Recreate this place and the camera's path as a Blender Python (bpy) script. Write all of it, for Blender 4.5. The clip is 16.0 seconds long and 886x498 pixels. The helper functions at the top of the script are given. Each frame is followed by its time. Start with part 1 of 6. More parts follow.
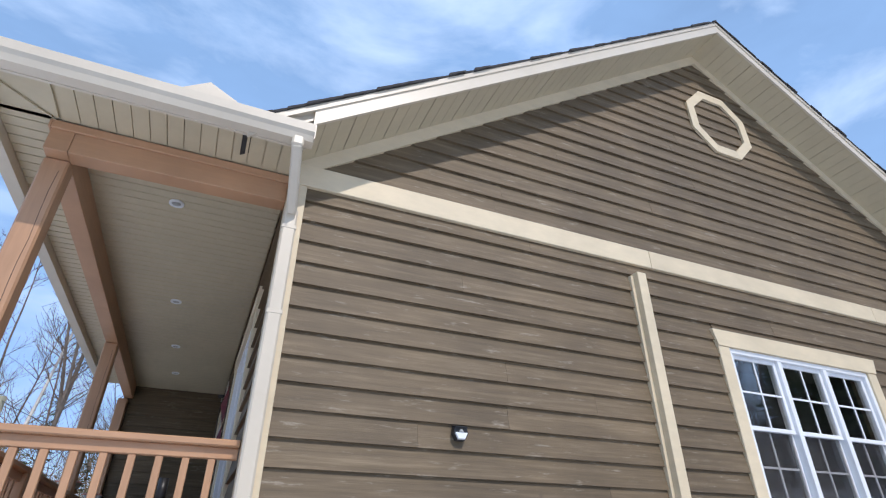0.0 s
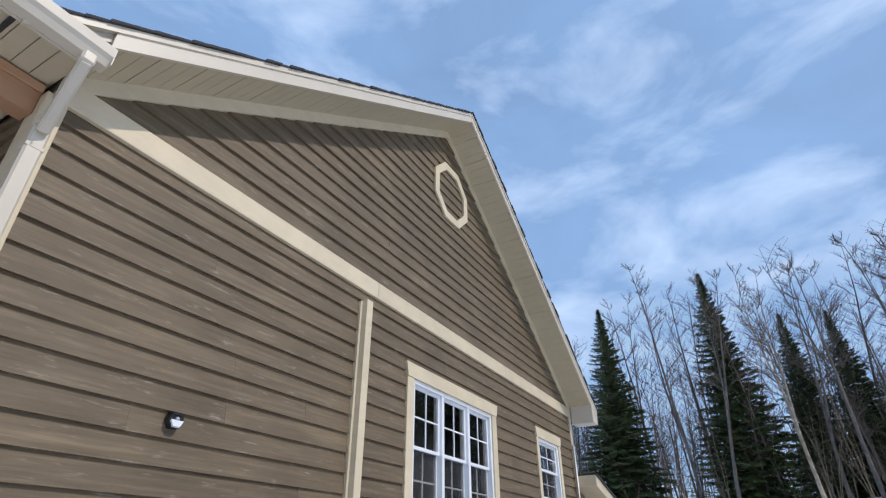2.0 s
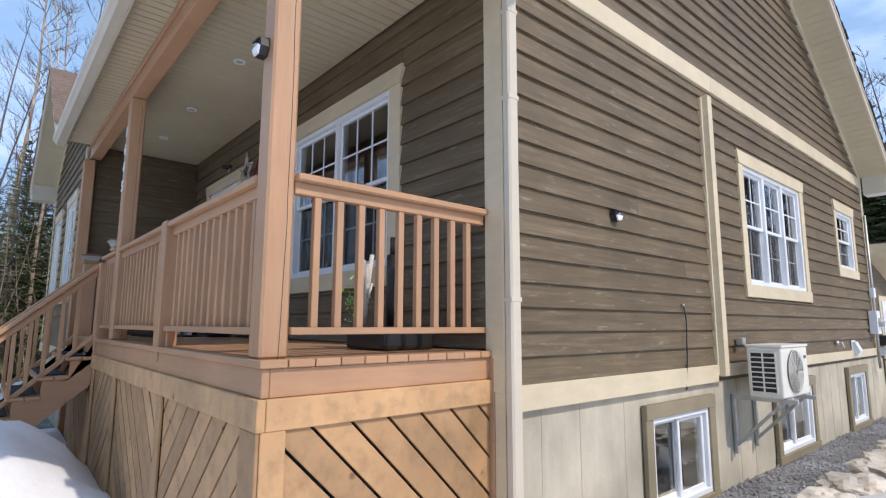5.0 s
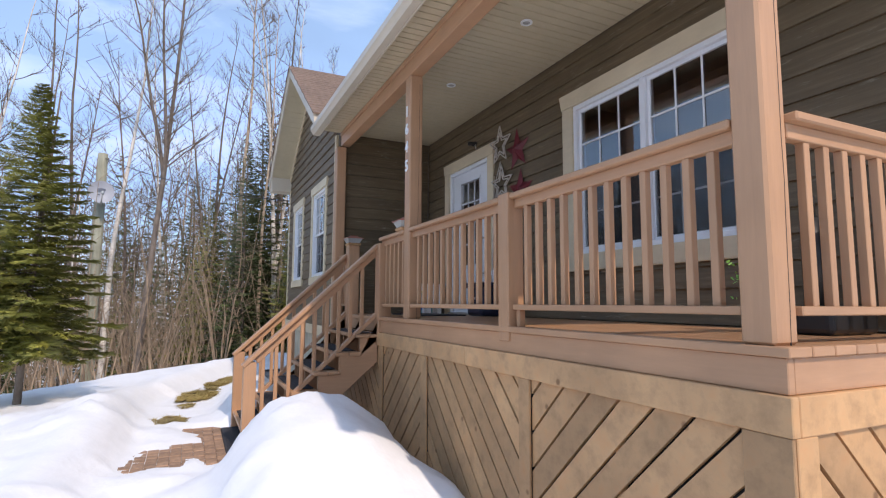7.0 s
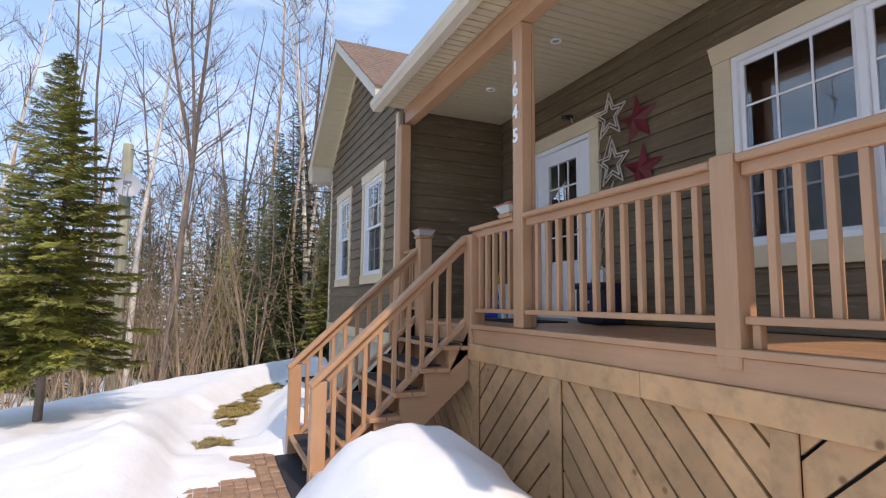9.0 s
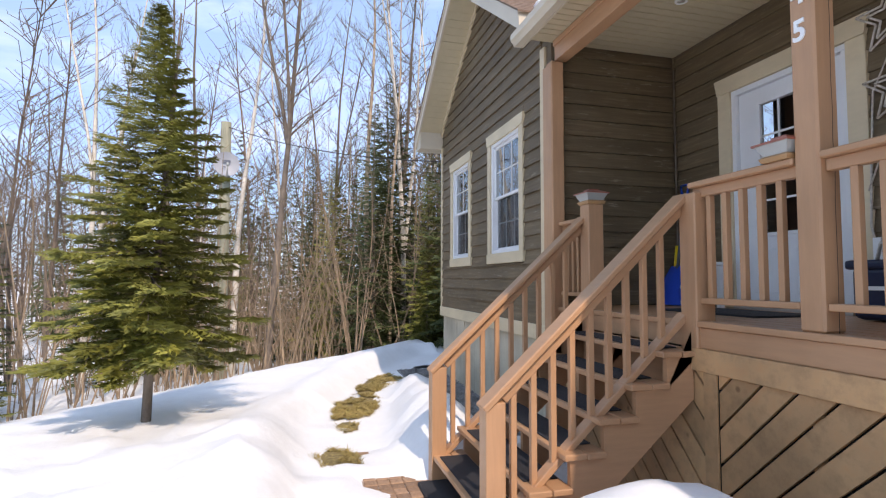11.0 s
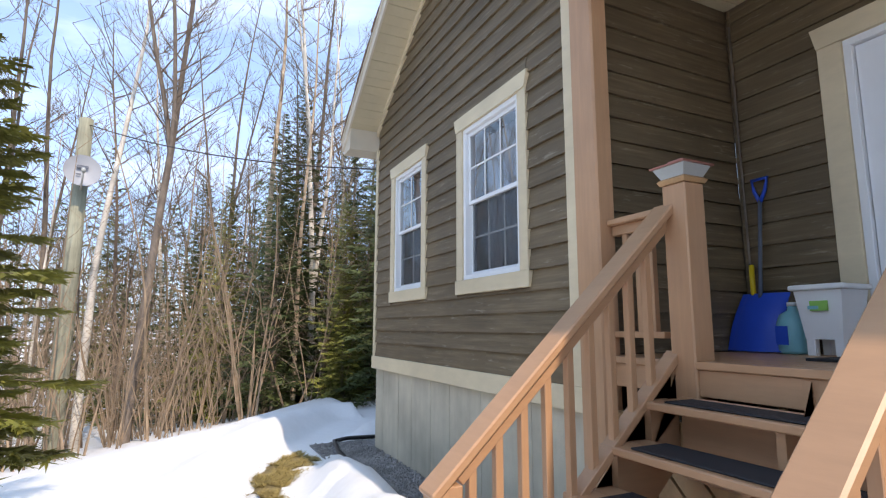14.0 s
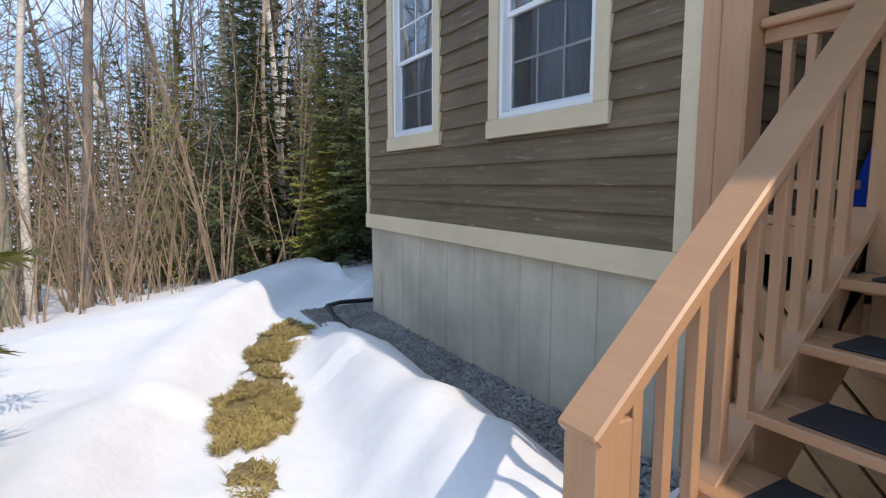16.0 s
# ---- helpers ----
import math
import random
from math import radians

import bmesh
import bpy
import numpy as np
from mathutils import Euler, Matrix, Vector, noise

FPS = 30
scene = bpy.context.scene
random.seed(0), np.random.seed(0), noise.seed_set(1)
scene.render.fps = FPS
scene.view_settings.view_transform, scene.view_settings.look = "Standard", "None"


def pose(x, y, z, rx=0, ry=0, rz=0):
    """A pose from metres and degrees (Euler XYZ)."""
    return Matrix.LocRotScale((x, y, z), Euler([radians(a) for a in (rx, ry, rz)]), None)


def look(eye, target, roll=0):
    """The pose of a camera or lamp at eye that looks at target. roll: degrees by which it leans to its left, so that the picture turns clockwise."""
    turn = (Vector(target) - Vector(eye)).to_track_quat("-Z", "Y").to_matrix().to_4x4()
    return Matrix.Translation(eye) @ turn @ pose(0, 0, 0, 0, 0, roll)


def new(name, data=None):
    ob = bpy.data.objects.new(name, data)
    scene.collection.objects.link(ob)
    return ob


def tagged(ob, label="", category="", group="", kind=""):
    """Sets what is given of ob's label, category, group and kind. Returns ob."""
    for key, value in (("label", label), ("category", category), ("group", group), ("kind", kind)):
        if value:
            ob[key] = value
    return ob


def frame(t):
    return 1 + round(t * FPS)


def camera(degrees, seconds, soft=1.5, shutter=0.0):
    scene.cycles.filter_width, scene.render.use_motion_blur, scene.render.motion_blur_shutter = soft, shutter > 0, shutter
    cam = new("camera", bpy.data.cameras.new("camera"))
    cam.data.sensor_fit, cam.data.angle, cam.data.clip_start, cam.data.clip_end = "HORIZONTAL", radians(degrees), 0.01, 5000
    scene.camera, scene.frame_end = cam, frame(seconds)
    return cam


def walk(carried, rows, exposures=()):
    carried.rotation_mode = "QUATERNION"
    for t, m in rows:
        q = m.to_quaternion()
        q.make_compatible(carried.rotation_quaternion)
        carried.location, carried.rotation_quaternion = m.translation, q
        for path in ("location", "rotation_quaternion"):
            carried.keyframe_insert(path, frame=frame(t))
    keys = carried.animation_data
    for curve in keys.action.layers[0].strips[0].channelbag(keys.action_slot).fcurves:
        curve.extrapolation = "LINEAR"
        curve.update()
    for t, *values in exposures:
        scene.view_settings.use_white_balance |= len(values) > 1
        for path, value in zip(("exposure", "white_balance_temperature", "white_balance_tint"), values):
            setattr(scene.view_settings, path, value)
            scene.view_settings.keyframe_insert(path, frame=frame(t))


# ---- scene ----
cam = camera(79.1, 16.0, soft=1.2)
PATH = [
    (0, (3.246, -0.255, 1.646), (1.651, 0.436, 2.636), 0.2),
    (0.5, (3.208, -0.392, 1.656), (1.716, 0.472, 2.67), 0.2),
    (1, (3.196, -0.568, 1.687), (1.863, 0.519, 2.708), 0.2),
    (1.5, (3.204, -0.73, 1.643), (2.135, 0.606, 2.678), -0.1),
    (2, (3.11, -0.829, 1.574), (2.253, 0.672, 2.581), -0.2),
    (2.5, (3.095, -1.0, 1.551), (2.344, 0.628, 2.438), 0.3),
    (3, (3.103, -1.298, 1.528), (2.517, 0.488, 2.212), 0.3),
    (3.5, (2.944, -1.525, 1.498), (2.418, 0.325, 2.047), 0.5),
    (4, (2.645, -1.77, 1.476), (1.885, 0.029, 1.906), 0.4),
    (4.5, (2.476, -2.088, 1.404), (1.25, -0.55, 1.763), -0.0),
    (5, (2.304, -2.472, 1.462), (0.799, -1.184, 1.741), 0.2),
    (5.2, (2.207, -2.615, 1.452), (0.635, -1.407, 1.714), 0.1),
    (7.3, (0.97, -3.49, 1.449), (-0.843, -2.671, 1.652), 0.5),
    (7.5, (0.855, -3.526, 1.467), (-0.964, -2.719, 1.672), 0.6),
    (8, (0.537, -3.623, 1.455), (-1.282, -2.819, 1.663), 0.6),
    (8.5, (0.175, -3.616, 1.496), (-1.652, -2.824, 1.694), 0.4),
    (9, (-0.22, -3.707, 1.498), (-2.046, -2.915, 1.696), 0.5),
    (9.5, (-0.607, -3.801, 1.524), (-2.44, -3.018, 1.693), 0.5),
    (9.8, (-0.875, -3.791, 1.527), (-2.732, -3.063, 1.674), 0.1),
    (10, (-0.984, -3.856, 1.552), (-2.87, -3.2, 1.681), -0.1),
    (10.2, (-1.108, -3.912, 1.562), (-3.022, -3.343, 1.666), -0.4),
    (12.3, (-2.8, -3.977, 1.519), (-4.734, -3.479, 1.637), 0.3),
    (12.5, (-2.937, -3.931, 1.511), (-4.855, -3.382, 1.656), 0.2),
    (13, (-3.297, -3.858, 1.533), (-5.163, -3.182, 1.784), 0.0),
    (13.5, (-3.652, -3.882, 1.512), (-5.467, -3.098, 1.807), 0.2),
    (14, (-4.027, -3.834, 1.468), (-5.812, -2.979, 1.757), 0.1),
    (14.5, (-4.405, -3.816, 1.435), (-6.183, -2.919, 1.614), 0.1),
    (15, (-4.721, -3.825, 1.428), (-6.492, -2.895, 1.411), 0.2),
    (15.5, (-4.983, -3.956, 1.426), (-6.727, -2.982, 1.328), -0.4),
    (16, (-5.143, -3.846, 1.432), (-6.869, -2.866, 1.191), 0.0),
]
walk(cam, [(t, look(eye, target, roll)) for t, eye, target, roll in PATH],
     exposures=[(0.0, -0.62, 6600, 15), (3.0, -0.92, 6800, 14), (5.2, -0.44, 7000, 16), (7.3, -0.36, 7500, 20), (10.2, -0.20, 7900, 20), (12.3, -0.06, 8000, 18), (13.5, 0.0, 7900, 17), (15.0, -0.06, 7700, 17), (16.0, -0.26, 7500, 16)])

# ---- light ----
SUN_AZ, SUN_EL = 7.0, 45.0          # degrees: turn from +x towards +y, height
SUN_WAY = Vector((math.cos(radians(SUN_AZ)) * math.cos(radians(SUN_EL)), math.sin(radians(SUN_AZ)) * math.cos(radians(SUN_EL)), math.sin(radians(SUN_EL))))
sun_data = bpy.data.lights.new("sun", "SUN")
sun_data.energy, sun_data.angle, sun_data.color = 3.7, radians(0.6), (1.0, 0.95, 0.87)
sun = new("sun", sun_data)
sun.matrix_world = look(SUN_WAY * 100, (0, 0, 0))

world = bpy.data.worlds.new("sky")
world.use_nodes = True
scene.world = world
wn, wl = world.node_tree.nodes, world.node_tree.links
wn.clear()
sky = wn.new("ShaderNodeTexSky")
sky.sky_type, sky.sun_disc = "NISHITA", False
sky.sun_elevation, sky.sun_rotation = radians(SUN_EL), radians(90 - SUN_AZ)
sky.air_density, sky.dust_density, sky.ozone_density = 1.0, 0.6, 2.0
coords = wn.new("ShaderNodeTexCoord")
stretch = wn.new("ShaderNodeMapping")
stretch.inputs["Scale"].default_value = (2.0, 1.3, 4.5)
stretch.inputs["Rotation"].default_value = (0.3, 0.25, 0.5)
wisps = wn.new("ShaderNodeTexNoise")
wisps.inputs["Scale"].default_value, wisps.inputs["Detail"].default_value, wisps.inputs["Roughness"].default_value = 1.3, 7, 0.55
wisps.inputs["Distortion"].default_value = 0.6
cover = wn.new("ShaderNodeValToRGB")
cover.color_ramp.elements[0].position, cover.color_ramp.elements[1].position = 0.30, 0.85
cover.color_ramp.elements[0].color, cover.color_ramp.elements[1].color = (0.42, 0.42, 0.42, 1), (0.62, 0.62, 0.62, 1)
cloud = wn.new("ShaderNodeMix")
cloud.data_type = "RGBA"
cloud.inputs["B"].default_value = (5.5, 9.9, 17.0, 1)
sky_out, world_out = wn.new("ShaderNodeBackground"), wn.new("ShaderNodeOutputWorld")
sky_out.inputs["Strength"].default_value = 0.136
wl.new(coords.outputs["Generated"], stretch.inputs["Vector"])
wl.new(stretch.outputs["Vector"], wisps.inputs["Vector"])
wl.new(wisps.outputs["Fac"], cover.inputs["Fac"])
wl.new(cover.outputs["Color"], cloud.inputs["Factor"])
wl.new(sky.outputs["Color"], cloud.inputs["A"])
veil = wn.new("ShaderNodeTexNoise")
veil.inputs["Scale"].default_value, veil.inputs["Detail"].default_value, veil.inputs["Roughness"].default_value = 2.0, 8, 0.55
veil.inputs["Distortion"].default_value = 0.3
thin = wn.new("ShaderNodeMapRange")
thin.inputs["From Min"].default_value, thin.inputs["From Max"].default_value, thin.inputs["To Max"].default_value = 0.46, 0.80, 0.75
white = wn.new("ShaderNodeMix")
white.data_type = "RGBA"
white.inputs["B"].default_value = (10.5, 13.4, 17.5, 1)
wl.new(stretch.outputs["Vector"], veil.inputs["Vector"])
wl.new(veil.outputs["Fac"], thin.inputs["Value"])
wl.new(thin.outputs["Result"], white.inputs["Factor"])
wl.new(cloud.outputs["Result"], white.inputs["A"])
wl.new(white.outputs["Result"], sky_out.inputs["Color"])
wl.new(sky_out.outputs["Background"], world_out.inputs["Surface"])


# ---- materials ----
def surface(name, colour, rough=0.7, metal=0.0, grain=(6, 6, 6), vary=0.18, stain=0.12, bump=0.15, bump_scale=None, random_tint=0.0, tint=None, spec=0.5):
    """A painted, wooden or mineral surface: fine grain, broad stains and a light relief, at real-world size."""
    m = bpy.data.materials.new(name)
    m.use_nodes = True
    n, l = m.node_tree.nodes, m.node_tree.links
    p = n["Principled BSDF"]
    p.inputs["Roughness"].default_value, p.inputs["Metallic"].default_value = rough, metal
    p.inputs["Specular IOR Level"].default_value = spec
    tc, mp = n.new("ShaderNodeTexCoord"), n.new("ShaderNodeMapping")
    mp.inputs["Scale"].default_value = grain
    l.new(tc.outputs["Object"], mp.inputs["Vector"])
    info = n.new("ShaderNodeObjectInfo")
    shift = n.new("ShaderNodeVectorMath")
    shift.operation = "MULTIPLY_ADD"
    shift.inputs[1].default_value = (37.0, 23.0, 51.0)
    l.new(info.outputs["Random"], shift.inputs[0])
    l.new(mp.outputs["Vector"], shift.inputs[2])
    fine = n.new("ShaderNodeTexNoise")
    fine.inputs["Scale"].default_value, fine.inputs["Detail"].default_value, fine.inputs["Roughness"].default_value = 1.0, 8, 0.65
    l.new(shift.outputs["Vector"], fine.inputs["Vector"])
    broad = n.new("ShaderNodeTexNoise")
    broad.inputs["Scale"].default_value, broad.inputs["Detail"].default_value = 1.7, 5
    l.new(tc.outputs["Object"], broad.inputs["Vector"])

    def level(value, amount):
        r = n.new("ShaderNodeMapRange")
        r.inputs["From Min"].default_value, r.inputs["From Max"].default_value = 0.3, 0.7
        r.inputs["To Min"].default_value, r.inputs["To Max"].default_value = 1 - amount, 1 + amount
        l.new(value, r.inputs["Value"])
        return r.outputs["Result"]

    a, b = level(fine.outputs["Fac"], vary), level(broad.outputs["Fac"], stain)
    both = n.new("ShaderNodeMath")
    both.operation = "MULTIPLY"
    l.new(a, both.inputs[0])
    l.new(b, both.inputs[1])
    last = both.outputs[0]
    if random_tint:
        r = n.new("ShaderNodeMapRange")
        r.inputs["To Min"].default_value, r.inputs["To Max"].default_value = 1 - random_tint, 1 + random_tint
        l.new(info.outputs["Random"], r.inputs["Value"])
        again = n.new("ShaderNodeMath")
        again.operation = "MULTIPLY"
        l.new(last, again.inputs[0])
        l.new(r.outputs["Result"], again.inputs[1])
        last = again.outputs[0]
    base = n.new("ShaderNodeRGB")
    base.outputs[0].default_value = (*colour, 1)
    colour_out = base.outputs[0]
    if tint:
        mixed, ramp = n.new("ShaderNodeMix"), n.new("ShaderNodeMapRange")
        mixed.data_type = "RGBA"
        ramp.inputs["From Min"].default_value, ramp.inputs["From Max"].default_value = 0.52, 0.72
        l.new(fine.outputs["Fac"], ramp.inputs["Value"])
        l.new(ramp.outputs["Result"], mixed.inputs["Factor"])
        mixed.inputs["A"].default_value, mixed.inputs["B"].default_value = (*colour, 1), (*tint, 1)
        colour_out = mixed.outputs["Result"]
    shade = n.new("ShaderNodeVectorMath")
    shade.operation = "SCALE"
    l.new(colour_out, shade.inputs[0])
    l.new(last, shade.inputs["Scale"])
    l.new(shade.outputs["Vector"], p.inputs["Base Color"])
    if bump:
        bp = n.new("ShaderNodeBump")
        bp.inputs["Strength"].default_value, bp.inputs["Distance"].default_value = bump, 0.01
        source = fine
        if bump_scale:
            source = n.new("ShaderNodeTexNoise")
            source.inputs["Scale"].default_value, source.inputs["Detail"].default_value = bump_scale, 6
            l.new(tc.outputs["Object"], source.inputs["Vector"])
        l.new(source.outputs["Fac"], bp.inputs["Height"])
        l.new(bp.outputs["Normal"], p.inputs["Normal"])
    return m


M_SIDING = surface("brown_stained_siding", (0.142, 0.100, 0.055), 0.6, grain=(1.6, 1.6, 34), vary=0.24, stain=0.14, bump=0.35, random_tint=0.09, tint=(0.168, 0.124, 0.074))
M_WALL = surface("wall_sheathing", (0.15, 0.115, 0.08), 0.8)
M_TRIM = surface("cream_painted_trim", (0.66, 0.55, 0.375), 0.5, grain=(4, 4, 12), vary=0.06, stain=0.07, bump=0.1, random_tint=0.04)
M_SOFFIT = surface("cream_vinyl_soffit", (0.54, 0.46, 0.31), 0.45, grain=(8, 8, 8), vary=0.04, stain=0.05, bump=0.03)
M_METAL_TRIM = surface("cream_metal_fascia", (0.62, 0.545, 0.43), 0.38, grain=(5, 5, 5), vary=0.03, stain=0.05, bump=0.02)
M_RAIL = surface("tan_painted_wood", (0.47, 0.262, 0.145), 0.42, grain=(3, 3, 30), vary=0.07, stain=0.10, bump=0.12, random_tint=0.06)
M_POST = surface("tan_painted_timber", (0.47, 0.262, 0.145), 0.42, grain=(30, 30, 2.5), vary=0.08, stain=0.10, bump=0.14, random_tint=0.04)
M_CEDAR = surface("bare_pine_board", (0.47, 0.275, 0.135), 0.65, grain=(9, 9, 9), vary=0.24, stain=0.22, bump=0.25, random_tint=0.20, tint=(0.40, 0.21, 0.095))
M_CONCRETE = surface("board_marked_concrete", (0.50, 0.45, 0.35), 0.85, grain=(7, 7, 1.2), vary=0.10, stain=0.22, bump=0.25, bump_scale=40)
M_SNOW = surface("old_snow", (0.82, 0.83, 0.85), 0.55, grain=(9, 9, 9), vary=0.03, stain=0.03, bump=0.35, bump_scale=22, spec=0.3)
M_DIRTY_SNOW = surface("sandy_snow", (0.66, 0.58, 0.48), 0.6, grain=(7, 7, 7), vary=0.2, stain=0.4, bump=0.5, bump_scale=16, tint=(0.38, 0.27, 0.16))
M_SHINGLE = surface("brown_shingle", (0.20, 0.135, 0.10), 0.9, grain=(14, 14, 14), vary=0.30, stain=0.12, bump=0.4, bump_scale=120)
M_SHINGLE_DARK = surface("charcoal_shingle", (0.045, 0.042, 0.042), 0.9, grain=(14, 14, 14), vary=0.25, stain=0.10, bump=0.4, bump_scale=120)
M_PVC = surface("white_pvc", (0.80, 0.82, 0.84), 0.3, grain=(5, 5, 5), vary=0.02, stain=0.03, bump=0.02)
# near-black standing for shade: inside the house, under the porch, in cracks
M_DARK = surface("shade_black", (0.035, 0.034, 0.036), 0.8)
M_CURTAIN = surface("grey_curtain", (0.46, 0.49, 0.54), 0.85, grain=(30, 30, 2), vary=0.2, stain=0.1)
M_GRAVEL = surface("grey_gravel", (0.20, 0.20, 0.205), 0.85, grain=(22, 22, 22), vary=0.55, stain=0.2, bump=0.6, bump_scale=60, tint=(0.33, 0.30, 0.27))
M_STONE = surface("crushed_stone", (0.24, 0.235, 0.235), 0.8, grain=(9, 9, 9), vary=0.45, stain=0.3, bump=0.3)
M_SOIL = surface("wet_soil", (0.13, 0.10, 0.065), 0.9, grain=(9, 9, 9), vary=0.3, stain=0.2, bump=0.4)
M_GRASS = surface("dead_lawn_grass", (0.36, 0.27, 0.10), 0.85, grain=(14, 14, 14), vary=0.35, stain=0.3, tint=(0.22, 0.20, 0.06))
M_TURF = surface("matted_turf", (0.20, 0.15, 0.065), 0.95, grain=(30, 30, 30), vary=0.5, stain=0.3, bump=0.6, bump_scale=55, tint=(0.30, 0.24, 0.09))
M_PAVER = surface("brown_paver", (0.33, 0.20, 0.125), 0.75, grain=(16, 16, 16), vary=0.25, stain=0.2, bump=0.35, bump_scale=70, random_tint=0.2)
M_BARK = surface("grey_bark", (0.17, 0.138, 0.115), 0.9, grain=(12, 12, 5), vary=0.4, stain=0.3, bump=0.5)
M_BIRCH = surface("birch_bark", (0.66, 0.62, 0.56), 0.7, grain=(5, 5, 22), vary=0.25, stain=0.35, bump=0.3, tint=(0.22, 0.18, 0.15))
M_TAN_BARK = surface("peeling_tan_bark", (0.42, 0.32, 0.23), 0.85, grain=(8, 8, 6), vary=0.35, stain=0.35, bump=0.5, tint=(0.60, 0.50, 0.40))
M_TWIG = surface("bare_twig", (0.15, 0.11, 0.085), 0.9, vary=0.3, stain=0.3, bump=0)
M_SHRUB = surface("pale_brush_stem", (0.28, 0.205, 0.14), 0.85, vary=0.3, stain=0.35, bump=0)
# sunlight is put into this paler yellow-green; the second copy stays dark
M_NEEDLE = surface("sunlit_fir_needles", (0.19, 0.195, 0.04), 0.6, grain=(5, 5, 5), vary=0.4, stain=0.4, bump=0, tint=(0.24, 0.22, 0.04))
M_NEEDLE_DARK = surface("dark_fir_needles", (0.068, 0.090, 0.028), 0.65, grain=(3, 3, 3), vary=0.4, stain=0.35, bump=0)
M_POLE = surface("weathered_pole", (0.28, 0.28, 0.21), 0.85, grain=(20, 20, 2), vary=0.25, stain=0.2, bump=0.3)
M_BLACK = surface("black_plastic", (0.018, 0.018, 0.02), 0.4, vary=0.1, bump=0.03)
M_RUBBER = surface("black_rubber_mat", (0.022, 0.022, 0.027), 0.75, grain=(60, 60, 60), vary=0.4, bump=0.5, bump_scale=150)
M_WHITE = surface("white_plastic", (0.82, 0.84, 0.85), 0.35, vary=0.02, stain=0.03, bump=0.02)
M_BLUE = surface("blue_plastic", (0.01, 0.08, 0.55), 0.35, vary=0.05, stain=0.05, bump=0.03)
M_NAVY = surface("navy_plastic", (0.012, 0.022, 0.06), 0.4, vary=0.1, bump=0.05)
M_TEAL = surface("pale_teal_plastic", (0.18, 0.48, 0.55), 0.3, vary=0.05, bump=0.02)
M_YELLOW = surface("yellow_plastic", (0.75, 0.52, 0.02), 0.4, vary=0.05, bump=0.02)
M_GREEN = surface("green_print", (0.25, 0.55, 0.12), 0.5, vary=0.05, bump=0)
M_RED = surface("dark_red_paint", (0.15, 0.012, 0.02), 0.5, grain=(10, 10, 10), vary=0.15, bump=0.1)
M_BRIGHT_RED = surface("bright_red_bow", (0.55, 0.02, 0.04), 0.6, vary=0.2)
M_TWINE = surface("pale_twine", (0.55, 0.50, 0.44), 0.9, grain=(40, 40, 40), vary=0.3, bump=0.4)
M_STEEL = surface("galvanised_steel", (0.52, 0.52, 0.50), 0.45, metal=0.7, grain=(15, 15, 15), vary=0.12, bump=0.05)
M_AC = surface("ivory_enamel", (0.74, 0.71, 0.63), 0.35, vary=0.03, stain=0.05, bump=0.02)
M_COPPER = surface("copper_cap", (0.42, 0.16, 0.12), 0.35, metal=0.5, vary=0.12, bump=0.05)
M_DISH = surface("grey_enamel", (0.36, 0.38, 0.42), 0.55, vary=0.04, stain=0.08, bump=0.02)
M_FROST = surface("frosted_lantern", (0.42, 0.44, 0.43), 0.25, vary=0.06, bump=0.03)
M_CASE_TAN = surface("tan_window_casing", (0.27, 0.22, 0.14), 0.6, grain=(4, 4, 12), vary=0.08, stain=0.1)
M_DRY = surface("dry_leaves", (0.25, 0.13, 0.06), 0.9, vary=0.4)
M_INK = surface("grey_print", (0.10, 0.12, 0.16), 0.6, vary=0.05, bump=0)

M_GLASS = bpy.data.materials.new("window_glass")
M_GLASS.use_nodes = True
gp = M_GLASS.node_tree.nodes["Principled BSDF"]
gp.inputs["Base Color"].default_value = (0.95, 0.98, 1.0, 1)
gp.inputs["Transmission Weight"].default_value, gp.inputs["Roughness"].default_value, gp.inputs["IOR"].default_value = 1.0, 0.0, 1.85

M_SCREEN = bpy.data.materials.new("insect_screen")
M_SCREEN.use_nodes = True
sn, sl = M_SCREEN.node_tree.nodes, M_SCREEN.node_tree.links
sn["Principled BSDF"].inputs["Base Color"].default_value, sn["Principled BSDF"].inputs["Roughness"].default_value = (0.03, 0.03, 0.032, 1), 0.8
weave, clear = sn.new("ShaderNodeMixShader"), sn.new("ShaderNodeBsdfTransparent")
weave.inputs["Fac"].default_value = 0.28
sl.new(clear.outputs["BSDF"], weave.inputs[1])
sl.new(sn["Principled BSDF"].outputs["BSDF"], weave.inputs[2])
sl.new(weave.outputs["Shader"], sn["Material Output"].inputs["Surface"])

# scuffs, knots and scratches on the stained boards: pale flecks of weathered wood
nt = M_SIDING.node_tree
bsdf = nt.nodes["Principled BSDF"]
plain = bsdf.inputs["Base Color"].links[0].from_socket
tc = nt.nodes.new("ShaderNodeTexCoord")
mp = nt.nodes.new("ShaderNodeMapping")
mp.inputs["Scale"].default_value = (2.2, 2.2, 16)
fleck = nt.nodes.new("ShaderNodeTexNoise")
fleck.inputs["Scale"].default_value, fleck.inputs["Detail"].default_value, fleck.inputs["Roughness"].default_value = 1.6, 6, 0.72
cut = nt.nodes.new("ShaderNodeMapRange")
cut.inputs["From Min"].default_value, cut.inputs["From Max"].default_value, cut.inputs["To Max"].default_value = 0.585, 0.69, 0.65
worn = nt.nodes.new("ShaderNodeMix")
worn.data_type = "RGBA"
worn.inputs["B"].default_value = (0.34, 0.29, 0.22, 1)
nt.links.new(tc.outputs["Object"], mp.inputs["Vector"])
nt.links.new(mp.outputs["Vector"], fleck.inputs["Vector"])
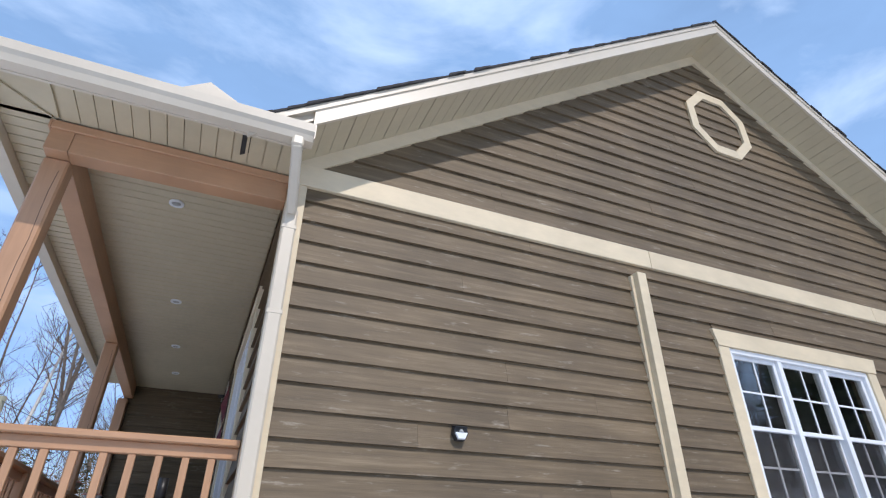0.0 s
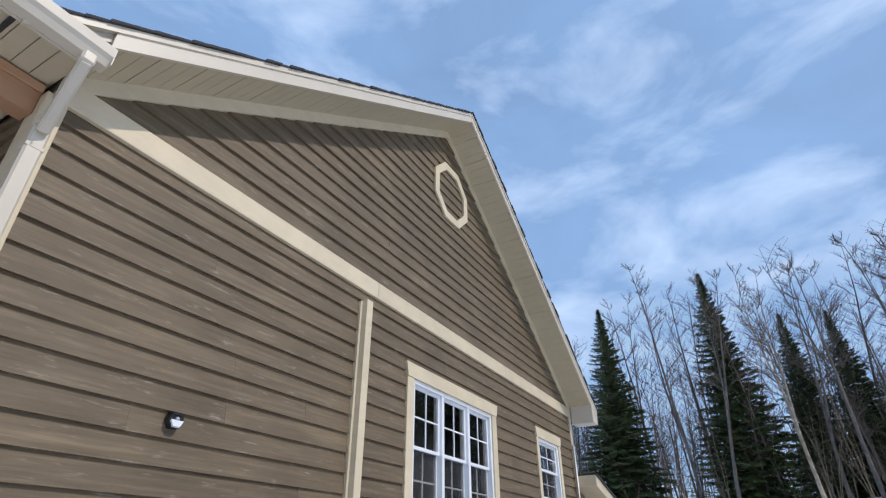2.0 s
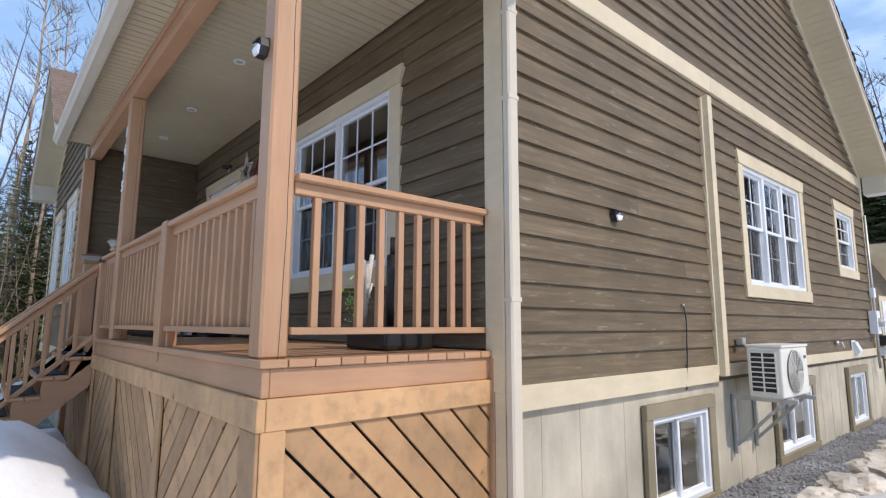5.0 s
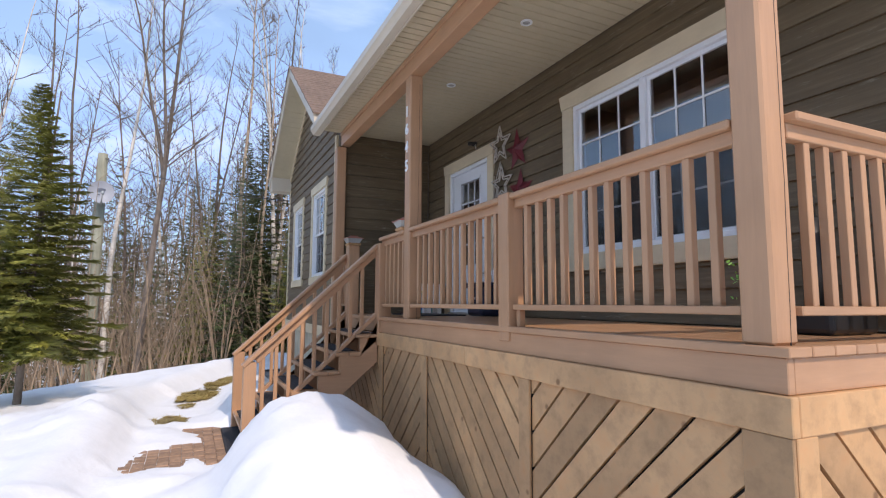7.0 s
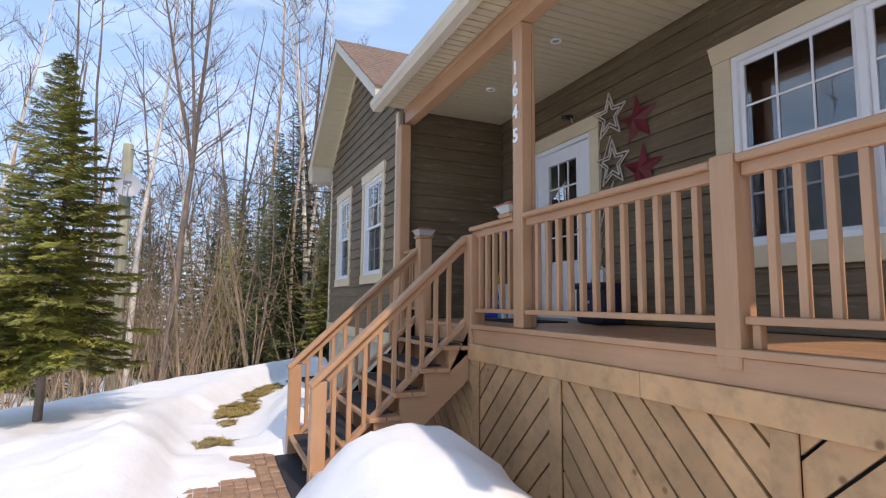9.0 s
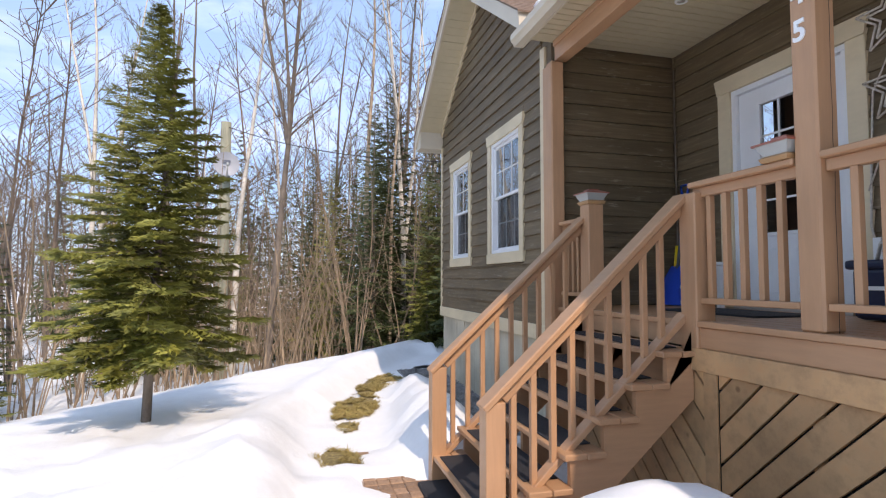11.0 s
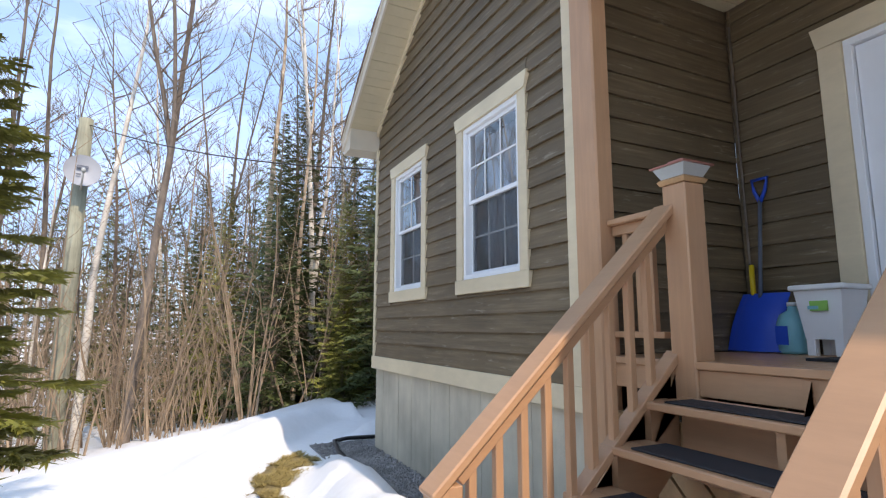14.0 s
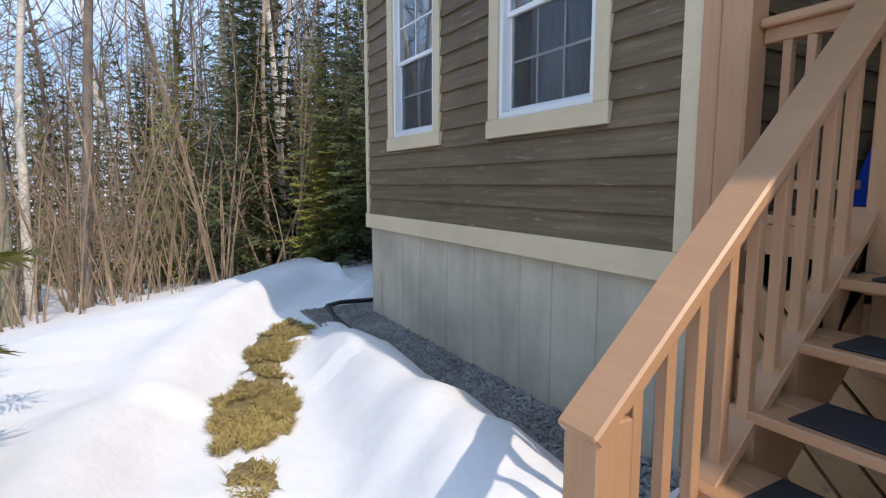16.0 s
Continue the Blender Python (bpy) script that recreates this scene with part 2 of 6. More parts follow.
nt.links.new(fleck.outputs["Fac"], cut.inputs["Value"])
nt.links.new(cut.outputs["Result"], worn.inputs["Factor"])
nt.links.new(plain, worn.inputs["A"])
knot = nt.nodes.new("ShaderNodeTexVoronoi")
knot.inputs["Scale"].default_value = 3.2
kcut = nt.nodes.new("ShaderNodeMapRange")
kcut.inputs["From Min"].default_value, kcut.inputs["From Max"].default_value = 0.035, 0.06
kcut.inputs["To Min"].default_value, kcut.inputs["To Max"].default_value = 0.55, 0.0
dark = nt.nodes.new("ShaderNodeMix")
dark.data_type = "RGBA"
dark.inputs["B"].default_value = (0.10, 0.07, 0.045, 1)
nt.links.new(tc.outputs["Object"], knot.inputs["Vector"])
nt.links.new(knot.outputs["Distance"], kcut.inputs["Value"])
nt.links.new(kcut.outputs["Result"], dark.inputs["Factor"])
nt.links.new(worn.outputs["Result"], dark.inputs["A"])
nt.links.new(dark.outputs["Result"], bsdf.inputs["Base Color"])


nt = M_CEDAR.node_tree
bsdf = nt.nodes["Principled BSDF"]
plain = bsdf.inputs["Base Color"].links[0].from_socket
tc, spots = nt.nodes.new("ShaderNodeTexCoord"), nt.nodes.new("ShaderNodeTexVoronoi")
spots.inputs["Scale"].default_value = 4.6
ring, knotty = nt.nodes.new("ShaderNodeMapRange"), nt.nodes.new("ShaderNodeMix")
ring.inputs["From Min"].default_value, ring.inputs["From Max"].default_value = 0.05, 0.11
ring.inputs["To Min"].default_value, ring.inputs["To Max"].default_value = 0.8, 0.0
knotty.data_type = "RGBA"
knotty.inputs["B"].default_value = (0.16, 0.075, 0.03, 1)
nt.links.new(tc.outputs["Object"], spots.inputs["Vector"])
nt.links.new(spots.outputs["Distance"], ring.inputs["Value"])
nt.links.new(ring.outputs["Result"], knotty.inputs["Factor"])
nt.links.new(plain, knotty.inputs["A"])
nt.links.new(knotty.outputs["Result"], bsdf.inputs["Base Color"])

# road sand melted out of the snow beside the gable
nt = M_SNOW.node_tree
bsdf = nt.nodes["Principled BSDF"]
plain = bsdf.inputs["Base Color"].links[0].from_socket
tc, axes = nt.nodes.new("ShaderNodeTexCoord"), nt.nodes.new("ShaderNodeSeparateXYZ")
nt.links.new(tc.outputs["Object"], axes.inputs["Vector"])


def span(socket, a, b, c, d):
    """1 between b and c, falling to 0 at a and d."""
    up, down, both = nt.nodes.new("ShaderNodeMapRange"), nt.nodes.new("ShaderNodeMapRange"), nt.nodes.new("ShaderNodeMath")
    up.inputs["From Min"].default_value, up.inputs["From Max"].default_value = a, b
    down.inputs["From Min"].default_value, down.inputs["From Max"].default_value = d, c
    both.operation = "MULTIPLY"
    for m, k in ((up, 0), (down, 1)):
        nt.links.new(socket, m.inputs["Value"])
        nt.links.new(m.outputs["Result"], both.inputs[k])
    return both.outputs[0]


sand = nt.nodes.new("ShaderNodeTexNoise")
sand.inputs["Scale"].default_value, sand.inputs["Detail"].default_value, sand.inputs["Roughness"].default_value = 0.9, 9, 0.62
sift = nt.nodes.new("ShaderNodeMapRange")
sift.inputs["From Min"].default_value, sift.inputs["From Max"].default_value, sift.inputs["To Max"].default_value = 0.44, 0.72, 0.85
nt.links.new(tc.outputs["Object"], sand.inputs["Vector"])
nt.links.new(sand.outputs["Fac"], sift.inputs["Value"])
where, how = nt.nodes.new("ShaderNodeMath"), nt.nodes.new("ShaderNodeMath")
where.operation = how.operation = "MULTIPLY"
nt.links.new(span(axes.outputs["X"], 0.3, 0.8, 2.6, 5.5), where.inputs[0])
nt.links.new(span(axes.outputs["Y"], 0.5, 2.5, 12.5, 14.5), where.inputs[1])
nt.links.new(where.outputs[0], how.inputs[0])
nt.links.new(sift.outputs["Result"], how.inputs[1])
dirty = nt.nodes.new("ShaderNodeMix")
dirty.data_type = "RGBA"
dirty.inputs["B"].default_value = (0.42, 0.33, 0.23, 1)
nt.links.new(how.outputs[0], dirty.inputs["Factor"])
nt.links.new(plain, dirty.inputs["A"])
nt.links.new(dirty.outputs["Result"], bsdf.inputs["Base Color"])


# ---- building helpers ----
def thing(name, place, label, category, group="", kind=""):
    """An empty at the base of a thing; its parts are hung under it."""
    ob = new(name)
    ob.empty_display_size = 0.1
    ob.location = place
    return tagged(ob, label, category, group, kind)


def hang(ob, parent):
    if parent is not None:
        ob.parent = parent
        if parent.type == "EMPTY":
            ob.matrix_parent_inverse = Matrix.Translation(parent.location).inverted()
    return ob


def part(name, bm, material, parent=None, label="", smooth=False):
    """Links a bmesh as one mesh object, under a thing or under a part."""
    bmesh.ops.recalc_face_normals(bm, faces=bm.faces)
    me = bpy.data.meshes.new(name)
    bm.to_mesh(me)
    bm.free()
    me.materials.append(material)
    if smooth:
        for f in me.polygons:
            f.use_smooth = True
    ob = hang(new(name, me), parent)
    return tagged(ob, label)


def raw_part(name, verts, faces, material, parent=None, label="", smooth=False):
    me = bpy.data.meshes.new(name)
    me.from_pydata(verts, [], faces)
    me.materials.append(material)
    if smooth:
        me.polygons.foreach_set("use_smooth", [True] * len(me.polygons))
    me.update()
    ob = hang(new(name, me), parent)
    return tagged(ob, label)


def box(bm, a, b, bevel=0.0):
    (x0, y0, z0), (x1, y1, z1) = a, b
    v = [bm.verts.new(c) for c in ((x0, y0, z0), (x1, y0, z0), (x1, y1, z0), (x0, y1, z0), (x0, y0, z1), (x1, y0, z1), (x1, y1, z1), (x0, y1, z1))]
    fs = [bm.faces.new([v[i] for i in q]) for q in ((0, 3, 2, 1), (4, 5, 6, 7), (0, 1, 5, 4), (1, 2, 6, 5), (2, 3, 7, 6), (3, 0, 4, 7))]
    if bevel:
        es = list({e for f in fs for e in f.edges})
        bmesh.ops.bevel(bm, geom=es, offset=bevel, segments=1, affect="EDGES", profile=0.5)
    return bm


def block(name, a, b, material, parent=None, label="", bevel=0.004):
    return part(name, box(bmesh.new(), a, b, bevel), material, parent, label)


def prism(bm, outline, way):
    """A closed outline of points, drawn out along the vector way."""
    low = [bm.verts.new(p) for p in outline]
    high = [bm.verts.new(Vector(p) + Vector(way)) for p in outline]
    bm.faces.new(low)
    bm.faces.new(high[::-1])
    k = len(low)
    for i in range(k):
        bm.faces.new((low[i], high[i], high[(i + 1) % k], low[(i + 1) % k]))
    return bm


def beam_between(bm, p, q, width, height, up=(0, 0, 1), bevel=0.004):
    """A straight bar of rectangular section from p to q."""
    p, q = Vector(p), Vector(q)
    along = (q - p).normalized()
    side = along.cross(Vector(up)).normalized() * width / 2
    top = side.cross(along).normalized() * height / 2
    ring = [s * side + u * top for s, u in ((-1, -1), (1, -1), (1, 1), (-1, 1))]
    a, b = [bm.verts.new(p + r) for r in ring], [bm.verts.new(q + r) for r in ring]
    fs = [bm.faces.new(a), bm.faces.new(b[::-1])]
    for i in range(4):
        fs.append(bm.faces.new((a[i], b[i], b[(i + 1) % 4], a[(i + 1) % 4])))
    if bevel:
        bmesh.ops.bevel(bm, geom=list({e for f in fs for e in f.edges}), offset=bevel, segments=1, affect="EDGES", profile=0.5)
    return bm


def tube(verts, faces, points, radii, sides):
    """Adds a tapering round tube along points to the lists of verts and faces."""
    first, k = len(verts), len(points)
    for i, p in enumerate(points):
        ahead = (points[min(i + 1, k - 1)] - points[max(i - 1, 0)]).normalized()
        a = ahead.cross(Vector((0.31, 0.17, 0.93)))
        a = a.normalized() if a.length > 1e-4 else Vector((1, 0, 0))
        b = ahead.cross(a)
        for j in range(sides):
            w = 2 * math.pi * j / sides
            verts.append(p + radii[i] * (math.cos(w) * a + math.sin(w) * b))
    for i in range(k - 1):
        for j in range(sides):
            o, u = first + i * sides, (j + 1) % sides
            faces.append((o + j, o + u, o + sides + u, o + sides + j))


def pipe(name, points, radius, material, parent=None, label="", sides=8):
    v, f = [], []
    pts = [Vector(p) for p in points]
    tube(v, f, pts, [radius] * len(pts), sides)
    n = len(v)
    f.append(tuple(range(sides))[::-1])
    f.append(tuple(range(n - sides, n)))
    return raw_part(name, [tuple(c) for c in v], f, material, parent, label, smooth=True)


def lathe(name, centre, profile, material, parent=None, label="", sides=20):
    """A turned body: profile is (radius, height) from the bottom up."""
    v, f = [], []
    for r, z in profile:
        for j in range(sides):
            w = 2 * math.pi * j / sides
            v.append((centre[0] + r * math.cos(w), centre[1] + r * math.sin(w), centre[2] + z))
    for i in range(len(profile) - 1):
        for j in range(sides):
            o, u = i * sides, (j + 1) % sides
            f.append((o + j, o + u, o + sides + u, o + sides + j))
    f.append(tuple(range(sides))[::-1])
    f.append(tuple(range(len(v) - sides, len(v))))
    return raw_part(name, v, f, material, parent, label, smooth=True)


def clip(poly, inside):
    """Cuts a flat polygon of (u, v) by half planes (a, b, c) with a*u + b*v <= c."""
    for a, b, c in inside:
        out = []
        for i, p in enumerate(poly):
            q = poly[(i + 1) % len(poly)]
            dp, dq = a * p[0] + b * p[1] - c, a * q[0] + b * q[1] - c
            if dp <= 0:
                out.append(p)
            if (dp < 0 < dq) or (dq < 0 < dp):
                s = dp / (dp - dq)
                out.append((p[0] + s * (q[0] - p[0]), p[1] + s * (q[1] - p[1])))
        poly = out
        if len(poly) < 3:
            return []
    return poly


# ---- the house: main sizes ----
DECK, GROUND = 1.30, -0.10
BACK = 9.40                       # the gable wall runs from y = 0 to here
RIDGE_Y, RIDGE_S, PITCH = 4.72, 7.40, 0.70
WING_L, WING_R, WING_F = -11.04, -6.80, -1.48
WING_X, WING_S = -8.92, 5.72
COURSE = 0.1585


def main_soffit(y):
    return RIDGE_S - PITCH * abs(y - RIDGE_Y)


def wing_soffit(x):
    return WING_S - PITCH * abs(x - WING_X)


class Side:
    """A wall face: u runs along it, d out of it."""

    def __init__(self, axis, plane, sign):
        self.axis, self.plane, self.sign = axis, plane, sign

    def at(self, u, d, z):
        return (self.plane + self.sign * d, u, z) if self.axis == "x" else (u, self.plane + self.sign * d, z)


GABLE = Side("x", 0.0, 1)
FRONT = Side("y", 0.0, -1)
WING = Side("y", WING_F, -1)
RECESS = Side("x", WING_R + 0.10, 1)


def slab(bm, side, u0, u1, d0, d1, z0, z1, bevel=0.0):
    a, b = side.at(u0, d0, z0), side.at(u1, d1, z1)
    return box(bm, tuple(map(min, a, b)), tuple(map(max, a, b)), bevel)


def piece(name, side, u0, u1, d0, d1, z0, z1, material, parent=None, label="", bevel=0.004):
    return part(name, slab(bmesh.new(), side, u0, u1, d0, d1, z0, z1, bevel), material, parent, label)


def pierced(name, side, u0, u1, z0, z1, holes, thick, material, label, top=None):
    """A thick wall with rectangular holes; top(u) is the sloping upper edge where there is one."""
    bm = bmesh.new()
    us = sorted({u0, u1, *[h[0] for h in holes], *[h[1] for h in holes]})
    for a, b in zip(us, us[1:]):
        zs, z = [], z0
        for h in sorted(holes, key=lambda h: h[2]):
            if h[0] < (a + b) / 2 < h[1]:
                zs.append((z, h[2]))
                z = h[3]
        zs.append((z, z1))
        for c, d in zs:
            if d - c > 0.001:
                slab(bm, side, a, b, -thick, 0, c, d)
    if top:
        mid = [u for u in (RIDGE_Y, WING_X) if u0 < u < u1]
        line = [(u0, top(u0)), *[(u, top(u)) for u in mid], (u1, top(u1))]
        outline = [side.at(u0, 0, z1), *[side.at(u, 0, z) for u, z in line], side.at(u1, 0, z1)]
        prism(bm, outline, Vector(side.at(0, -thick, 0)) - Vector(side.at(0, 0, 0)))
    return tagged(part(name, bm, material), label, "wall", kind="structure")


def clad(side, wall, u0, u1, z0, z1, holes, top=None, seed=1, longest=4.2, course=COURSE, first=None):
    """Lapped siding: every board a wedge, thicker at its lower edge, cut round the holes and under the slope."""
    dice = random.Random(seed)
    n = 0
    z = z0
    while z < z1 - 0.01:
        zt = min(z + course, z1) if z > z0 or first is None else first
        spans = []
        cuts = [h for h in holes if h[2] < zt and h[3] > z]
        edge = u0
        for h in sorted(cuts):
            spans.append((edge, h[0], z, zt))
            if h[2] > z + 0.02:
                spans.append((h[0], h[1], z, h[2]))
            if h[3] < zt - 0.02:
                spans.append((h[0], h[1], h[3], zt))
            edge = h[1]
        spans.append((edge, u1, z, zt))
        for a, b, c, d in spans:
            if b - a < 0.03:
                continue
            joints, u = [a], a + dice.uniform(0.8, longest)
            while u < b - 0.5:
                joints.append(u)
                u += dice.uniform(0.5, 1.0) * longest
            joints.append(b)
            for s, t in zip(joints, joints[1:]):
                s, t = s + 0.0008, t - 0.0008
                lo = [(s, c), (t, c), (t, d + 0.012), (s, d + 0.012)]
                if top:
                    mid = RIDGE_Y if side is GABLE else WING_X
                    k = top(mid)
                    lo = clip(lo, [(PITCH, 1, k + PITCH * mid), (-PITCH, 1, k - PITCH * mid)])
                if len(lo) < 3:
                    continue
                skew = dice.uniform(-0.0012, 0.0012)
                outer = [side.at(p[0], 0.030 - 0.025 * (p[1] - c) / (d - c + 0.012) + skew, p[1]) for p in lo]
                inner = [side.at(p[0], -0.002, p[1]) for p in lo]
                k = len(lo)
                faces = [tuple(range(k)), tuple(range(2 * k - 1, k - 1, -1))]
                faces += [(i, k + i, k + (i + 1) % k, (i + 1) % k) for i in range(k)]
                bm = bmesh.new()
                vs = [bm.verts.new(p) for p in outer + inner]
                for f in faces:
                    bm.faces.new([vs[i] for i in f])
                part("siding_board", bm, M_SIDING, wall)
                n += 1
        z = zt
    return n


# openings: u0, u1, z0, z1 of the frames
W_TRIPLE = (3.93, 5.86, 1.91, 3.27)
W_SMALL = (7.58, 8.50, 2.36, 3.27)
CELLAR = [(1.68, 2.70, -0.02, 0.72), (4.50, 5.70, 0.02, 0.72), (7.50, 8.42, 0.0, 0.74)]
W_FRONT = (-3.05, -1.24, 1.93, 3.43)
DOOR = (-5.88, -4.76, DECK, 3.35)
W_NEAR = (-8.45, -7.49, 1.90, 3.36)
W_FAR = (-10.30, -9.43, 1.90, 3.36)

wall_gable = pierced("wall_gable", GABLE, 0.0, BACK, 0.93, 3.9, [W_TRIPLE, W_SMALL], 0.16, M_WALL, "brown lapped wooden gable wall of the house", top=lambda y: main_soffit(y))
wall_front = pierced("wall_front", FRONT, WING_R + 0.1, -0.165, 0.93, 4.3, [W_FRONT, DOOR], 0.16, M_WALL, "shaded brown lapped wall behind the porch")
wall_wing = pierced("wall_wing", WING, WING_L, WING_R + 0.1, 0.93, 4.0, [W_NEAR, W_FAR], 0.16, M_WALL, "brown lapped front wall of the gabled wing", top=lambda x: wing_soffit(x))
wall_recess = pierced("wall_recess", RECESS, WING_F + 0.165, -0.002, 0.93, 4.3, [], 0.16, M_WALL, "shaded brown lapped side wall of the porch")
FRIEZE = 0.13

# plain walls that close the house
closing = bmesh.new()
box(closing, (WING_L, BACK - 0.16, -0.4), (-0.16, BACK, 4.0))
box(closing, (WING_L, WING_F + 0.16, -0.4), (WING_L + 0.16, BACK - 0.16, 4.0))
tagged(part("wall_back", closing, M_SIDING), "plain brown rear walls of the house", "wall", kind="structure")
# floor coloured near-black for the shade indoors
tagged(block("floor", (WING_L + 0.17, 0.17, 1.12), (-0.17, BACK - 0.17, 1.2), M_DARK), "floor inside the house, near-black to stand for indoor shade", "floor", kind="structure")

# foundation with its form joints
base = thing("wall_foundation", (0, 0, GROUND), "pale board-marked concrete foundation wall", "wall", kind="structure")
for a, b, hs in ((0.0, BACK, CELLAR),):
    us = sorted({a, b, *[h[0] for h in hs], *[h[1] for h in hs]})
    for s, t in zip(us, us[1:]):
        cut = [h for h in hs if h[0] < (s + t) / 2 < h[1]]
        if cut:
            piece("concrete", GABLE, s, t, -0.25, -0.012, -0.5, cut[0][2], M_CONCRETE, base, bevel=0)
            piece("concrete", GABLE, s, t, -0.25, -0.012, cut[0][3], 0.935, M_CONCRETE, base, bevel=0)
        else:
            piece("concrete", GABLE, s, t, -0.25, -0.012, -0.5, 0.935, M_CONCRETE, base, bevel=0)
piece("concrete", WING, WING_L + 0.02, WING_R + 0.06, -0.25, -0.012, -0.5, 0.935, M_CONCRETE, base, bevel=0)
piece("concrete", RECESS, WING_F + 0.24, 0, -0.25, -0.012, -0.5, 0.935, M_CONCRETE, base, bevel=0)
piece("concrete", FRONT, WING_R + 0.1, -0.25, -0.25, -0.012, -0.5, 0.935, M_CONCRETE, base, bevel=0)
dice = random.Random(5)
u = 0.35
while u < BACK - 0.1:
    if not any(h[0] - 0.1 < u < h[1] + 0.1 for h in CELLAR):
        piece("form_ridge", GABLE, u, u + dice.choice((0.006, 0.008, 0.03)), -0.013, -0.009, -0.3, 0.93, M_CONCRETE, base, bevel=0)
    u += dice.uniform(0.35, 0.62)
u = WING_L + 0.3
while u < WING_R:
    piece("form_ridge", WING, u, u + dice.choice((0.006, 0.008, 0.05)), -0.013, -0.008, -0.3, 0.93, M_CONCRETE, base, bevel=0)
    u += dice.uniform(0.34, 0.58)

# base trim, band, corner boards
trim = thing("trim", (0, 0, 0.93), "cream painted trim boards of the house", "trim", kind="structure")
piece("base_board", GABLE, -0.02, 2.93, 0.0, 0.045, 0.93, 1.09, M_TRIM, trim)
piece("base_board", GABLE, 3.05, BACK + 0.02, 0.0, 0.045, 0.97, 1.09, M_TRIM, trim)
piece("base_board", WING, WING_L - 0.03, WING_R + 0.02, 0.0, 0.045, 0.93, 1.09, M_TRIM, trim)
for a, b in ((0.0, 3.2), (3.203, 6.4), (6.403, BACK)):
    piece("band_board", GABLE, a, b, 0.0, 0.042, 3.91, 4.09, M_TRIM, trim)
piece("corner_board", FRONT, -0.13, 0.03, 0.0, 0.034, 1.05, 3.94, M_TRIM, trim)
piece("corner_board", GABLE, -0.032, 0.09, 0.0, 0.034, 1.09, 3.91, M_TRIM, trim)
piece("corner_board", GABLE, BACK - 0.09, BACK + 0.02, 0.0, 0.034, 1.09, 3.91, M_TRIM, trim)
piece("corner_board", WING, WING_R - 0.11, WING_R - 0.003, 0.0, 0.034, 1.09, 4.02, M_TRIM, trim)
piece("corner_board", WING, WING_L - 0.02, WING_L + 0.06, 0.0, 0.034, 1.09, 3.95, M_TRIM, trim)
bm = bmesh.new()
slab(bm, GABLE, 2.955, 3.05, 0.0, 0.10, 0.985, 3.80, 0.003)
slab(bm, GABLE, 2.925, 2.955, 0.0, 0.045, 0.99, 3.78, 0.002)
part("boxed_batten", bm, M_TRIM, trim, "boxed vertical cream batten")


def sloped_board(name, side, mid, peak, u0, u1, drop0, drop1, d0, d1, material, parent):
    """A board that follows the roof slope from u0 to u1 on one side of the ridge."""
    top = lambda u: peak - PITCH * abs(u - mid)
    outline = [side.at(u0, d0, top(u0) - drop0), side.at(u1, d0, top(u1) - drop0), side.at(u1, d0, top(u1) - drop1), side.at(u0, d0, top(u0) - drop1)]
    bm = prism(bmesh.new(), outline, Vector(side.at(0, d1, 0)) - Vector(side.at(0, d0, 0)))
    return part(name, bm, material, parent)


for a, b in ((0.0, RIDGE_Y), (RIDGE_Y, BACK)):
    sloped_board("frieze_board", GABLE, RIDGE_Y, RIDGE_S, a, b, 0.0, FRIEZE, 0.0, 0.04, M_TRIM, trim)
for a, b in ((WING_L, WING_X), (WING_X, WING_R)):
    sloped_board("frieze_board", WING, WING_X, WING_S, a, b, 0.0, 0.09, 0.0, 0.04, M_TRIM, trim)

# octagonal trim high in the gable
octagon = thing("octagon_trim", (0.03, 4.81, 5.75), "cream octagonal trim ring on the gable", "trim", kind="structure")
for i in range(8):
    w0, w1 = radians(22.5 + 45 * i), radians(67.5 + 45 * i)
    ring = [(4.81 + r * math.cos(w), 6.23 + r * 1.02 * math.sin(w)) for r, w in ((0.515, w0), (0.515, w1), (0.395, w1), (0.395, w0))]
    part("ring_board", prism(bmesh.new(), [GABLE.at(a, 0.02, b) for a, b in ring], (0.03, 0, 0)), M_TRIM, octagon)


# ---- roofs ----
def shingles(name, side_axis, mid, peak, low, along0, along1, material, parent, sign):
    """Shingle courses up one slope, each a thin wedge with its butt edge proud and a slightly ragged end."""
    v, f = [], []
    dice = random.Random(11 + int(sign))
    slope = math.hypot(1, PITCH)
    n = int(abs(mid - low) * slope / 0.14) + 1
    for i in range(n):
        a, b = low + sign * i * 0.14 / slope, low + sign * (i + 1.25) * 0.14 / slope
        if (b - mid) * sign > 0:
            b = mid
        s0, s1 = along0 + dice.uniform(-0.008, 0.008), along1 + dice.uniform(-0.012, 0.012)
        za, zb = peak - PITCH * abs(a - mid), peak - PITCH * abs(b - mid)
        k = len(v)
        for s in (s0, s1):
            for q, z in ((a, za - 0.004), (a, za + 0.020), (b, zb + 0.012), (b, zb - 0.004)):
                v.append((s, q, z) if side_axis == "y" else (q, s, z))
        f += [(k, k + 1, k + 2, k + 3), (k + 7, k + 6, k + 5, k + 4), (k, k + 4, k + 5, k + 1), (k + 1, k + 5, k + 6, k + 2), (k + 2, k + 6, k + 7, k + 3), (k + 3, k + 7, k + 4, k)]
    return tagged(raw_part(name, v, f, material, parent), kind="stuff")


RAKE, EAVE_F, EAVE_B = 0.46, -0.36, 9.72
roof = thing("roof_main", (-5, RIDGE_Y, 4.0), "dark shingled gable roof with cream fascia", "roof", kind="structure")


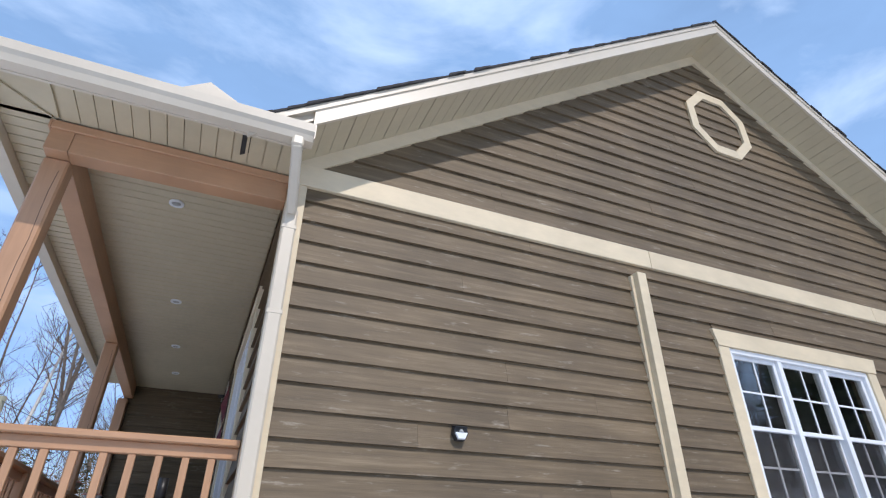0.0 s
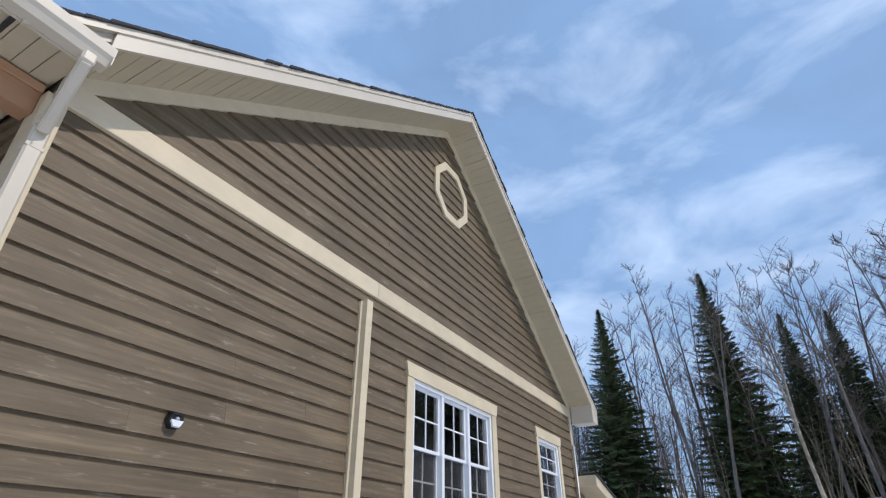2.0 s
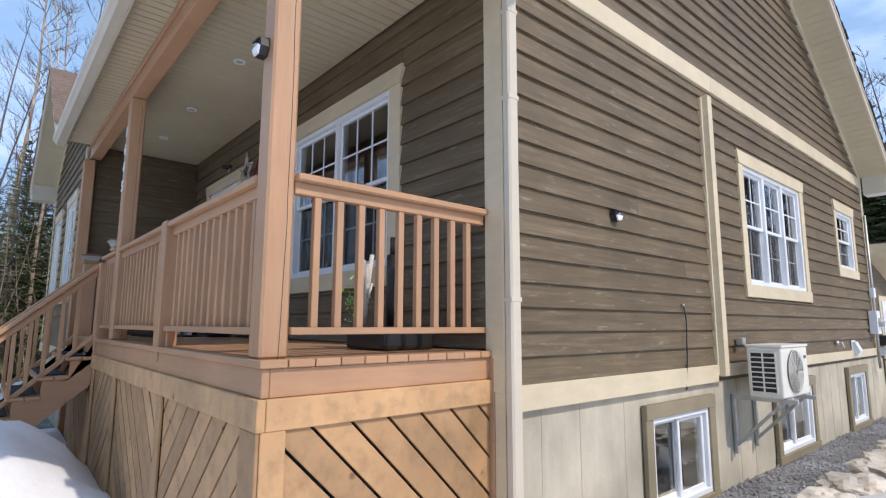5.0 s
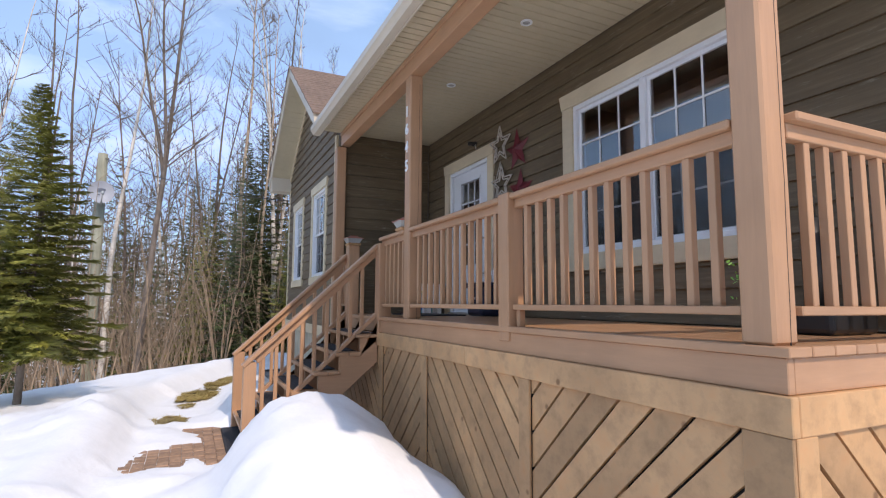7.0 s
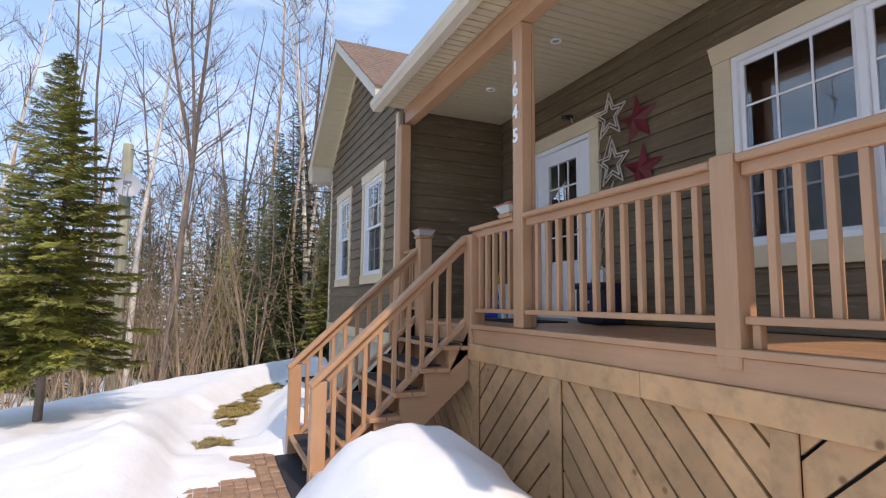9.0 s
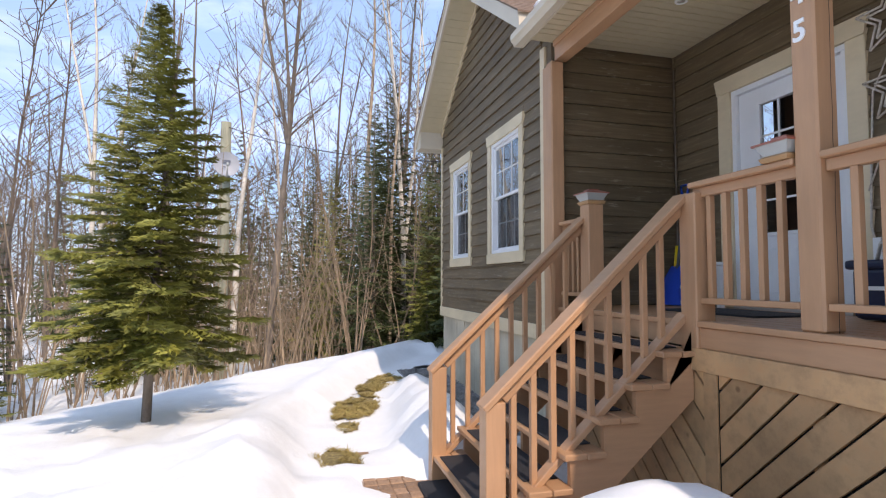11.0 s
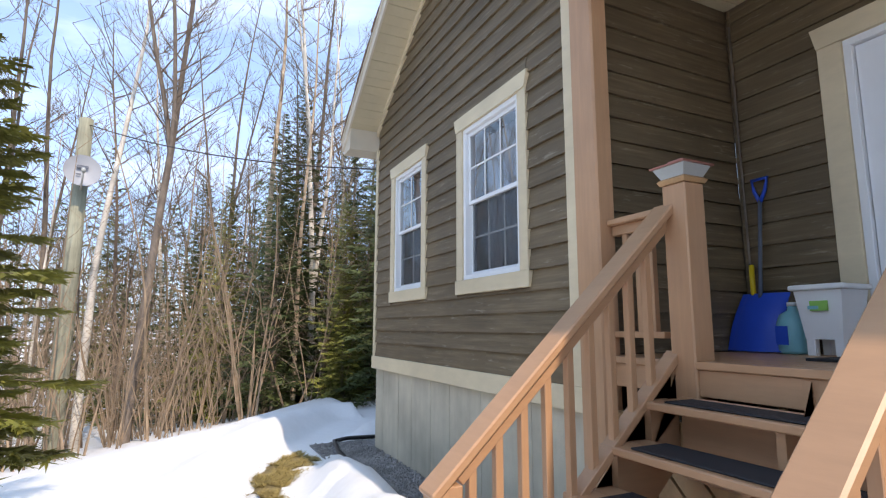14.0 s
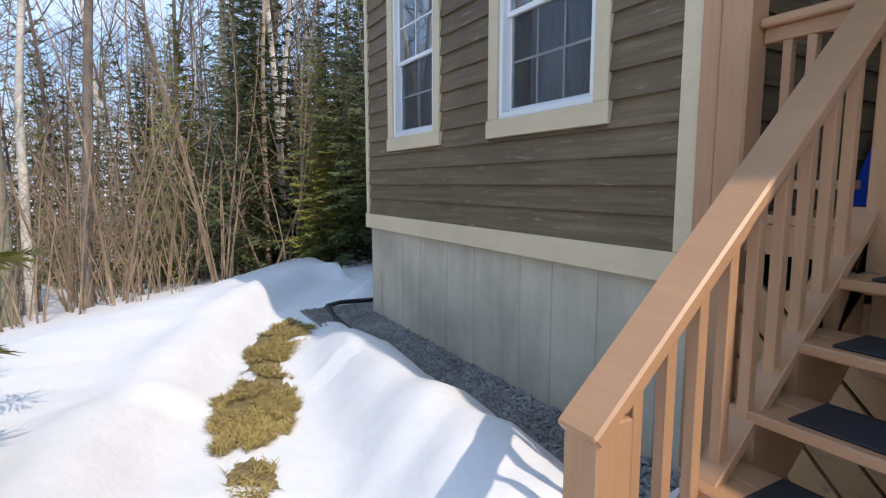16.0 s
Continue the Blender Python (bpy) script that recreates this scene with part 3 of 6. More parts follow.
def along_rake(x, y0, lo, hi):
    """The outline of a strip that follows the main slope from y0 to the ridge."""
    return [(x, y0, main_soffit(y0) + lo), (x, RIDGE_Y, RIDGE_S + lo), (x, RIDGE_Y, RIDGE_S + hi), (x, y0, main_soffit(y0) + hi)]


for low, sign in ((EAVE_F, 1), (EAVE_B, -1)):
    inner = 0.02 if sign > 0 else low
    part("roof_deck", prism(bmesh.new(), along_rake(0.0, inner, 0.03, 0.155), (-11.7, 0, 0)), M_METAL_TRIM, roof)
    part("roof_deck", prism(bmesh.new(), along_rake(RAKE - 0.02, inner, 0.03, 0.155), (0.019 - RAKE, 0, 0)), M_METAL_TRIM, roof)
    shingles("shingles", "y", RIDGE_Y, RIDGE_S + 0.165, inner - sign * 0.03, -11.6, 0.1, M_SHINGLE_DARK, roof, sign)
    shingles("shingles", "y", RIDGE_Y, RIDGE_S + 0.165, low - sign * 0.03, 0.1, RAKE + 0.035, M_SHINGLE_DARK, roof, sign)
    part("rake_fascia", prism(bmesh.new(), along_rake(RAKE - 0.02, inner, -0.01, 0.11), (0.025, 0, 0)), M_METAL_TRIM, roof)
    part("rake_fascia", prism(bmesh.new(), along_rake(RAKE - 0.045, low, 0.05, 0.12), (0.02, 0, 0)), M_METAL_TRIM, roof)
    part("drip_edge", prism(bmesh.new(), along_rake(RAKE - 0.02, low, 0.11, 0.16), (0.038, 0, 0)), M_METAL_TRIM, roof)
# boxed eave ends
bm = bmesh.new()
prism(bm, [(0.06, BACK + 0.01, 3.80), (0.06, EAVE_B, 3.80), (0.06, EAVE_B, main_soffit(EAVE_B) + 0.10), (0.06, BACK + 0.01, main_soffit(BACK) + 0.02)], (RAKE - 0.06, 0, 0))
part("eave_box", bm, M_METAL_TRIM, roof)
bm = bmesh.new()
prism(bm, [(0.26, -0.44, 4.05), (0.26, -0.84, 4.05), (0.26, -0.84, 4.10), (0.26, -0.64, 4.24), (0.26, -0.44, 4.13)], (0.17, 0, 0))
part("eave_return", bm, M_METAL_TRIM, roof)


# sloping soffits under the rakes: strips across the slope
bm = bmesh.new()
for low, sign in ((0.0, 1), (EAVE_B, -1)):
    y = low
    i = 0
    while (RIDGE_Y - y) * sign > 0.01:
        e = y + sign * 0.10
        e = RIDGE_Y if (e - RIDGE_Y) * sign > 0 else e
        g = 0.003 if i % 3 else 0.006
        prism(bm, [(0.005, y + sign * g, main_soffit(y + sign * g)), (RAKE - 0.021, y + sign * g, main_soffit(y + sign * g)), (RAKE - 0.021, e, main_soffit(e)), (0.005, e, main_soffit(e))], (0, 0, 0.012))
        y, i = e, i + 1
part("soffit", bm, M_SOFFIT, roof)

wing_roof = thing("roof_wing", (WING_X, 2, 4.0), "brown shingled gable roof of the wing with cream fascia", "roof", kind="structure")
W_RAKE = -1.92
for low, sign in ((WING_X - 2.47, 1), (WING_X + 2.42, -1)):
    top = lambda x: wing_soffit(x)
    q = lambda lo, hi: [(low, W_RAKE + 0.02, top(low) + lo), (WING_X, W_RAKE + 0.02, top(WING_X) + lo), (WING_X, W_RAKE + 0.02, top(WING_X) + hi), (low, W_RAKE + 0.02, top(low) + hi)]
    part("roof_deck", prism(bmesh.new(), q(0.03, 0.17), (0, 6.0, 0)), M_METAL_TRIM, wing_roof)
    shingles("shingles", "x", WING_X, WING_S + 0.18, low - sign * 0.03, W_RAKE - 0.03, 3.9, M_SHINGLE, wing_roof, sign)
    part("rake_fascia", prism(bmesh.new(), q(-0.01, 0.125), (0, -0.025, 0)), M_METAL_TRIM, wing_roof)
    part("drip_edge", prism(bmesh.new(), q(0.125, 0.175), (0, -0.038, 0)), M_METAL_TRIM, wing_roof)
bm = bmesh.new()
for low, sign in ((WING_X - 2.47, 1), (WING_X + 2.42, -1)):
    x, i = low, 0
    while (WING_X - x) * sign > 0.01:
        e = x + sign * 0.10
        e = WING_X if (e - WING_X) * sign > 0 else e
        g = 0.003 if i % 3 else 0.006
        prism(bm, [(x + sign * g, WING_F - 0.005, wing_soffit(x + sign * g)), (x + sign * g, W_RAKE + 0.021, wing_soffit(x + sign * g)), (e, W_RAKE + 0.021, wing_soffit(e)), (e, WING_F - 0.005, wing_soffit(e))], (0, 0, 0.012))
        x, i = e, i + 1
part("soffit", bm, M_SOFFIT, wing_roof)
bm = bmesh.new()
prism(bm, [(WING_L - 0.02, W_RAKE + 0.02, 3.925), (WING_X - 2.47, W_RAKE + 0.02, 3.925), (WING_X - 2.47, W_RAKE + 0.02, 4.1), (WING_L - 0.02, W_RAKE + 0.02, wing_soffit(WING_L))], (0, 2.0, 0))
part("eave_box", bm, M_METAL_TRIM, wing_roof)

# porch roof: a hip at the gable end, with gutters
GUT = 0.47
porch_roof = thing("roof_porch", (-3, -1, 4.0), "low hipped porch roof with cream soffit and gutters", "roof", kind="structure")
bm = bmesh.new()
run = 2.1
za = 4.055
a = [(GUT, -1.85, za), (GUT - run, -1.85 + run, za + 0.34 * run), (-6.6, -1.85 + run, za + 0.34 * run), (-6.6, -1.85, za)]
prism(bm, a, (0, 0, -0.05))
part("front_slope", bm, M_SHINGLE, porch_roof)
bm = bmesh.new()
prism(bm, [(GUT, -1.85, za), (GUT, -0.02, za), (GUT - run + 0.17, -0.02, za + 0.34 * (run - 0.17)), (GUT - run, -1.85 + run, za + 0.34 * run)], (0, 0, -0.05))
part("end_slope", bm, M_SHINGLE, porch_roof)
K = [(0.0, 0.0), (0.075, 0.0), (0.095, 0.035), (0.115, 0.055), (0.12, 0.115), (0.105, 0.125), (0.10, 0.115), (0.10, 0.06), (0.07, 0.012), (0.008, 0.01), (0.008, 0.125), (0.0, 0.125)]
bm = bmesh.new()
o = [(GUT - 0.055 + d, 0.03, 3.930 + z) for d, z in K]
prism(bm, o, (0, -1.88 - 0.09, 0))
part("gutter", bm, M_METAL_TRIM, porch_roof, "cream metal gutter")
bm = bmesh.new()
o = [(GUT + 0.065, -1.81 - d, 3.930 + z) for d, z in K]
prism(bm, o, (-7.25, 0, 0))
part("gutter", bm, M_METAL_TRIM, porch_roof, "cream metal gutter")
bm = bmesh.new()
box(bm, (GUT - 0.075, -1.83, 3.925), (GUT - 0.057, 0.0, 4.050))
box(bm, (-6.7, -1.808, 3.925), (GUT - 0.058, -1.793, 4.050))
box(bm, (GUT - 0.05, 0.03, 3.930), (GUT + 0.06, 0.036, 4.050))
part("fascia", bm, M_METAL_TRIM, porch_roof)
bm = bmesh.new()
y = -1.44
while y < -0.12:
    prism(bm, [(-0.02, y + 0.003, 4.005), (GUT - 0.06, y + 0.003, 4.005), (GUT - 0.06, y + 0.097, 4.005), (-0.02, y + 0.097, 4.005)], (0, 0, 0.012))
    y += 0.1
x = -6.6
while x < -0.1:
    prism(bm, [(x + 0.006, -1.79, 4.005), (x + 0.094, -1.79, 4.005), (x + 0.094, -1.50, 4.005), (x + 0.006, -1.50, 4.005)], (0, 0, 0.012))
    x += 0.1
for i in range(4):
    c = i * 0.09
    prism(bm, [(-0.02 + c + 0.006, -1.46 - c, 4.005), (GUT - 0.06, -1.46 - c, 4.005), (GUT - 0.06, -1.46 - c - 0.09, 4.005), (-0.02 + c + 0.09, -1.46 - c - 0.09, 4.005)], (0, 0, 0.012))
    prism(bm, [(-0.04 + c, -1.48 - c, 4.005), (-0.04 + c, -1.79, 4.005), (0.05 + c, -1.79, 4.005), (0.05 + c, -1.57 - c, 4.005)] if c < 0.23 else [(-0.04 + c, -1.76, 4.005), (-0.04 + c, -1.79, 4.005), (0.0 + c, -1.79, 4.005)], (0, 0, 0.012))
box(bm, (-6.7, -1.80, 4.020), (GUT - 0.06, -0.02, 4.040))
part("soffit", bm, M_SOFFIT, porch_roof)
bm = bmesh.new()
x = WING_R + 0.13
while x < -0.2:
    e = min(x + 0.1, -0.16)
    box(bm, (x + 0.004, -1.38, 4.000), (e - 0.004, -0.03, 4.012), 0.003)
    x += 0.1
box(bm, (WING_R + 0.11, -1.40, 4.013), (-0.15, -0.026, 4.027))
tagged(part("ceiling", bm, M_SOFFIT), "cream ribbed vinyl porch ceiling", "ceiling", kind="structure")

for i, (a, b, c) in enumerate(((-0.72, -1.0, 0), (-2.74, -0.78, 0), (-4.3, -0.78, 0), (-5.6, -0.78, 0))):
    light = thing("ceiling_light", (a, -0.78, 3.985), "small round white recessed ceiling light, unlit", "ceiling light", "porch ceiling lights")
    lathe("trim_ring", (a, -0.78, 3.985), [(0.055, 0.016), (0.055, 0.004), (0.045, 0.0), (0.036, 0.004), (0.034, 0.016)], M_WHITE, light)
    lathe("lamp", (a, -0.78, 3.991), [(0.033, 0.0), (0.02, 0.004), (0.005, 0.006)], M_STEEL, light)

# downspout at the house corner
spout = thing("downspout", (0.07, 0.02, GROUND), "cream square metal downspout from gutter to ground", "downspout")
bm = bmesh.new()
beam_between(bm, (GUT, -0.06, 4.020), (GUT, -0.06, 3.880), 0.075, 0.06, up=(1, 0, 0), bevel=0.012)
part("outlet", bm, M_METAL_TRIM, spout)
bm = bmesh.new()
beam_between(bm, (GUT, -0.06, 3.910), (0.105, 0.005, 3.62), 0.065, 0.08, bevel=0.012)
part("elbow", bm, M_METAL_TRIM, spout)
bm = bmesh.new()
box(bm, (0.04, -0.04, 0.02), (0.105, 0.05, 3.66), 0.012)
part("pipe", bm, M_METAL_TRIM, spout)
for z in (2.9, 3.5, 1.6):
    block("strap", (0.035, -0.043, z), (0.108, 0.053, z + 0.03), M_METAL_TRIM, spout)


# ---- windows and doors ----
def casing(side, win, w, material, parent, sill=0.14, head=0.15, flare=0.035):
    u0, u1, z0, z1 = win
    piece("casing_board", side, u0 - w, u0, 0.0, 0.04, z0, z1, material, parent)
    piece("casing_board", side, u1, u1 + w, 0.0, 0.04, z0, z1, material, parent)
    piece("window_sill", side, u0 - w - 0.015, u1 + w + 0.015, 0.0, 0.048, z0 - sill, z0, material, parent)
    q = [side.at(u0 - w, 0.0, z1), side.at(u1 + w, 0.0, z1), side.at(u1 + w + flare, 0.0, z1 + head), side.at(u0 - w - flare, 0.0, z1 + head)]
    part("head_board", prism(bmesh.new(), q, Vector(side.at(0, 0.048, 0)) - Vector(side.at(0, 0, 0))), material, parent)


def sash_window(name, side, win, units, cols, rows, label, w=0.13, material=None, kind="hung", curtain=False, sill=0.14, head=0.15, grilles_low=True):
    """A white PVC window: casing, outer frame, mullions, and for every unit two sashes with panes and grilles."""
    u0, u1, z0, z1 = win
    ob = thing(name, side.at((u0 + u1) / 2, 0.02, z0), label, "window", kind="structure")
    casing(side, win, w, material or M_TRIM, ob, sill, head, 0.0 if sill < 0.1 else 0.035)
    fr = 0.045
    bm = bmesh.new()
    for a, b, c, d in ((u0, u1, z1 - fr, z1), (u0, u1, z0, z0 + fr), (u0, u0 + fr, z0 + fr, z1 - fr), (u1 - fr, u1, z0 + fr, z1 - fr)):
        slab(bm, side, a, b, -0.10, 0.022, c, d, 0.004)
    wide = (u1 - u0 - 2 * fr - (units - 1) * 0.055) / units
    for i in range(1, units):
        a = u0 + fr + i * wide + (i - 1) * 0.055
        slab(bm, side, a, a + 0.055, -0.10, 0.018, z0 + fr, z1 - fr, 0.004)
    part("window_frame", bm, M_PVC, ob, "white PVC frame")
    for i in range(units):
        a = u0 + fr + i * (wide + 0.055)
        b = a + wide
        if kind == "hung":
            half = (z0 + z1) / 2
            sashes = ((a, b, half - 0.02, z1 - fr, -0.012, True), (a, b, z0 + fr, half + 0.02, -0.045, grilles_low))
        elif kind == "slider":
            half = (a + b) / 2
            sashes = ((a, half + 0.02, z0 + fr, z1 - fr, -0.045, False), (half - 0.02, b, z0 + fr, z1 - fr, -0.012, False))
        for sa, sb, sc, sd, d, grid in sashes:
            bm = bmesh.new()
            s = 0.036
            for e, f, g, h in ((sa, sb, sd - s, sd), (sa, sb, sc, sc + s), (sa, sa + s, sc + s, sd - s), (sb - s, sb, sc + s, sd - s)):
                slab(bm, side, e, f, d - 0.028, d, g, h, 0.003)
            sash = part("sash", bm, M_PVC, ob)
            pane = part("pane", slab(bmesh.new(), side, sa + s - 0.004, sb - s + 0.004, d - 0.018, d - 0.012, sc + s - 0.004, sd - s + 0.004), M_GLASS, sash, "clear glass pane")
            pane.visible_shadow = False
            if kind == "hung" and d < -0.03:
                screen = part("insect_screen", slab(bmesh.new(), side, sa + s - 0.006, sb - s + 0.006, d + 0.004, d + 0.006, sc + s - 0.006, sd - s + 0.006), M_SCREEN, sash, "fine dark insect screen")
                screen.visible_shadow = False
            if grid:
                deep = d - 0.0105
                for k in range(1, cols):
                    x = sa + s + (sb - sa - 2 * s) * k / cols
                    part("grille_bar", slab(bmesh.new(), side, x - 0.008, x + 0.008, deep, deep + 0.006, sc + s, sd - s), M_PVC, sash)
                for k in range(1, rows):
                    z = sc + s + (sd - sc - 2 * s) * k / rows
                    part("grille_bar", slab(bmesh.new(), side, sa + s, sb - s, deep - 0.001, deep + 0.005, z - 0.008, z + 0.008), M_PVC, sash)
    # near-black box behind the panes: the room's shade put into colour
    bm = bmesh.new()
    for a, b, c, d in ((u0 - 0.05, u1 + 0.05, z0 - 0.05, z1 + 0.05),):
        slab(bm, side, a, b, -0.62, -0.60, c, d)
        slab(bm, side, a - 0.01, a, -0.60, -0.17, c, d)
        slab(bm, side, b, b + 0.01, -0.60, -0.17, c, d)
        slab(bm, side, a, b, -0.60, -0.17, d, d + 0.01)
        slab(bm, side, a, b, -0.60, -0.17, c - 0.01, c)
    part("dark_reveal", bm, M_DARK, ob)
    if curtain:
        v, f = [], []
        n = 60
        for i in range(n + 1):
            u = u0 + 0.06 + (u1 - u0 - 0.12) * i / n
            d = -0.24 + 0.022 * math.sin(i * 1.1) + 0.008 * math.sin(i * 2.7)
            v += [side.at(u, d, z0 + 0.03), side.at(u, d, z1 - 0.03)]
            if i:
                f.append((2 * i - 2, 2 * i, 2 * i + 1, 2 * i - 1))
        raw_part("curtain", v, f, M_CURTAIN, ob, "grey hanging curtain", smooth=True)
    return ob


sash_window("window_1", GABLE, W_TRIPLE, 3, 2, 2, "white triple sash window with cream casing", grilles_low=True)
sash_window("window_2", GABLE, W_SMALL, 1, 2, 2, "small white sash window with cream casing", w=0.10)
sash_window("window_3", FRONT, W_FRONT, 2, 3, 2, "white double porch window with tan casing", w=0.155, sill=0.16, head=0.15)
sash_window("window_4", WING, W_NEAR, 1, 3, 2, "white sash window with curtain in cream casing", w=0.115, curtain=True, sill=0.13, head=0.135)
sash_window("window_5", WING, W_FAR, 1, 2, 2, "white sash window with curtain in cream casing", w=0.115, curtain=True, sill=0.13, head=0.135)
for i, h in enumerate(CELLAR):
    sash_window("window_%d" % (6 + i), GABLE, h, 1, 1, 1, "white sliding cellar window in tan casing", w=0.11, material=M_CASE_TAN, kind="slider", sill=0.09, head=0.11)

door = thing("door_1", (-5.32, 0, DECK), "closed white front door with glazed upper half", "door", kind="structure")
u0, u1, z0, z1 = DOOR
piece("casing_board", FRONT, u0 - 0.15, u0, 0.0, 0.04, z0, z1, M_TRIM, door)
piece("casing_board", FRONT, u1, u1 + 0.15, 0.0, 0.04, z0, z1, M_TRIM, door)
q = [FRONT.at(u0 - 0.15, 0, z1), FRONT.at(u1 + 0.15, 0, z1), FRONT.at(u1 + 0.18, 0, z1 + 0.15), FRONT.at(u0 - 0.18, 0, z1 + 0.15)]
part("head_board", prism(bmesh.new(), q, (0, -0.048, 0)), M_TRIM, door)
bm = bmesh.new()
for a, b, c, d in ((u0, u1, z1 - 0.05, z1), (u0, u0 + 0.05, z0, z1 - 0.05), (u1 - 0.05, u1, z0, z1 - 0.05)):
    slab(bm, FRONT, a, b, -0.12, 0.02, c, d, 0.004)
part("door_frame", bm, M_PVC, door)
leaf = bmesh.new()
gl = (u0 + 0.29, u1 - 0.29, 1.98, 3.14)
for a, b, c, d in ((u0 + 0.055, gl[0], z0 + 0.03, z1 - 0.055), (gl[1], u1 - 0.055, z0 + 0.03, z1 - 0.055), (gl[0], gl[1], z0 + 0.03, gl[2]), (gl[0], gl[1], gl[3], z1 - 0.055)):
    slab(leaf, FRONT, a, b, -0.06, -0.018, c, d)
leaf = part("door_leaf", leaf, M_PVC, door)
bm = bmesh.new()
for a, b, c, d in ((gl[0] - 0.03, gl[1] + 0.03, gl[3], gl[3] + 0.03), (gl[0] - 0.03, gl[1] + 0.03, gl[2] - 0.03, gl[2]), (gl[0] - 0.03, gl[0], gl[2], gl[3]), (gl[1], gl[1] + 0.03, gl[2], gl[3])):
    slab(bm, FRONT, a, b, -0.02, -0.008, c, d, 0.003)
part("glazing_bead", bm, M_PVC, leaf)
pane = part("pane", slab(bmesh.new(), FRONT, gl[0], gl[1], -0.044, -0.038, gl[2], gl[3]), M_GLASS, leaf)
pane.visible_shadow = False
for k in (1, 2):
    x = gl[0] + (gl[1] - gl[0]) * k / 3
    part("grille_bar", slab(bmesh.new(), FRONT, x - 0.009, x + 0.009, -0.036, -0.028, gl[2], gl[3]), M_PVC, leaf)
for k in (1, 2, 3):
    z = gl[2] + (gl[3] - gl[2]) * k / 4
    part("grille_bar", slab(bmesh.new(), FRONT, gl[0], gl[1], -0.037, -0.029, z - 0.009, z + 0.009), M_PVC, leaf)
for a in (u0 + 0.17, (u0 + u1) / 2 + 0.05):
    part("panel", slab(bmesh.new(), FRONT, a, a + 0.34, -0.018, -0.008, 1.45, 1.84, 0.006), M_PVC, leaf)
piece("threshold", FRONT, u0, u1, -0.12, 0.06, DECK, DECK + 0.028, M_STEEL, door)
pipe("door_handle", [FRONT.at(u1 - 0.12, 0.0, 2.30), FRONT.at(u1 - 0.12, 0.05, 2.30), FRONT.at(u1 - 0.22, 0.05, 2.30)], 0.011, M_STEEL, leaf, "steel lever handle")
# flat near-black sheet painting the indoor shade behind the door
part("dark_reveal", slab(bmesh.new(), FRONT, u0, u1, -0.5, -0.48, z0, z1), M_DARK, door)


# ---- porch ----
P_END, P_FRONT = -0.07, -1.51         # outer edges of the deck
S_L, S_R, NOSE0 = -6.10, -4.79, -1.50  # the stair's rails and the deck edge above it
RISE, GOING, STEPS = 0.194, 0.228, 6

porch = thing("floor_porch", (-3, -0.7, 1.1), "tan painted porch deck on a timber rim", "floor", kind="structure")
y = P_FRONT
i = 0
while y < -0.06:
    e = min(y + 0.138, -0.03)
    block("deck_board", (WING_R + 0.135, y + 0.003, 1.262), (P_END, e - 0.003, DECK), M_RAIL, porch, bevel=0.004)
    y += 0.138
block("fascia", (WING_R + 0.14, P_FRONT + 0.022, 1.128), (P_END - 0.022, P_FRONT + 0.06, 1.261), M_RAIL, porch)
block("fascia", (P_END - 0.06, P_FRONT + 0.062, 1.128), (P_END - 0.024, -0.035, 1.261), M_RAIL, porch)
for a, b in ((-4.70, -2.55), (-2.547, P_END - 0.0)):
    block("rim_beam", (a, P_FRONT - 0.002, 0.985), (b, P_FRONT + 0.04, 1.127), M_CEDAR, porch, "bare pine rim board")
block("rim_beam", (P_END - 0.04, P_FRONT + 0.042, 0.985), (P_END + 0.001, -0.035, 1.127), M_CEDAR, porch, "bare pine rim board")
for x in (-5.6, -4.0, -2.4, -0.8):
    block("joist", (x, P_FRONT + 0.08, 1.08), (x + 0.04, -0.05, 1.25), M_CEDAR, porch)

# skirting of diagonal boards in framed panels
skirt = thing("porch_skirting", (-2.5, P_FRONT, GROUND), "bare pine skirting of diagonal boards under the porch", "skirting")


def skirt_panel(u0, u1, z0, z1, lean, at, thick, seed):
    dice = random.Random(seed)
    pitch_u = 0.155 * math.sqrt(2)
    s = -3.0
    while s < 6.0:
        w = 0.138 * math.sqrt(2)
        lo = z0 - 1
        if lean > 0:
            strip = [(u0 + s, lo), (u0 + s + w, lo), (u0 + s + w + 4, lo + 4), (u0 + s + 4, lo + 4)]
        else:
            strip = [(u1 - s, lo), (u1 - s - w, lo), (u1 - s - w - 4, lo + 4), (u1 - s - 4, lo + 4)]
        p = clip(strip, [(-1, 0, -u0), (1, 0, u1), (0, -1, -z0), (0, 1, z1)])
        if len(p) > 2:
            off = dice.uniform(-0.002, 0.002)
            part("skirting_board", prism(bmesh.new(), [at(a, off, b) for a, b in p], thick), M_CEDAR, skirt)
        s += pitch_u


front_at = lambda u, d, z: (u, P_FRONT + 0.022 + d, z)
end_at = lambda u, d, z: (P_END - 0.022 - d, u, z)
UPR = [(-0.27, -0.075), (-1.81, -1.69), (-3.42, -3.29), (-4.60, -4.49)]
for a, b in UPR:
    block("upright", (a, P_FRONT - 0.0, -0.25), (b, P_FRONT + 0.018, 0.984), M_CEDAR, skirt)
skirt_panel(-1.69, -0.27, -0.25, 0.984, 1, front_at, (0, 0.022, 0), 1)
skirt_panel(-3.29, -1.81, -0.25, 0.984, -1, front_at, (0, 0.022, 0), 2)
skirt_panel(-4.49, -3.42, -0.25, 0.984, 1, front_at, (0, 0.022, 0), 3)
skirt_panel(-6.60, -4.60, -0.25, 0.984, -1, front_at, (0, 0.022, 0), 4)
block("upright", (P_END - 0.02, P_FRONT + 0.02, -0.25), (P_END - 0.001, P_FRONT + 0.14, 0.984), M_CEDAR, skirt)
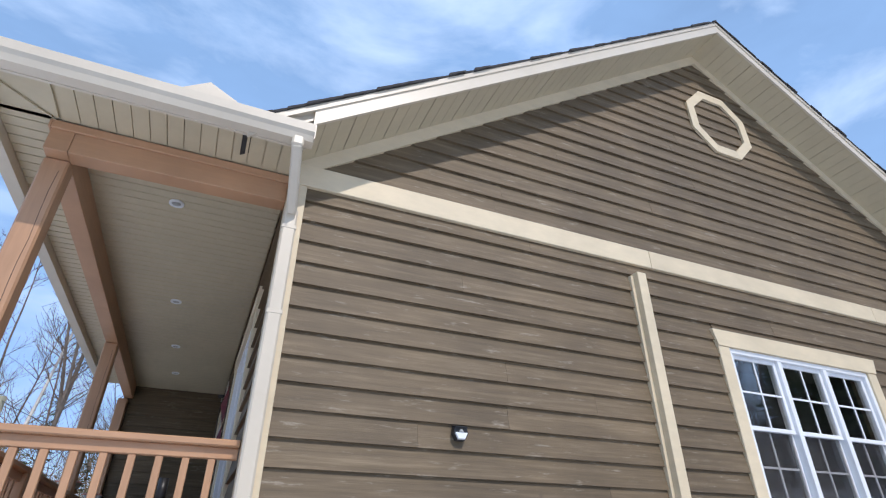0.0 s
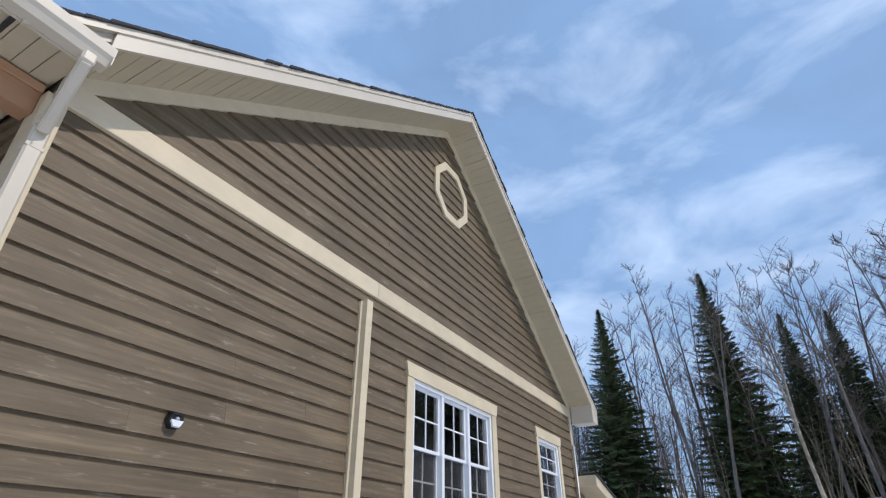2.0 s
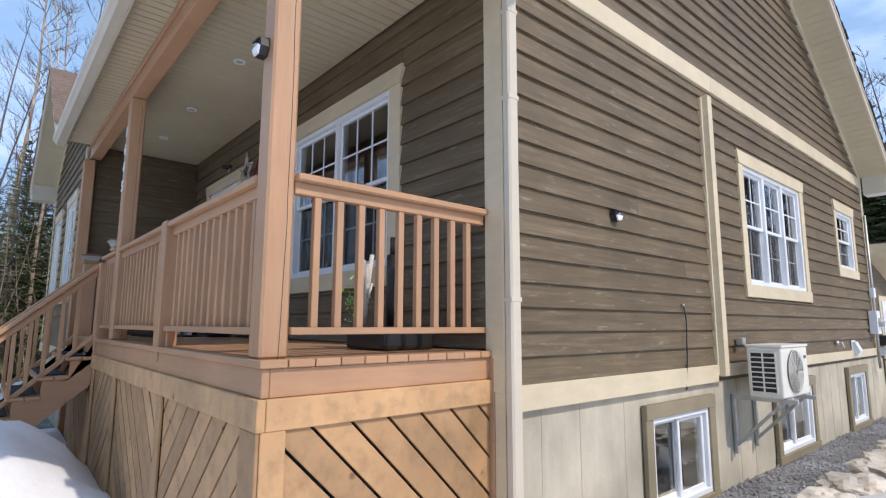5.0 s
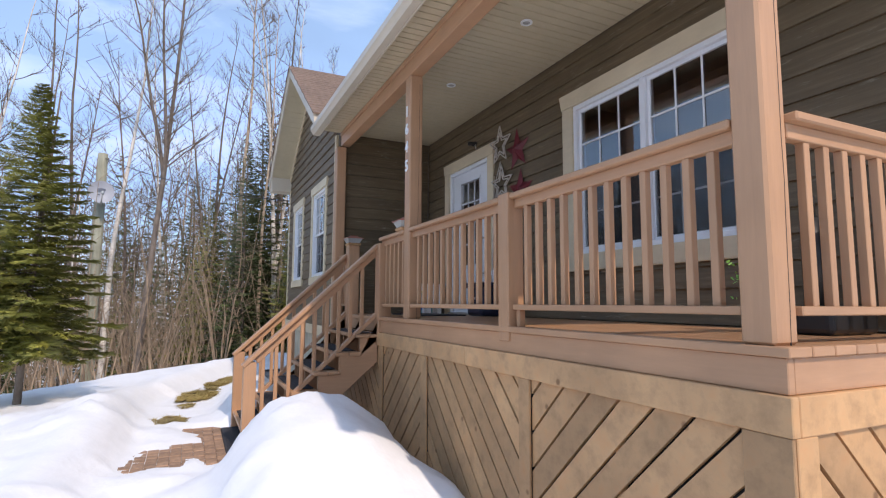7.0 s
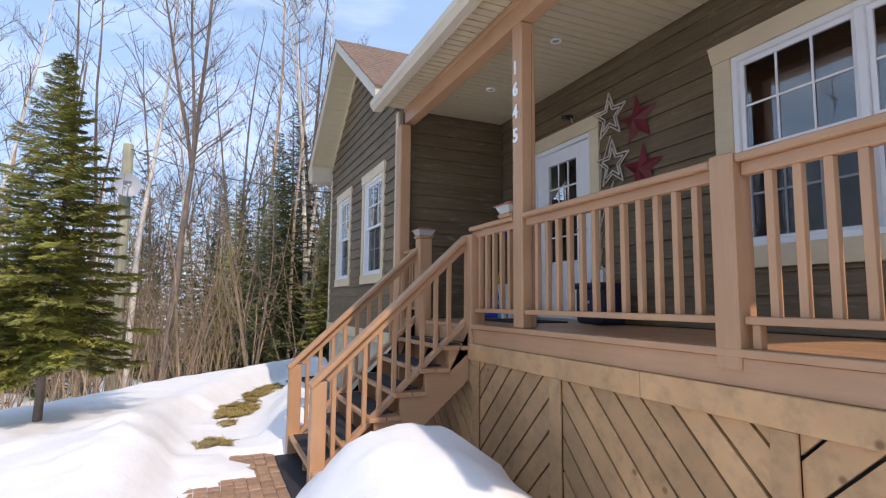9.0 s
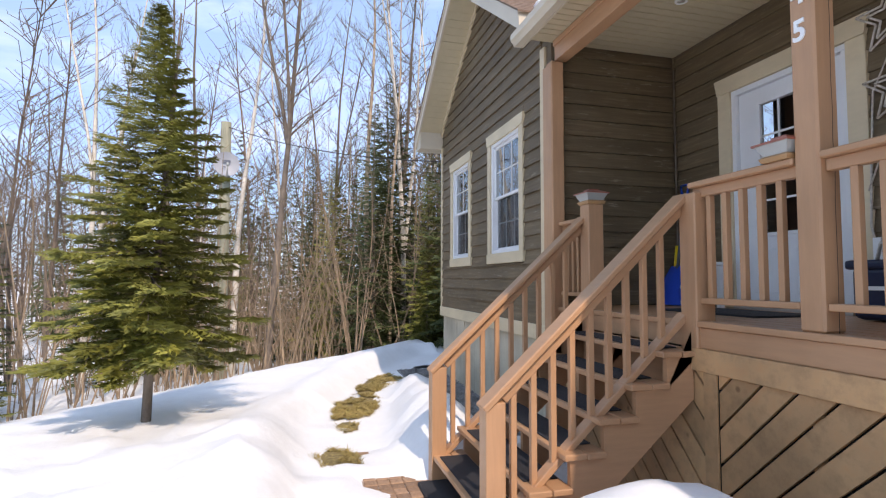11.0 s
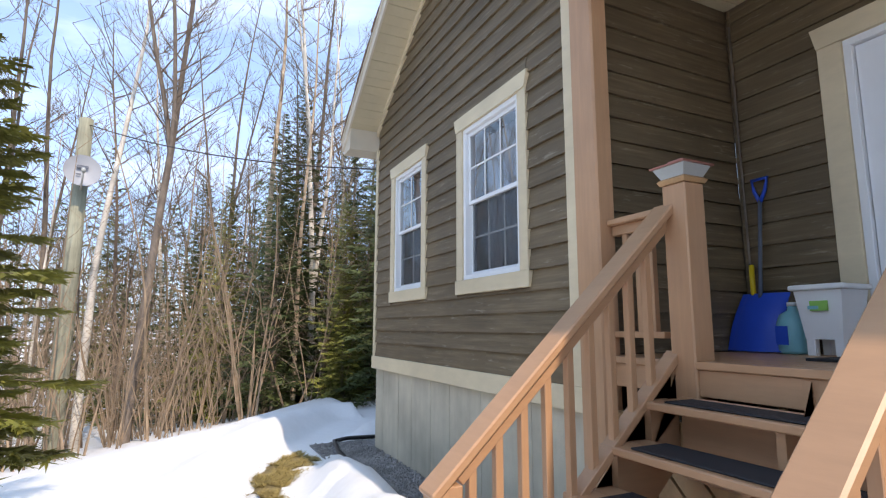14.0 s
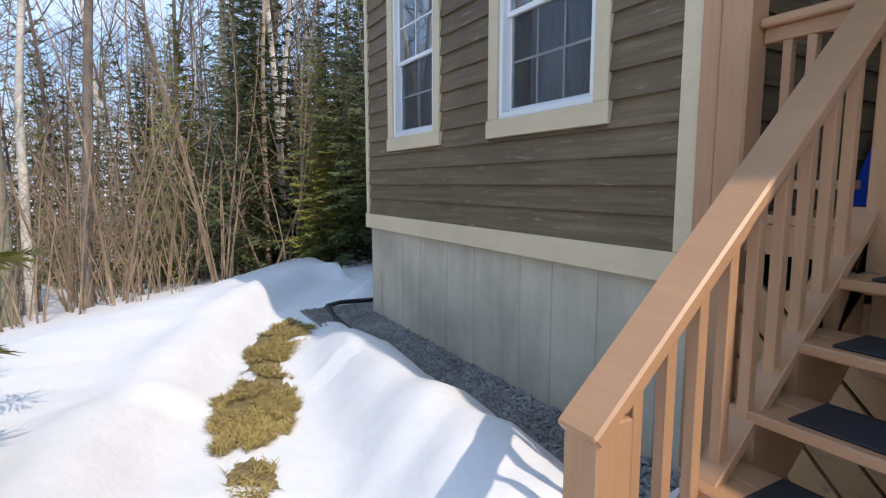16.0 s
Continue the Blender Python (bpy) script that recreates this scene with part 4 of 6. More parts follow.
skirt_panel(P_FRONT + 0.14, -0.04, -0.25, 0.984, -1, end_at, (-0.022, 0, 0), 5)
# added near-black sheets paint the under-deck shade seen through the board gaps
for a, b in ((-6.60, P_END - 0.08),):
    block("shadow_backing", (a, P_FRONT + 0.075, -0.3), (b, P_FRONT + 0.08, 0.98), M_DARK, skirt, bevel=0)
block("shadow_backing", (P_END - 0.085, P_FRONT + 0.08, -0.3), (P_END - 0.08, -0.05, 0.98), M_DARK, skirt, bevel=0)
block("edge_post", (P_END - 0.04, -0.036, -0.25), (P_END + 0.012, 0.0, 1.262), M_RAIL, skirt)
block("edge_post", (P_END + 0.014, -0.03, -0.25), (0.03, -0.002, 1.05), M_TRIM, skirt)
for x in (-1.0, -2.5, -3.9):
    block("cleat", (x, P_FRONT + 0.046, -0.2), (x + 0.06, P_FRONT + 0.072, 0.98), M_CEDAR, skirt)

# roof posts, beam
POST = 0.14
PY = P_FRONT + 0.02


def roof_post(x, label):
    ob = thing("porch_post", (x, PY + POST / 2, DECK), label, "post", "porch posts")
    part("timber", box(bmesh.new(), (x - POST / 2, PY, DECK), (x + POST / 2, PY + POST, 3.79), 0.012), M_POST, ob)
    v = bmesh.new()
    zz = DECK
    dice = random.Random(int(x * 100))
    c = 0.018
    pts = []
    while zz < 3.78:
        pts.append((x + POST / 2 + 0.0012, PY + POST * 0.5 + c, zz))
        zz += 0.16
        c = max(-0.03, min(0.035, c + dice.uniform(-0.007, 0.007)))
    for s, e in zip(pts, pts[1:]):
        w = 0.0026
        prism(v, [s, e, (e[0], e[1] + w, e[2]), (s[0], s[1] + w, s[2])], (-0.004, 0, 0))
    part("drying_crack", v, M_DARK, ob)
    return ob


post_a = roof_post(-0.200, "square tan painted porch corner post, cracked along its length")
post_b = roof_post(-3.86, "square tan painted porch post with white house number")

beam = thing("porch_beam", (-3, PY, 3.77), "tan painted timber beam round the porch roof", "beam")
block("timber", (-6.62, PY + 0.005, 3.79), (-0.04, PY + POST - 0.005, 3.998), M_RAIL, beam)
block("timber", (-0.170, PY + POST - 0.003, 3.79), (-0.040, -0.036, 3.998), M_RAIL, beam)
block("edge_strip", (-6.62, PY - 0.012, 3.94), (-0.02, PY + 0.004, 3.999), M_RAIL, beam)
block("edge_strip", (-0.039, PY + 0.005, 3.94), (-0.020, -0.036, 3.999), M_RAIL, beam)

pilaster = thing("pilaster", (-6.68, WING_F, GROUND), "tall tan painted timber pilaster at the wing corner", "pilaster")
block("timber", (WING_R + 0.003, WING_F - 0.055, 0.0), (WING_R + 0.105, WING_F - 0.002, 3.77), M_POST, pilaster, bevel=0.008)
block("timber", (WING_R + 0.108, WING_F - 0.075, 0.0), (WING_R + 0.245, WING_F + 0.065, 3.77), M_POST, pilaster, bevel=0.012)

# house number
for n, (ch, z) in enumerate((("1", 3.33), ("6", 3.145), ("4", 2.955), ("5", 2.76))):
    cv = bpy.data.curves.new("digit", "FONT")
    cv.body, cv.size, cv.extrude, cv.align_x = ch, 0.155, 0.004, "CENTER"
    cv.offset = 0.004
    tmp = bpy.data.objects.new("digit", cv)
    me = bpy.data.meshes.new_from_object(tmp)
    bpy.data.objects.remove(tmp)
    me.transform(Matrix.Translation((-3.868, PY - 0.005, z + 0.035)) @ Euler((radians(90), 0, 0)).to_matrix().to_4x4())
    me.materials.clear()
    me.materials.append(M_WHITE)
    tagged(hang(new("number_digit", me), post_b), "white number " + ch)


# railings
TOP = 2.20


def rail_run(p, q, count, label, z0=DECK, top=TOP, bottom=1.41, group="porch railings"):
    """A level railing from p to q (plan points): cap, sub rail, foot rail and its balusters."""
    ob = thing("railing", ((p[0] + q[0]) / 2, (p[1] + q[1]) / 2, z0), label, "railing", group)
    a, b = Vector((*p, 0)), Vector((*q, 0))
    up = lambda z: Vector((0, 0, z))
    part("handrail", beam_between(bmesh.new(), a + up(top - 0.019), b + up(top - 0.019), 0.135, 0.038, bevel=0.007), M_RAIL, ob)
    part("sub_rail", beam_between(bmesh.new(), a + up(top - 0.069), b + up(top - 0.069), 0.05, 0.062), M_RAIL, ob)
    part("foot_rail", beam_between(bmesh.new(), a + up(bottom + 0.018), b + up(bottom + 0.018), 0.088, 0.036), M_RAIL, ob)
    for i in range(count):
        c = a.lerp(b, (i + 1) / (count + 1))
        block("baluster", (c.x - 0.019, c.y - 0.019, bottom + 0.034), (c.x + 0.019, c.y + 0.019, top - 0.10), M_POST, ob, bevel=0.003)
    return ob


RY = PY + 0.06
rail_run((-0.272, RY), (-1.925, RY), 12, "tan painted wooden railing on the porch front")
rail_run((-2.065, RY), (-3.785, RY), 12, "tan painted wooden railing on the porch front")
rail_run((-3.935, RY), (-4.72, RY), 5, "short tan painted wooden railing beside the stair")
rail_run((-0.155, PY + POST + 0.002), (-0.155, -0.04), 9, "tan painted wooden railing on the porch end")
rail_run((-6.17, RY), (-6.55, RY), 3, "short tan painted wooden railing beside the wing", top=2.13)
rail_post = thing("railing_post", (-1.995, PY + 0.06, DECK), "square tan painted railing post on the porch front", "post", "railing posts")
block("timber", (-2.06, PY - 0.015, 1.20), (-1.93, PY + 0.115, TOP + 0.012), M_POST, rail_post, bevel=0.008)
block("block_foot", (-1.90, PY + 0.03, DECK), (-1.86, PY + 0.075, 1.41), M_RAIL, rail_post)

# ---- stair ----
stair = thing("stairs", ((S_L + S_R) / 2, -2.3, GROUND), "tan painted wooden stair with black rubber mats on its treads", "stairs")
for x in (S_L - 0.02, (S_L + S_R) / 2, S_R + 0.055):
    o = [(x, NOSE0 + 0.0, DECK - 0.05)]
    for i in range(1, STEPS + 1):
        o += [(x, NOSE0 + 0.03 - GOING * (i - 1), DECK - RISE * i - 0.04), (x, NOSE0 + 0.03 - GOING * i, DECK - RISE * i - 0.04)]
    o += [(x, NOSE0 + 0.03 - GOING * STEPS, -0.1), (x, NOSE0 - GOING * STEPS + 0.32, -0.1), (x, NOSE0 + 0.0, DECK - 0.5)]
    part("stringer", prism(bmesh.new(), o, (0.04, 0, 0)), M_RAIL, stair)
for i in range(1, STEPS + 1):
    z, y = DECK - RISE * i, NOSE0 - GOING * i
    part("tread", box(bmesh.new(), (S_L - 0.05, y - 0.02, z - 0.038), (S_R + 0.125, y + 0.128, z), 0.006), M_RAIL, stair)
    tread = part("tread", box(bmesh.new(), (S_L - 0.05, y + 0.133, z - 0.038), (S_R + 0.125, y + 0.262, z), 0.006), M_RAIL, stair)
    part("rubber_mat", box(bmesh.new(), (S_L + 0.12, y + 0.015, z + 0.001), (S_R - 0.04, y + 0.245, z + 0.010), 0.004), M_RUBBER, tread, "black rubber stair mat")
part("landing_mat", box(bmesh.new(), (S_L + 0.06, -3.02, -0.10), (S_R + 0.02, -2.62, -0.055), 0.01), M_RUBBER, stair, "black rubber mat at the foot")
block("back_board", (S_L + 0.05, -1.52, 0.72), (S_R, -1.50, 1.12), M_RAIL, stair)


def stair_rail(x, top_post, label):
    ob = thing("stair_railing", (x, -2.2, GROUND), label, "railing", "stair railings")
    n = 0.062
    foot_y, head_y = -2.84, -1.50
    slope = (2.13 - 0.87) / (head_y - foot_y)
    low, high = Vector((x, foot_y - 0.07, 0.855 - 0.06 * slope)), Vector((x, head_y + 0.02, 2.125))
    part("newel_post", box(bmesh.new(), (x - n, foot_y - n, -0.10), (x + n, foot_y + n, 0.84), 0.006), M_POST, ob)
    part("newel_post", box(bmesh.new(), (x + 0.0, head_y - 0.01, 1.02), (x + 0.15, head_y + 0.14, top_post), 0.008), M_POST, ob)
    part("handrail", beam_between(bmesh.new(), low, high, 0.142, 0.042, bevel=0.008), M_RAIL, ob)
    drop = Vector((0, 0, -0.072))
    part("sub_rail", beam_between(bmesh.new(), low + drop + Vector((0, 0.13, 0.13 * slope)), high + drop, 0.05, 0.062), M_RAIL, ob)
    deep = Vector((0, 0, -0.79))
    part("foot_rail", beam_between(bmesh.new(), low + deep + Vector((0, 0.12, 0.12 * slope)), high + deep, 0.088, 0.04), M_RAIL, ob)
    for i in range(9):
        y = foot_y + 0.13 + i * 0.131
        z = 0.87 + (y - foot_y) * slope
        part("baluster", box(bmesh.new(), (x - 0.019, y - 0.019, z - 0.81), (x + 0.019, y + 0.019, z - 0.09), 0.003), M_POST, ob)
    return ob


stair_rail(S_L, 2.235, "tan painted stair railing beside the wing wall")
stair_rail(S_R, 2.13, "tan painted stair railing ending at the porch post")


# ---- ground ----
def ease(a, b, t):
    t = max(0.0, min(1.0, (t - a) / (b - a)))
    return t * t * (3 - 2 * t)


PATH_LINE = [(-1.0, -3.9), (-4.4, -3.62), (-5.4, -3.50), (-6.9, -3.52), (-8.3, -3.37), (-9.65, -2.96), (-10.9, -2.48), (-11.8, -2.0), (-13.0, -1.2)]


def off_path(x, y):
    best = 1e9
    for (ax, ay), (bx, by) in zip(PATH_LINE, PATH_LINE[1:]):
        dx, dy = bx - ax, by - ay
        s = max(0.0, min(1.0, ((x - ax) * dx + (y - ay) * dy) / (dx * dx + dy * dy)))
        best = min(best, math.hypot(x - ax - s * dx, y - ay - s * dy))
    return best


def height(x, y):
    """The snow surface, with the cleared strips along the house and the path cut into it."""
    far = math.hypot(x, y)
    near = 1.0 if -14.5 < x < 7.0 and -7.5 < y < 14.5 else 0.0
    z = GROUND
    # the yard beside the gable climbs to the wood
    rise = 0.185 * max(0.0, y - 14.0) + 0.05 * max(0.0, x - 3) * ease(2, 9, x) * ease(9, 20, y)
    z += min(rise, 4.3 + 0.03 * max(0, y - 40)) if y > 0 else 0.0
    z += 0.9 * ease(16, 24, y) * ease(6, 16, x) * (1 - 0.3 * ease(30, 60, y))
    # ploughed banks at the edge of the yard
    bank = math.exp(-((y - 12.6 - 0.12 * x) / 1.0) ** 2) * ease(-0.5, 1.2, x) * (1 - ease(14, 20, x))
    lump = noise.fractal(Vector((x * 0.9, y * 0.9, 3.1)), 0.9, 2.1, 4)
    z += bank * (0.28 + 0.30 * lump)
    # the front yard falls away beyond its rim
    d = (x + 7.9) * -0.64 + (y + 6.2) * -0.77
    fall = max(0.0, d)
    z -= min(0.20 * fall * ease(0, 2.5, fall), 1.7) * (1 - ease(8, 16, y))
    # loose snow
    depth = 0.16 + 0.05 * noise.noise(Vector((x * 0.5, y * 0.5, 1.7))) + near * 0.025 * noise.noise(Vector((x * 2.1, y * 2.1, 4.2)))
    depth += near * 0.010 * noise.noise(Vector((x * 7, y * 7, 8.2)))
    if x < 1.0 and y < 2:
        p = off_path(x, y)
        wob = 0.10 * noise.noise(Vector((x * 1.3, y * 1.3, 9.0)))
        wide = 0.52 if x > -9 else 0.42
        depth *= ease(wide - 0.12, wide + 0.16, p + wob)
        depth += 0.10 * math.exp(-((p - wide - 0.35) / 0.22) ** 2)
        depth += 0.05 * ease(-8.2, -7.4, x) * ease(0.10, 0.26, noise.noise(Vector((x * 1.9, y * 1.9, 6.6))) + 0.5 * noise.noise(Vector((x * 5.1, y * 5.1, 2.6))))
    # cleared along the walls
    gable = ease(0.55, 0.95, x + 0.12 * noise.noise(Vector((0.3, y * 1.1, 2.0)))) if -1.0 < y < 13.5 else 1.0
    gable += (1 - gable) * ease(9.5, 13.0, y)
    wing = ease(0.46, 0.80, (WING_F - y) + 0.10 * noise.noise(Vector((x * 1.2, 0.4, 5.0)))) if WING_L - 0.55 < x < -6.6 and y > -3 else 1.0
    under = 0.0 if (-6.7 < x < -0.1 and -1.5 < y < 9.4) or (-6.25 < x < -4.6 and y > -3.25) else 1.0
    z += depth * gable * wing * under
    # the heap beside the stair, and smaller heaps along the walk
    z += 0.56 * math.exp(-((x + 3.45) / 0.98) ** 4 - ((y + 2.34) / 0.62) ** 2) * ease(-1.52, -1.78, y) * ease(-4.62, -4.0, x) * (1 - 0.22 * (x + 3.6))
    z += 0.16 * math.exp(-((x + 7.2) / 0.7) ** 2 - ((y + 2.45) / 0.35) ** 2)
    z += 0.10 * math.exp(-((x + 8.6) / 1.6) ** 2 - ((y + 2.45) / 0.35) ** 2)
    z += 0.14 * math.exp(-((x + 6.5) / 1.4) ** 2 - ((y + 4.6) / 0.6) ** 2)
    if x > 0.3 and -1 < y < 14:
        z += 0.08 * math.exp(-((x - 1.25) / 0.35) ** 2) * (1 + lump) * ease(-1, 1, y) * (1 - ease(8, 13, y))
    return z


def steps_out(core0, core1, fine, far):
    out, s, c = [], fine, core1
    grid = list(np.arange(core0, core1, fine))
    while c < far:
        out.append(c)
        s *= 1.18
        c += s
    low, s, c = [], fine, core0
    while c > -far:
        s *= 1.18
        c -= s
        low.append(c)
    return low[::-1] + grid + out


gx, gy = steps_out(-14.5, 7.0, 0.11, 2500), steps_out(-7.5, 14.5, 0.11, 2500)
gv = [(x, y, height(x, y)) for y in gy for x in gx]
w = len(gx)
gf = [(j * w + i, j * w + i + 1, (j + 1) * w + i + 1, (j + 1) * w + i) for j in range(len(gy) - 1) for i in range(w - 1)]
tagged(raw_part("ground", gv, gf, M_SNOW, smooth=True), "bright old snow over the yard and woodland floor", "snow", kind="structure")


# ---- things on and beside the gable ----
def rounded(name, a, b, r, material, parent=None, label="", segs=3):
    bm = box(bmesh.new(), a, b)
    bmesh.ops.bevel(bm, geom=list(bm.edges), offset=r, segments=segs, affect="EDGES", profile=0.5)
    return part(name, bm, material, parent, label, smooth=False)


heat_pump = thing("heat_pump", (0.36, 3.58, 0.79), "ivory heat pump unit on a wall bracket", "heat pump")
X0, X1, Y0, Y1, Z0, Z1 = 0.20, 0.50, 3.20, 3.94, 0.79, 1.26
rounded("cabinet", (X0, Y0, Z0), (X1, Y1, Z1), 0.018, M_AC, heat_pump)
rounded("lid", (X0 - 0.008, Y0 - 0.008, Z1 - 0.004), (X1 + 0.01, Y1 + 0.008, Z1 + 0.022), 0.008, M_AC, heat_pump)
coil = block("coil_recess", (X0 + 0.035, Y0 - 0.003, Z0 + 0.05), (X1 - 0.05, Y0 + 0.004, Z1 - 0.05), M_BLACK, heat_pump, "dark coil behind the grille")
for i in range(9):
    z = Z0 + 0.05 + i * (Z1 - Z0 - 0.10) / 8
    block("grille_slat", (X0 + 0.03, Y0 - 0.012, z - 0.006), (X1 - 0.045, Y0 - 0.002, z + 0.006), M_AC, coil, bevel=0.002)
for x in (X0 + 0.03, (X0 + X1) / 2 - 0.01, X1 - 0.05):
    block("grille_slat", (x - 0.006, Y0 - 0.013, Z0 + 0.05), (x + 0.008, Y0 - 0.003, Z1 - 0.05), M_AC, coil, bevel=0.002)
fc = (X1, Y0 + 0.33, (Z0 + Z1) / 2)
v, f = [], []
for j in range(28):
    w = 2 * math.pi * j / 28
    v += [(X1 + 0.002, fc[1] + 0.205 * math.cos(w), fc[2] + 0.205 * math.sin(w)), (X1 + 0.004, fc[1] + 0.205 * math.cos(w), fc[2] + 0.205 * math.sin(w))]
    f.append((2 * j, 2 * ((j + 1) % 28), 2 * ((j + 1) % 28) + 1, 2 * j + 1))
f += [tuple(range(0, 56, 2)), tuple(range(1, 56, 2))[::-1]]
fan = raw_part("fan_opening", v, f, M_BLACK, heat_pump, "dark round fan opening")
for k in range(7):
    r = 0.205 - 0.029 * k
    ring = [(X1 + 0.016 + 0.006 * (k / 7), fc[1] + r * math.cos(2 * math.pi * j / 28), fc[2] + r * math.sin(2 * math.pi * j / 28)) for j in range(29)]
    pipe("guard_ring", ring, 0.0042, M_AC, fan, sides=4)
for k in range(12):
    w = math.pi * k / 6
    pipe("guard_spoke", [(X1 + 0.016, fc[1] + 0.03 * math.cos(w), fc[2] + 0.03 * math.sin(w)), (X1 + 0.014, fc[1] + 0.205 * math.cos(w), fc[2] + 0.205 * math.sin(w))], 0.0032, M_AC, fan, sides=4)
block("maker_plate", (X1 + 0.001, Y1 - 0.12, Z1 - 0.12), (X1 + 0.004, Y1 - 0.05, Z1 - 0.09), M_INK, heat_pump, bevel=0)
block("valve_cover", (0.045, 3.38, 1.27), (0.11, 3.46, 1.34), M_STEEL, heat_pump)
for y in (3.30, 3.84):
    bm = bmesh.new()
    box(bm, (0.0, y - 0.02, 0.22), (0.03, y + 0.02, 0.79), 0.003)
    box(bm, (0.03, y - 0.02, 0.745), (0.58, y + 0.02, 0.785), 0.003)
    beam_between(bm, (0.02, y, 0.30), (0.46, y, 0.75), 0.03, 0.03)
    arm = part("bracket_arm", bm, M_STEEL, heat_pump, "galvanised wall bracket")
    for x in (0.24, 0.46):
        lathe("rubber_foot", (x, y, 0.783), [(0.026, 0), (0.022, 0.008)], M_BLACK, arm, sides=10)


def solar_lamp(place, turn, label):
    ob = thing("solar_lamp", place, label, "lamp", "solar wall lamps")
    m = pose(*place, 0, 0, turn)
    bm = bmesh.new()
    prism(bm, [m @ Vector(p) for p in ((-0.04, 0, 0.045), (0.04, 0, 0.045), (0.05, 0.0, 0.0), (0.026, 0, -0.042), (-0.026, 0, -0.042), (-0.05, 0, 0.0))], (m.to_3x3() @ Vector((0, 0.045, 0))))
    part("housing", bm, M_BLACK, ob, "black housing")
    bm = bmesh.new()
    prism(bm, [m @ Vector(p) for p in ((-0.042, 0.045, -0.002), (0.042, 0.045, -0.002), (0.024, 0.045, -0.038), (-0.024, 0.045, -0.038))], (m.to_3x3() @ Vector((0, 0.012, 0.006))))
    part("lens", bm, M_WHITE, ob, "white lens")
    c = m @ Vector((0, 0.05, 0.016))
    lathe("sensor", (c.x, c.y, c.z - 0.012), [(0.013, 0), (0.015, 0.008), (0.009, 0.018), (0.002, 0.021)], M_FROST, ob, sides=10)
    bm = bmesh.new()
    prism(bm, [m @ Vector(p) for p in ((-0.042, 0.0, 0.047), (0.042, 0.0, 0.047), (0.04, 0.058, 0.034), (-0.04, 0.058, 0.034))], (0, 0, 0.006))
    part("solar_panel", bm, M_BLACK, ob, "black solar panel")
    return ob


solar_lamp((0.024, 1.25, 2.31), -90, "small black and white solar lamp on the siding")
solar_lamp((-0.235, PY - 0.001, 2.84), 180, "small black and white solar lamp on the porch post")

cable = thing("cable", (0.05, 2.3, 0.92), "loose black cable hanging on the siding", "cable")
pts = []
for i in range(18):
    s = i / 17
    pts.append((0.045 + 0.006 * math.sin(s * 5), 2.29 + 0.022 * math.sin(s * 4.2) + 0.01 * math.sin(s * 11), 1.63 - 0.70 * s))
pipe("wire", pts + [(0.05, 2.27, 0.915), (0.045, 2.24, 0.91)], 0.0065, M_BLACK, cable, sides=6)
pipe("end_cap", [(0.03, 2.29, 1.64), (0.05, 2.29, 1.64)], 0.013, M_STEEL, cable)

vent = thing("dryer_vent", (0.04, 7.86, 1.02), "white hooded wall vent on the base board", "vent")
bm = bmesh.new()
prism(bm, [(0.03, 7.78, 1.22), (0.03, 7.78, 1.05), (0.10, 7.78, 1.02), (0.13, 7.78, 1.08), (0.07, 7.78, 1.22)], (0, 0.17, 0))
part("hood", bm, M_WHITE, vent)
block("back_plate", (0.026, 7.76, 1.03), (0.036, 7.97, 1.24), M_WHITE, vent)
tap = thing("outdoor_tap", (0.04, 6.95, 1.14), "small grey outdoor tap on the siding", "tap")
pipe("spout", [(0.02, 6.95, 1.22), (0.10, 6.95, 1.22), (0.12, 6.95, 1.15)], 0.014, M_STEEL, tap)
lathe("plate", (0.04, 6.95, 1.19), [(0.03, 0), (0.035, 0.03), (0.02, 0.06)], M_STEEL, tap, sides=10)

meter = thing("electric_meter", (0.05, 9.12, 1.35), "white electric meter box with grey conduit", "meter")
rounded("box", (0.03, 8.98, 1.33), (0.15, 9.20, 1.72), 0.01, M_WHITE, meter)
lathe("meter_glass", (0.15, 9.09, 1.45), [(0.075, 0.0), (0.08, 0.08), (0.06, 0.13), (0.02, 0.15)], M_FROST, meter, "round meter cover")
pipe("conduit", [(0.07, 9.26, 0.75), (0.07, 9.26, 3.4)], 0.022, M_STEEL, meter)
rounded("junction_box", (0.03, 9.22, 1.95), (0.10, 9.34, 2.12), 0.008, M_WHITE, meter)
pipe("cable_loop", [(0.06, 9.3, 0.98), (0.16, 9.36, 0.86), (0.17, 9.42, 0.70), (0.1, 9.45, 0.55)], 0.012, M_BLACK, meter)

# low lean-to beyond the gable
annex = thing("wall_annex", (0, 10.6, GROUND), "low brown lean-to annexe with a shed roof", "wall", kind="structure")
bm = bmesh.new()
prism(bm, [(-0.01, 9.43, 0.95), (-0.01, 9.43, 2.70), (-0.01, 11.85, 2.10), (-0.01, 11.85, 0.95)], (-2.5, 0, 0))
part("timber_wall", bm, M_SIDING, annex)
block("base_wall", (-2.5, 9.42, -0.4), (-0.03, 11.85, 0.94), M_CONCRETE, annex)
bm = bmesh.new()
prism(bm, [(0.36, 9.42, 2.72), (0.36, 12.1, 2.04), (0.36, 12.1, 2.20), (0.36, 9.42, 2.90)], (-3.0, 0, 0))
part("shed_roof", bm, M_TRIM, annex)
bm = bmesh.new()
prism(bm, [(0.39, 9.42, 2.90), (0.39, 12.14, 2.20), (0.39, 12.14, 2.225), (0.39, 9.42, 2.925)], (-3.1, 0, 0))
part("shingle_cover", bm, M_SHINGLE_DARK, annex)
block("corner_board", (-0.02, 11.74, 0.95), (0.03, 11.86, 2.06), M_TRIM, annex)
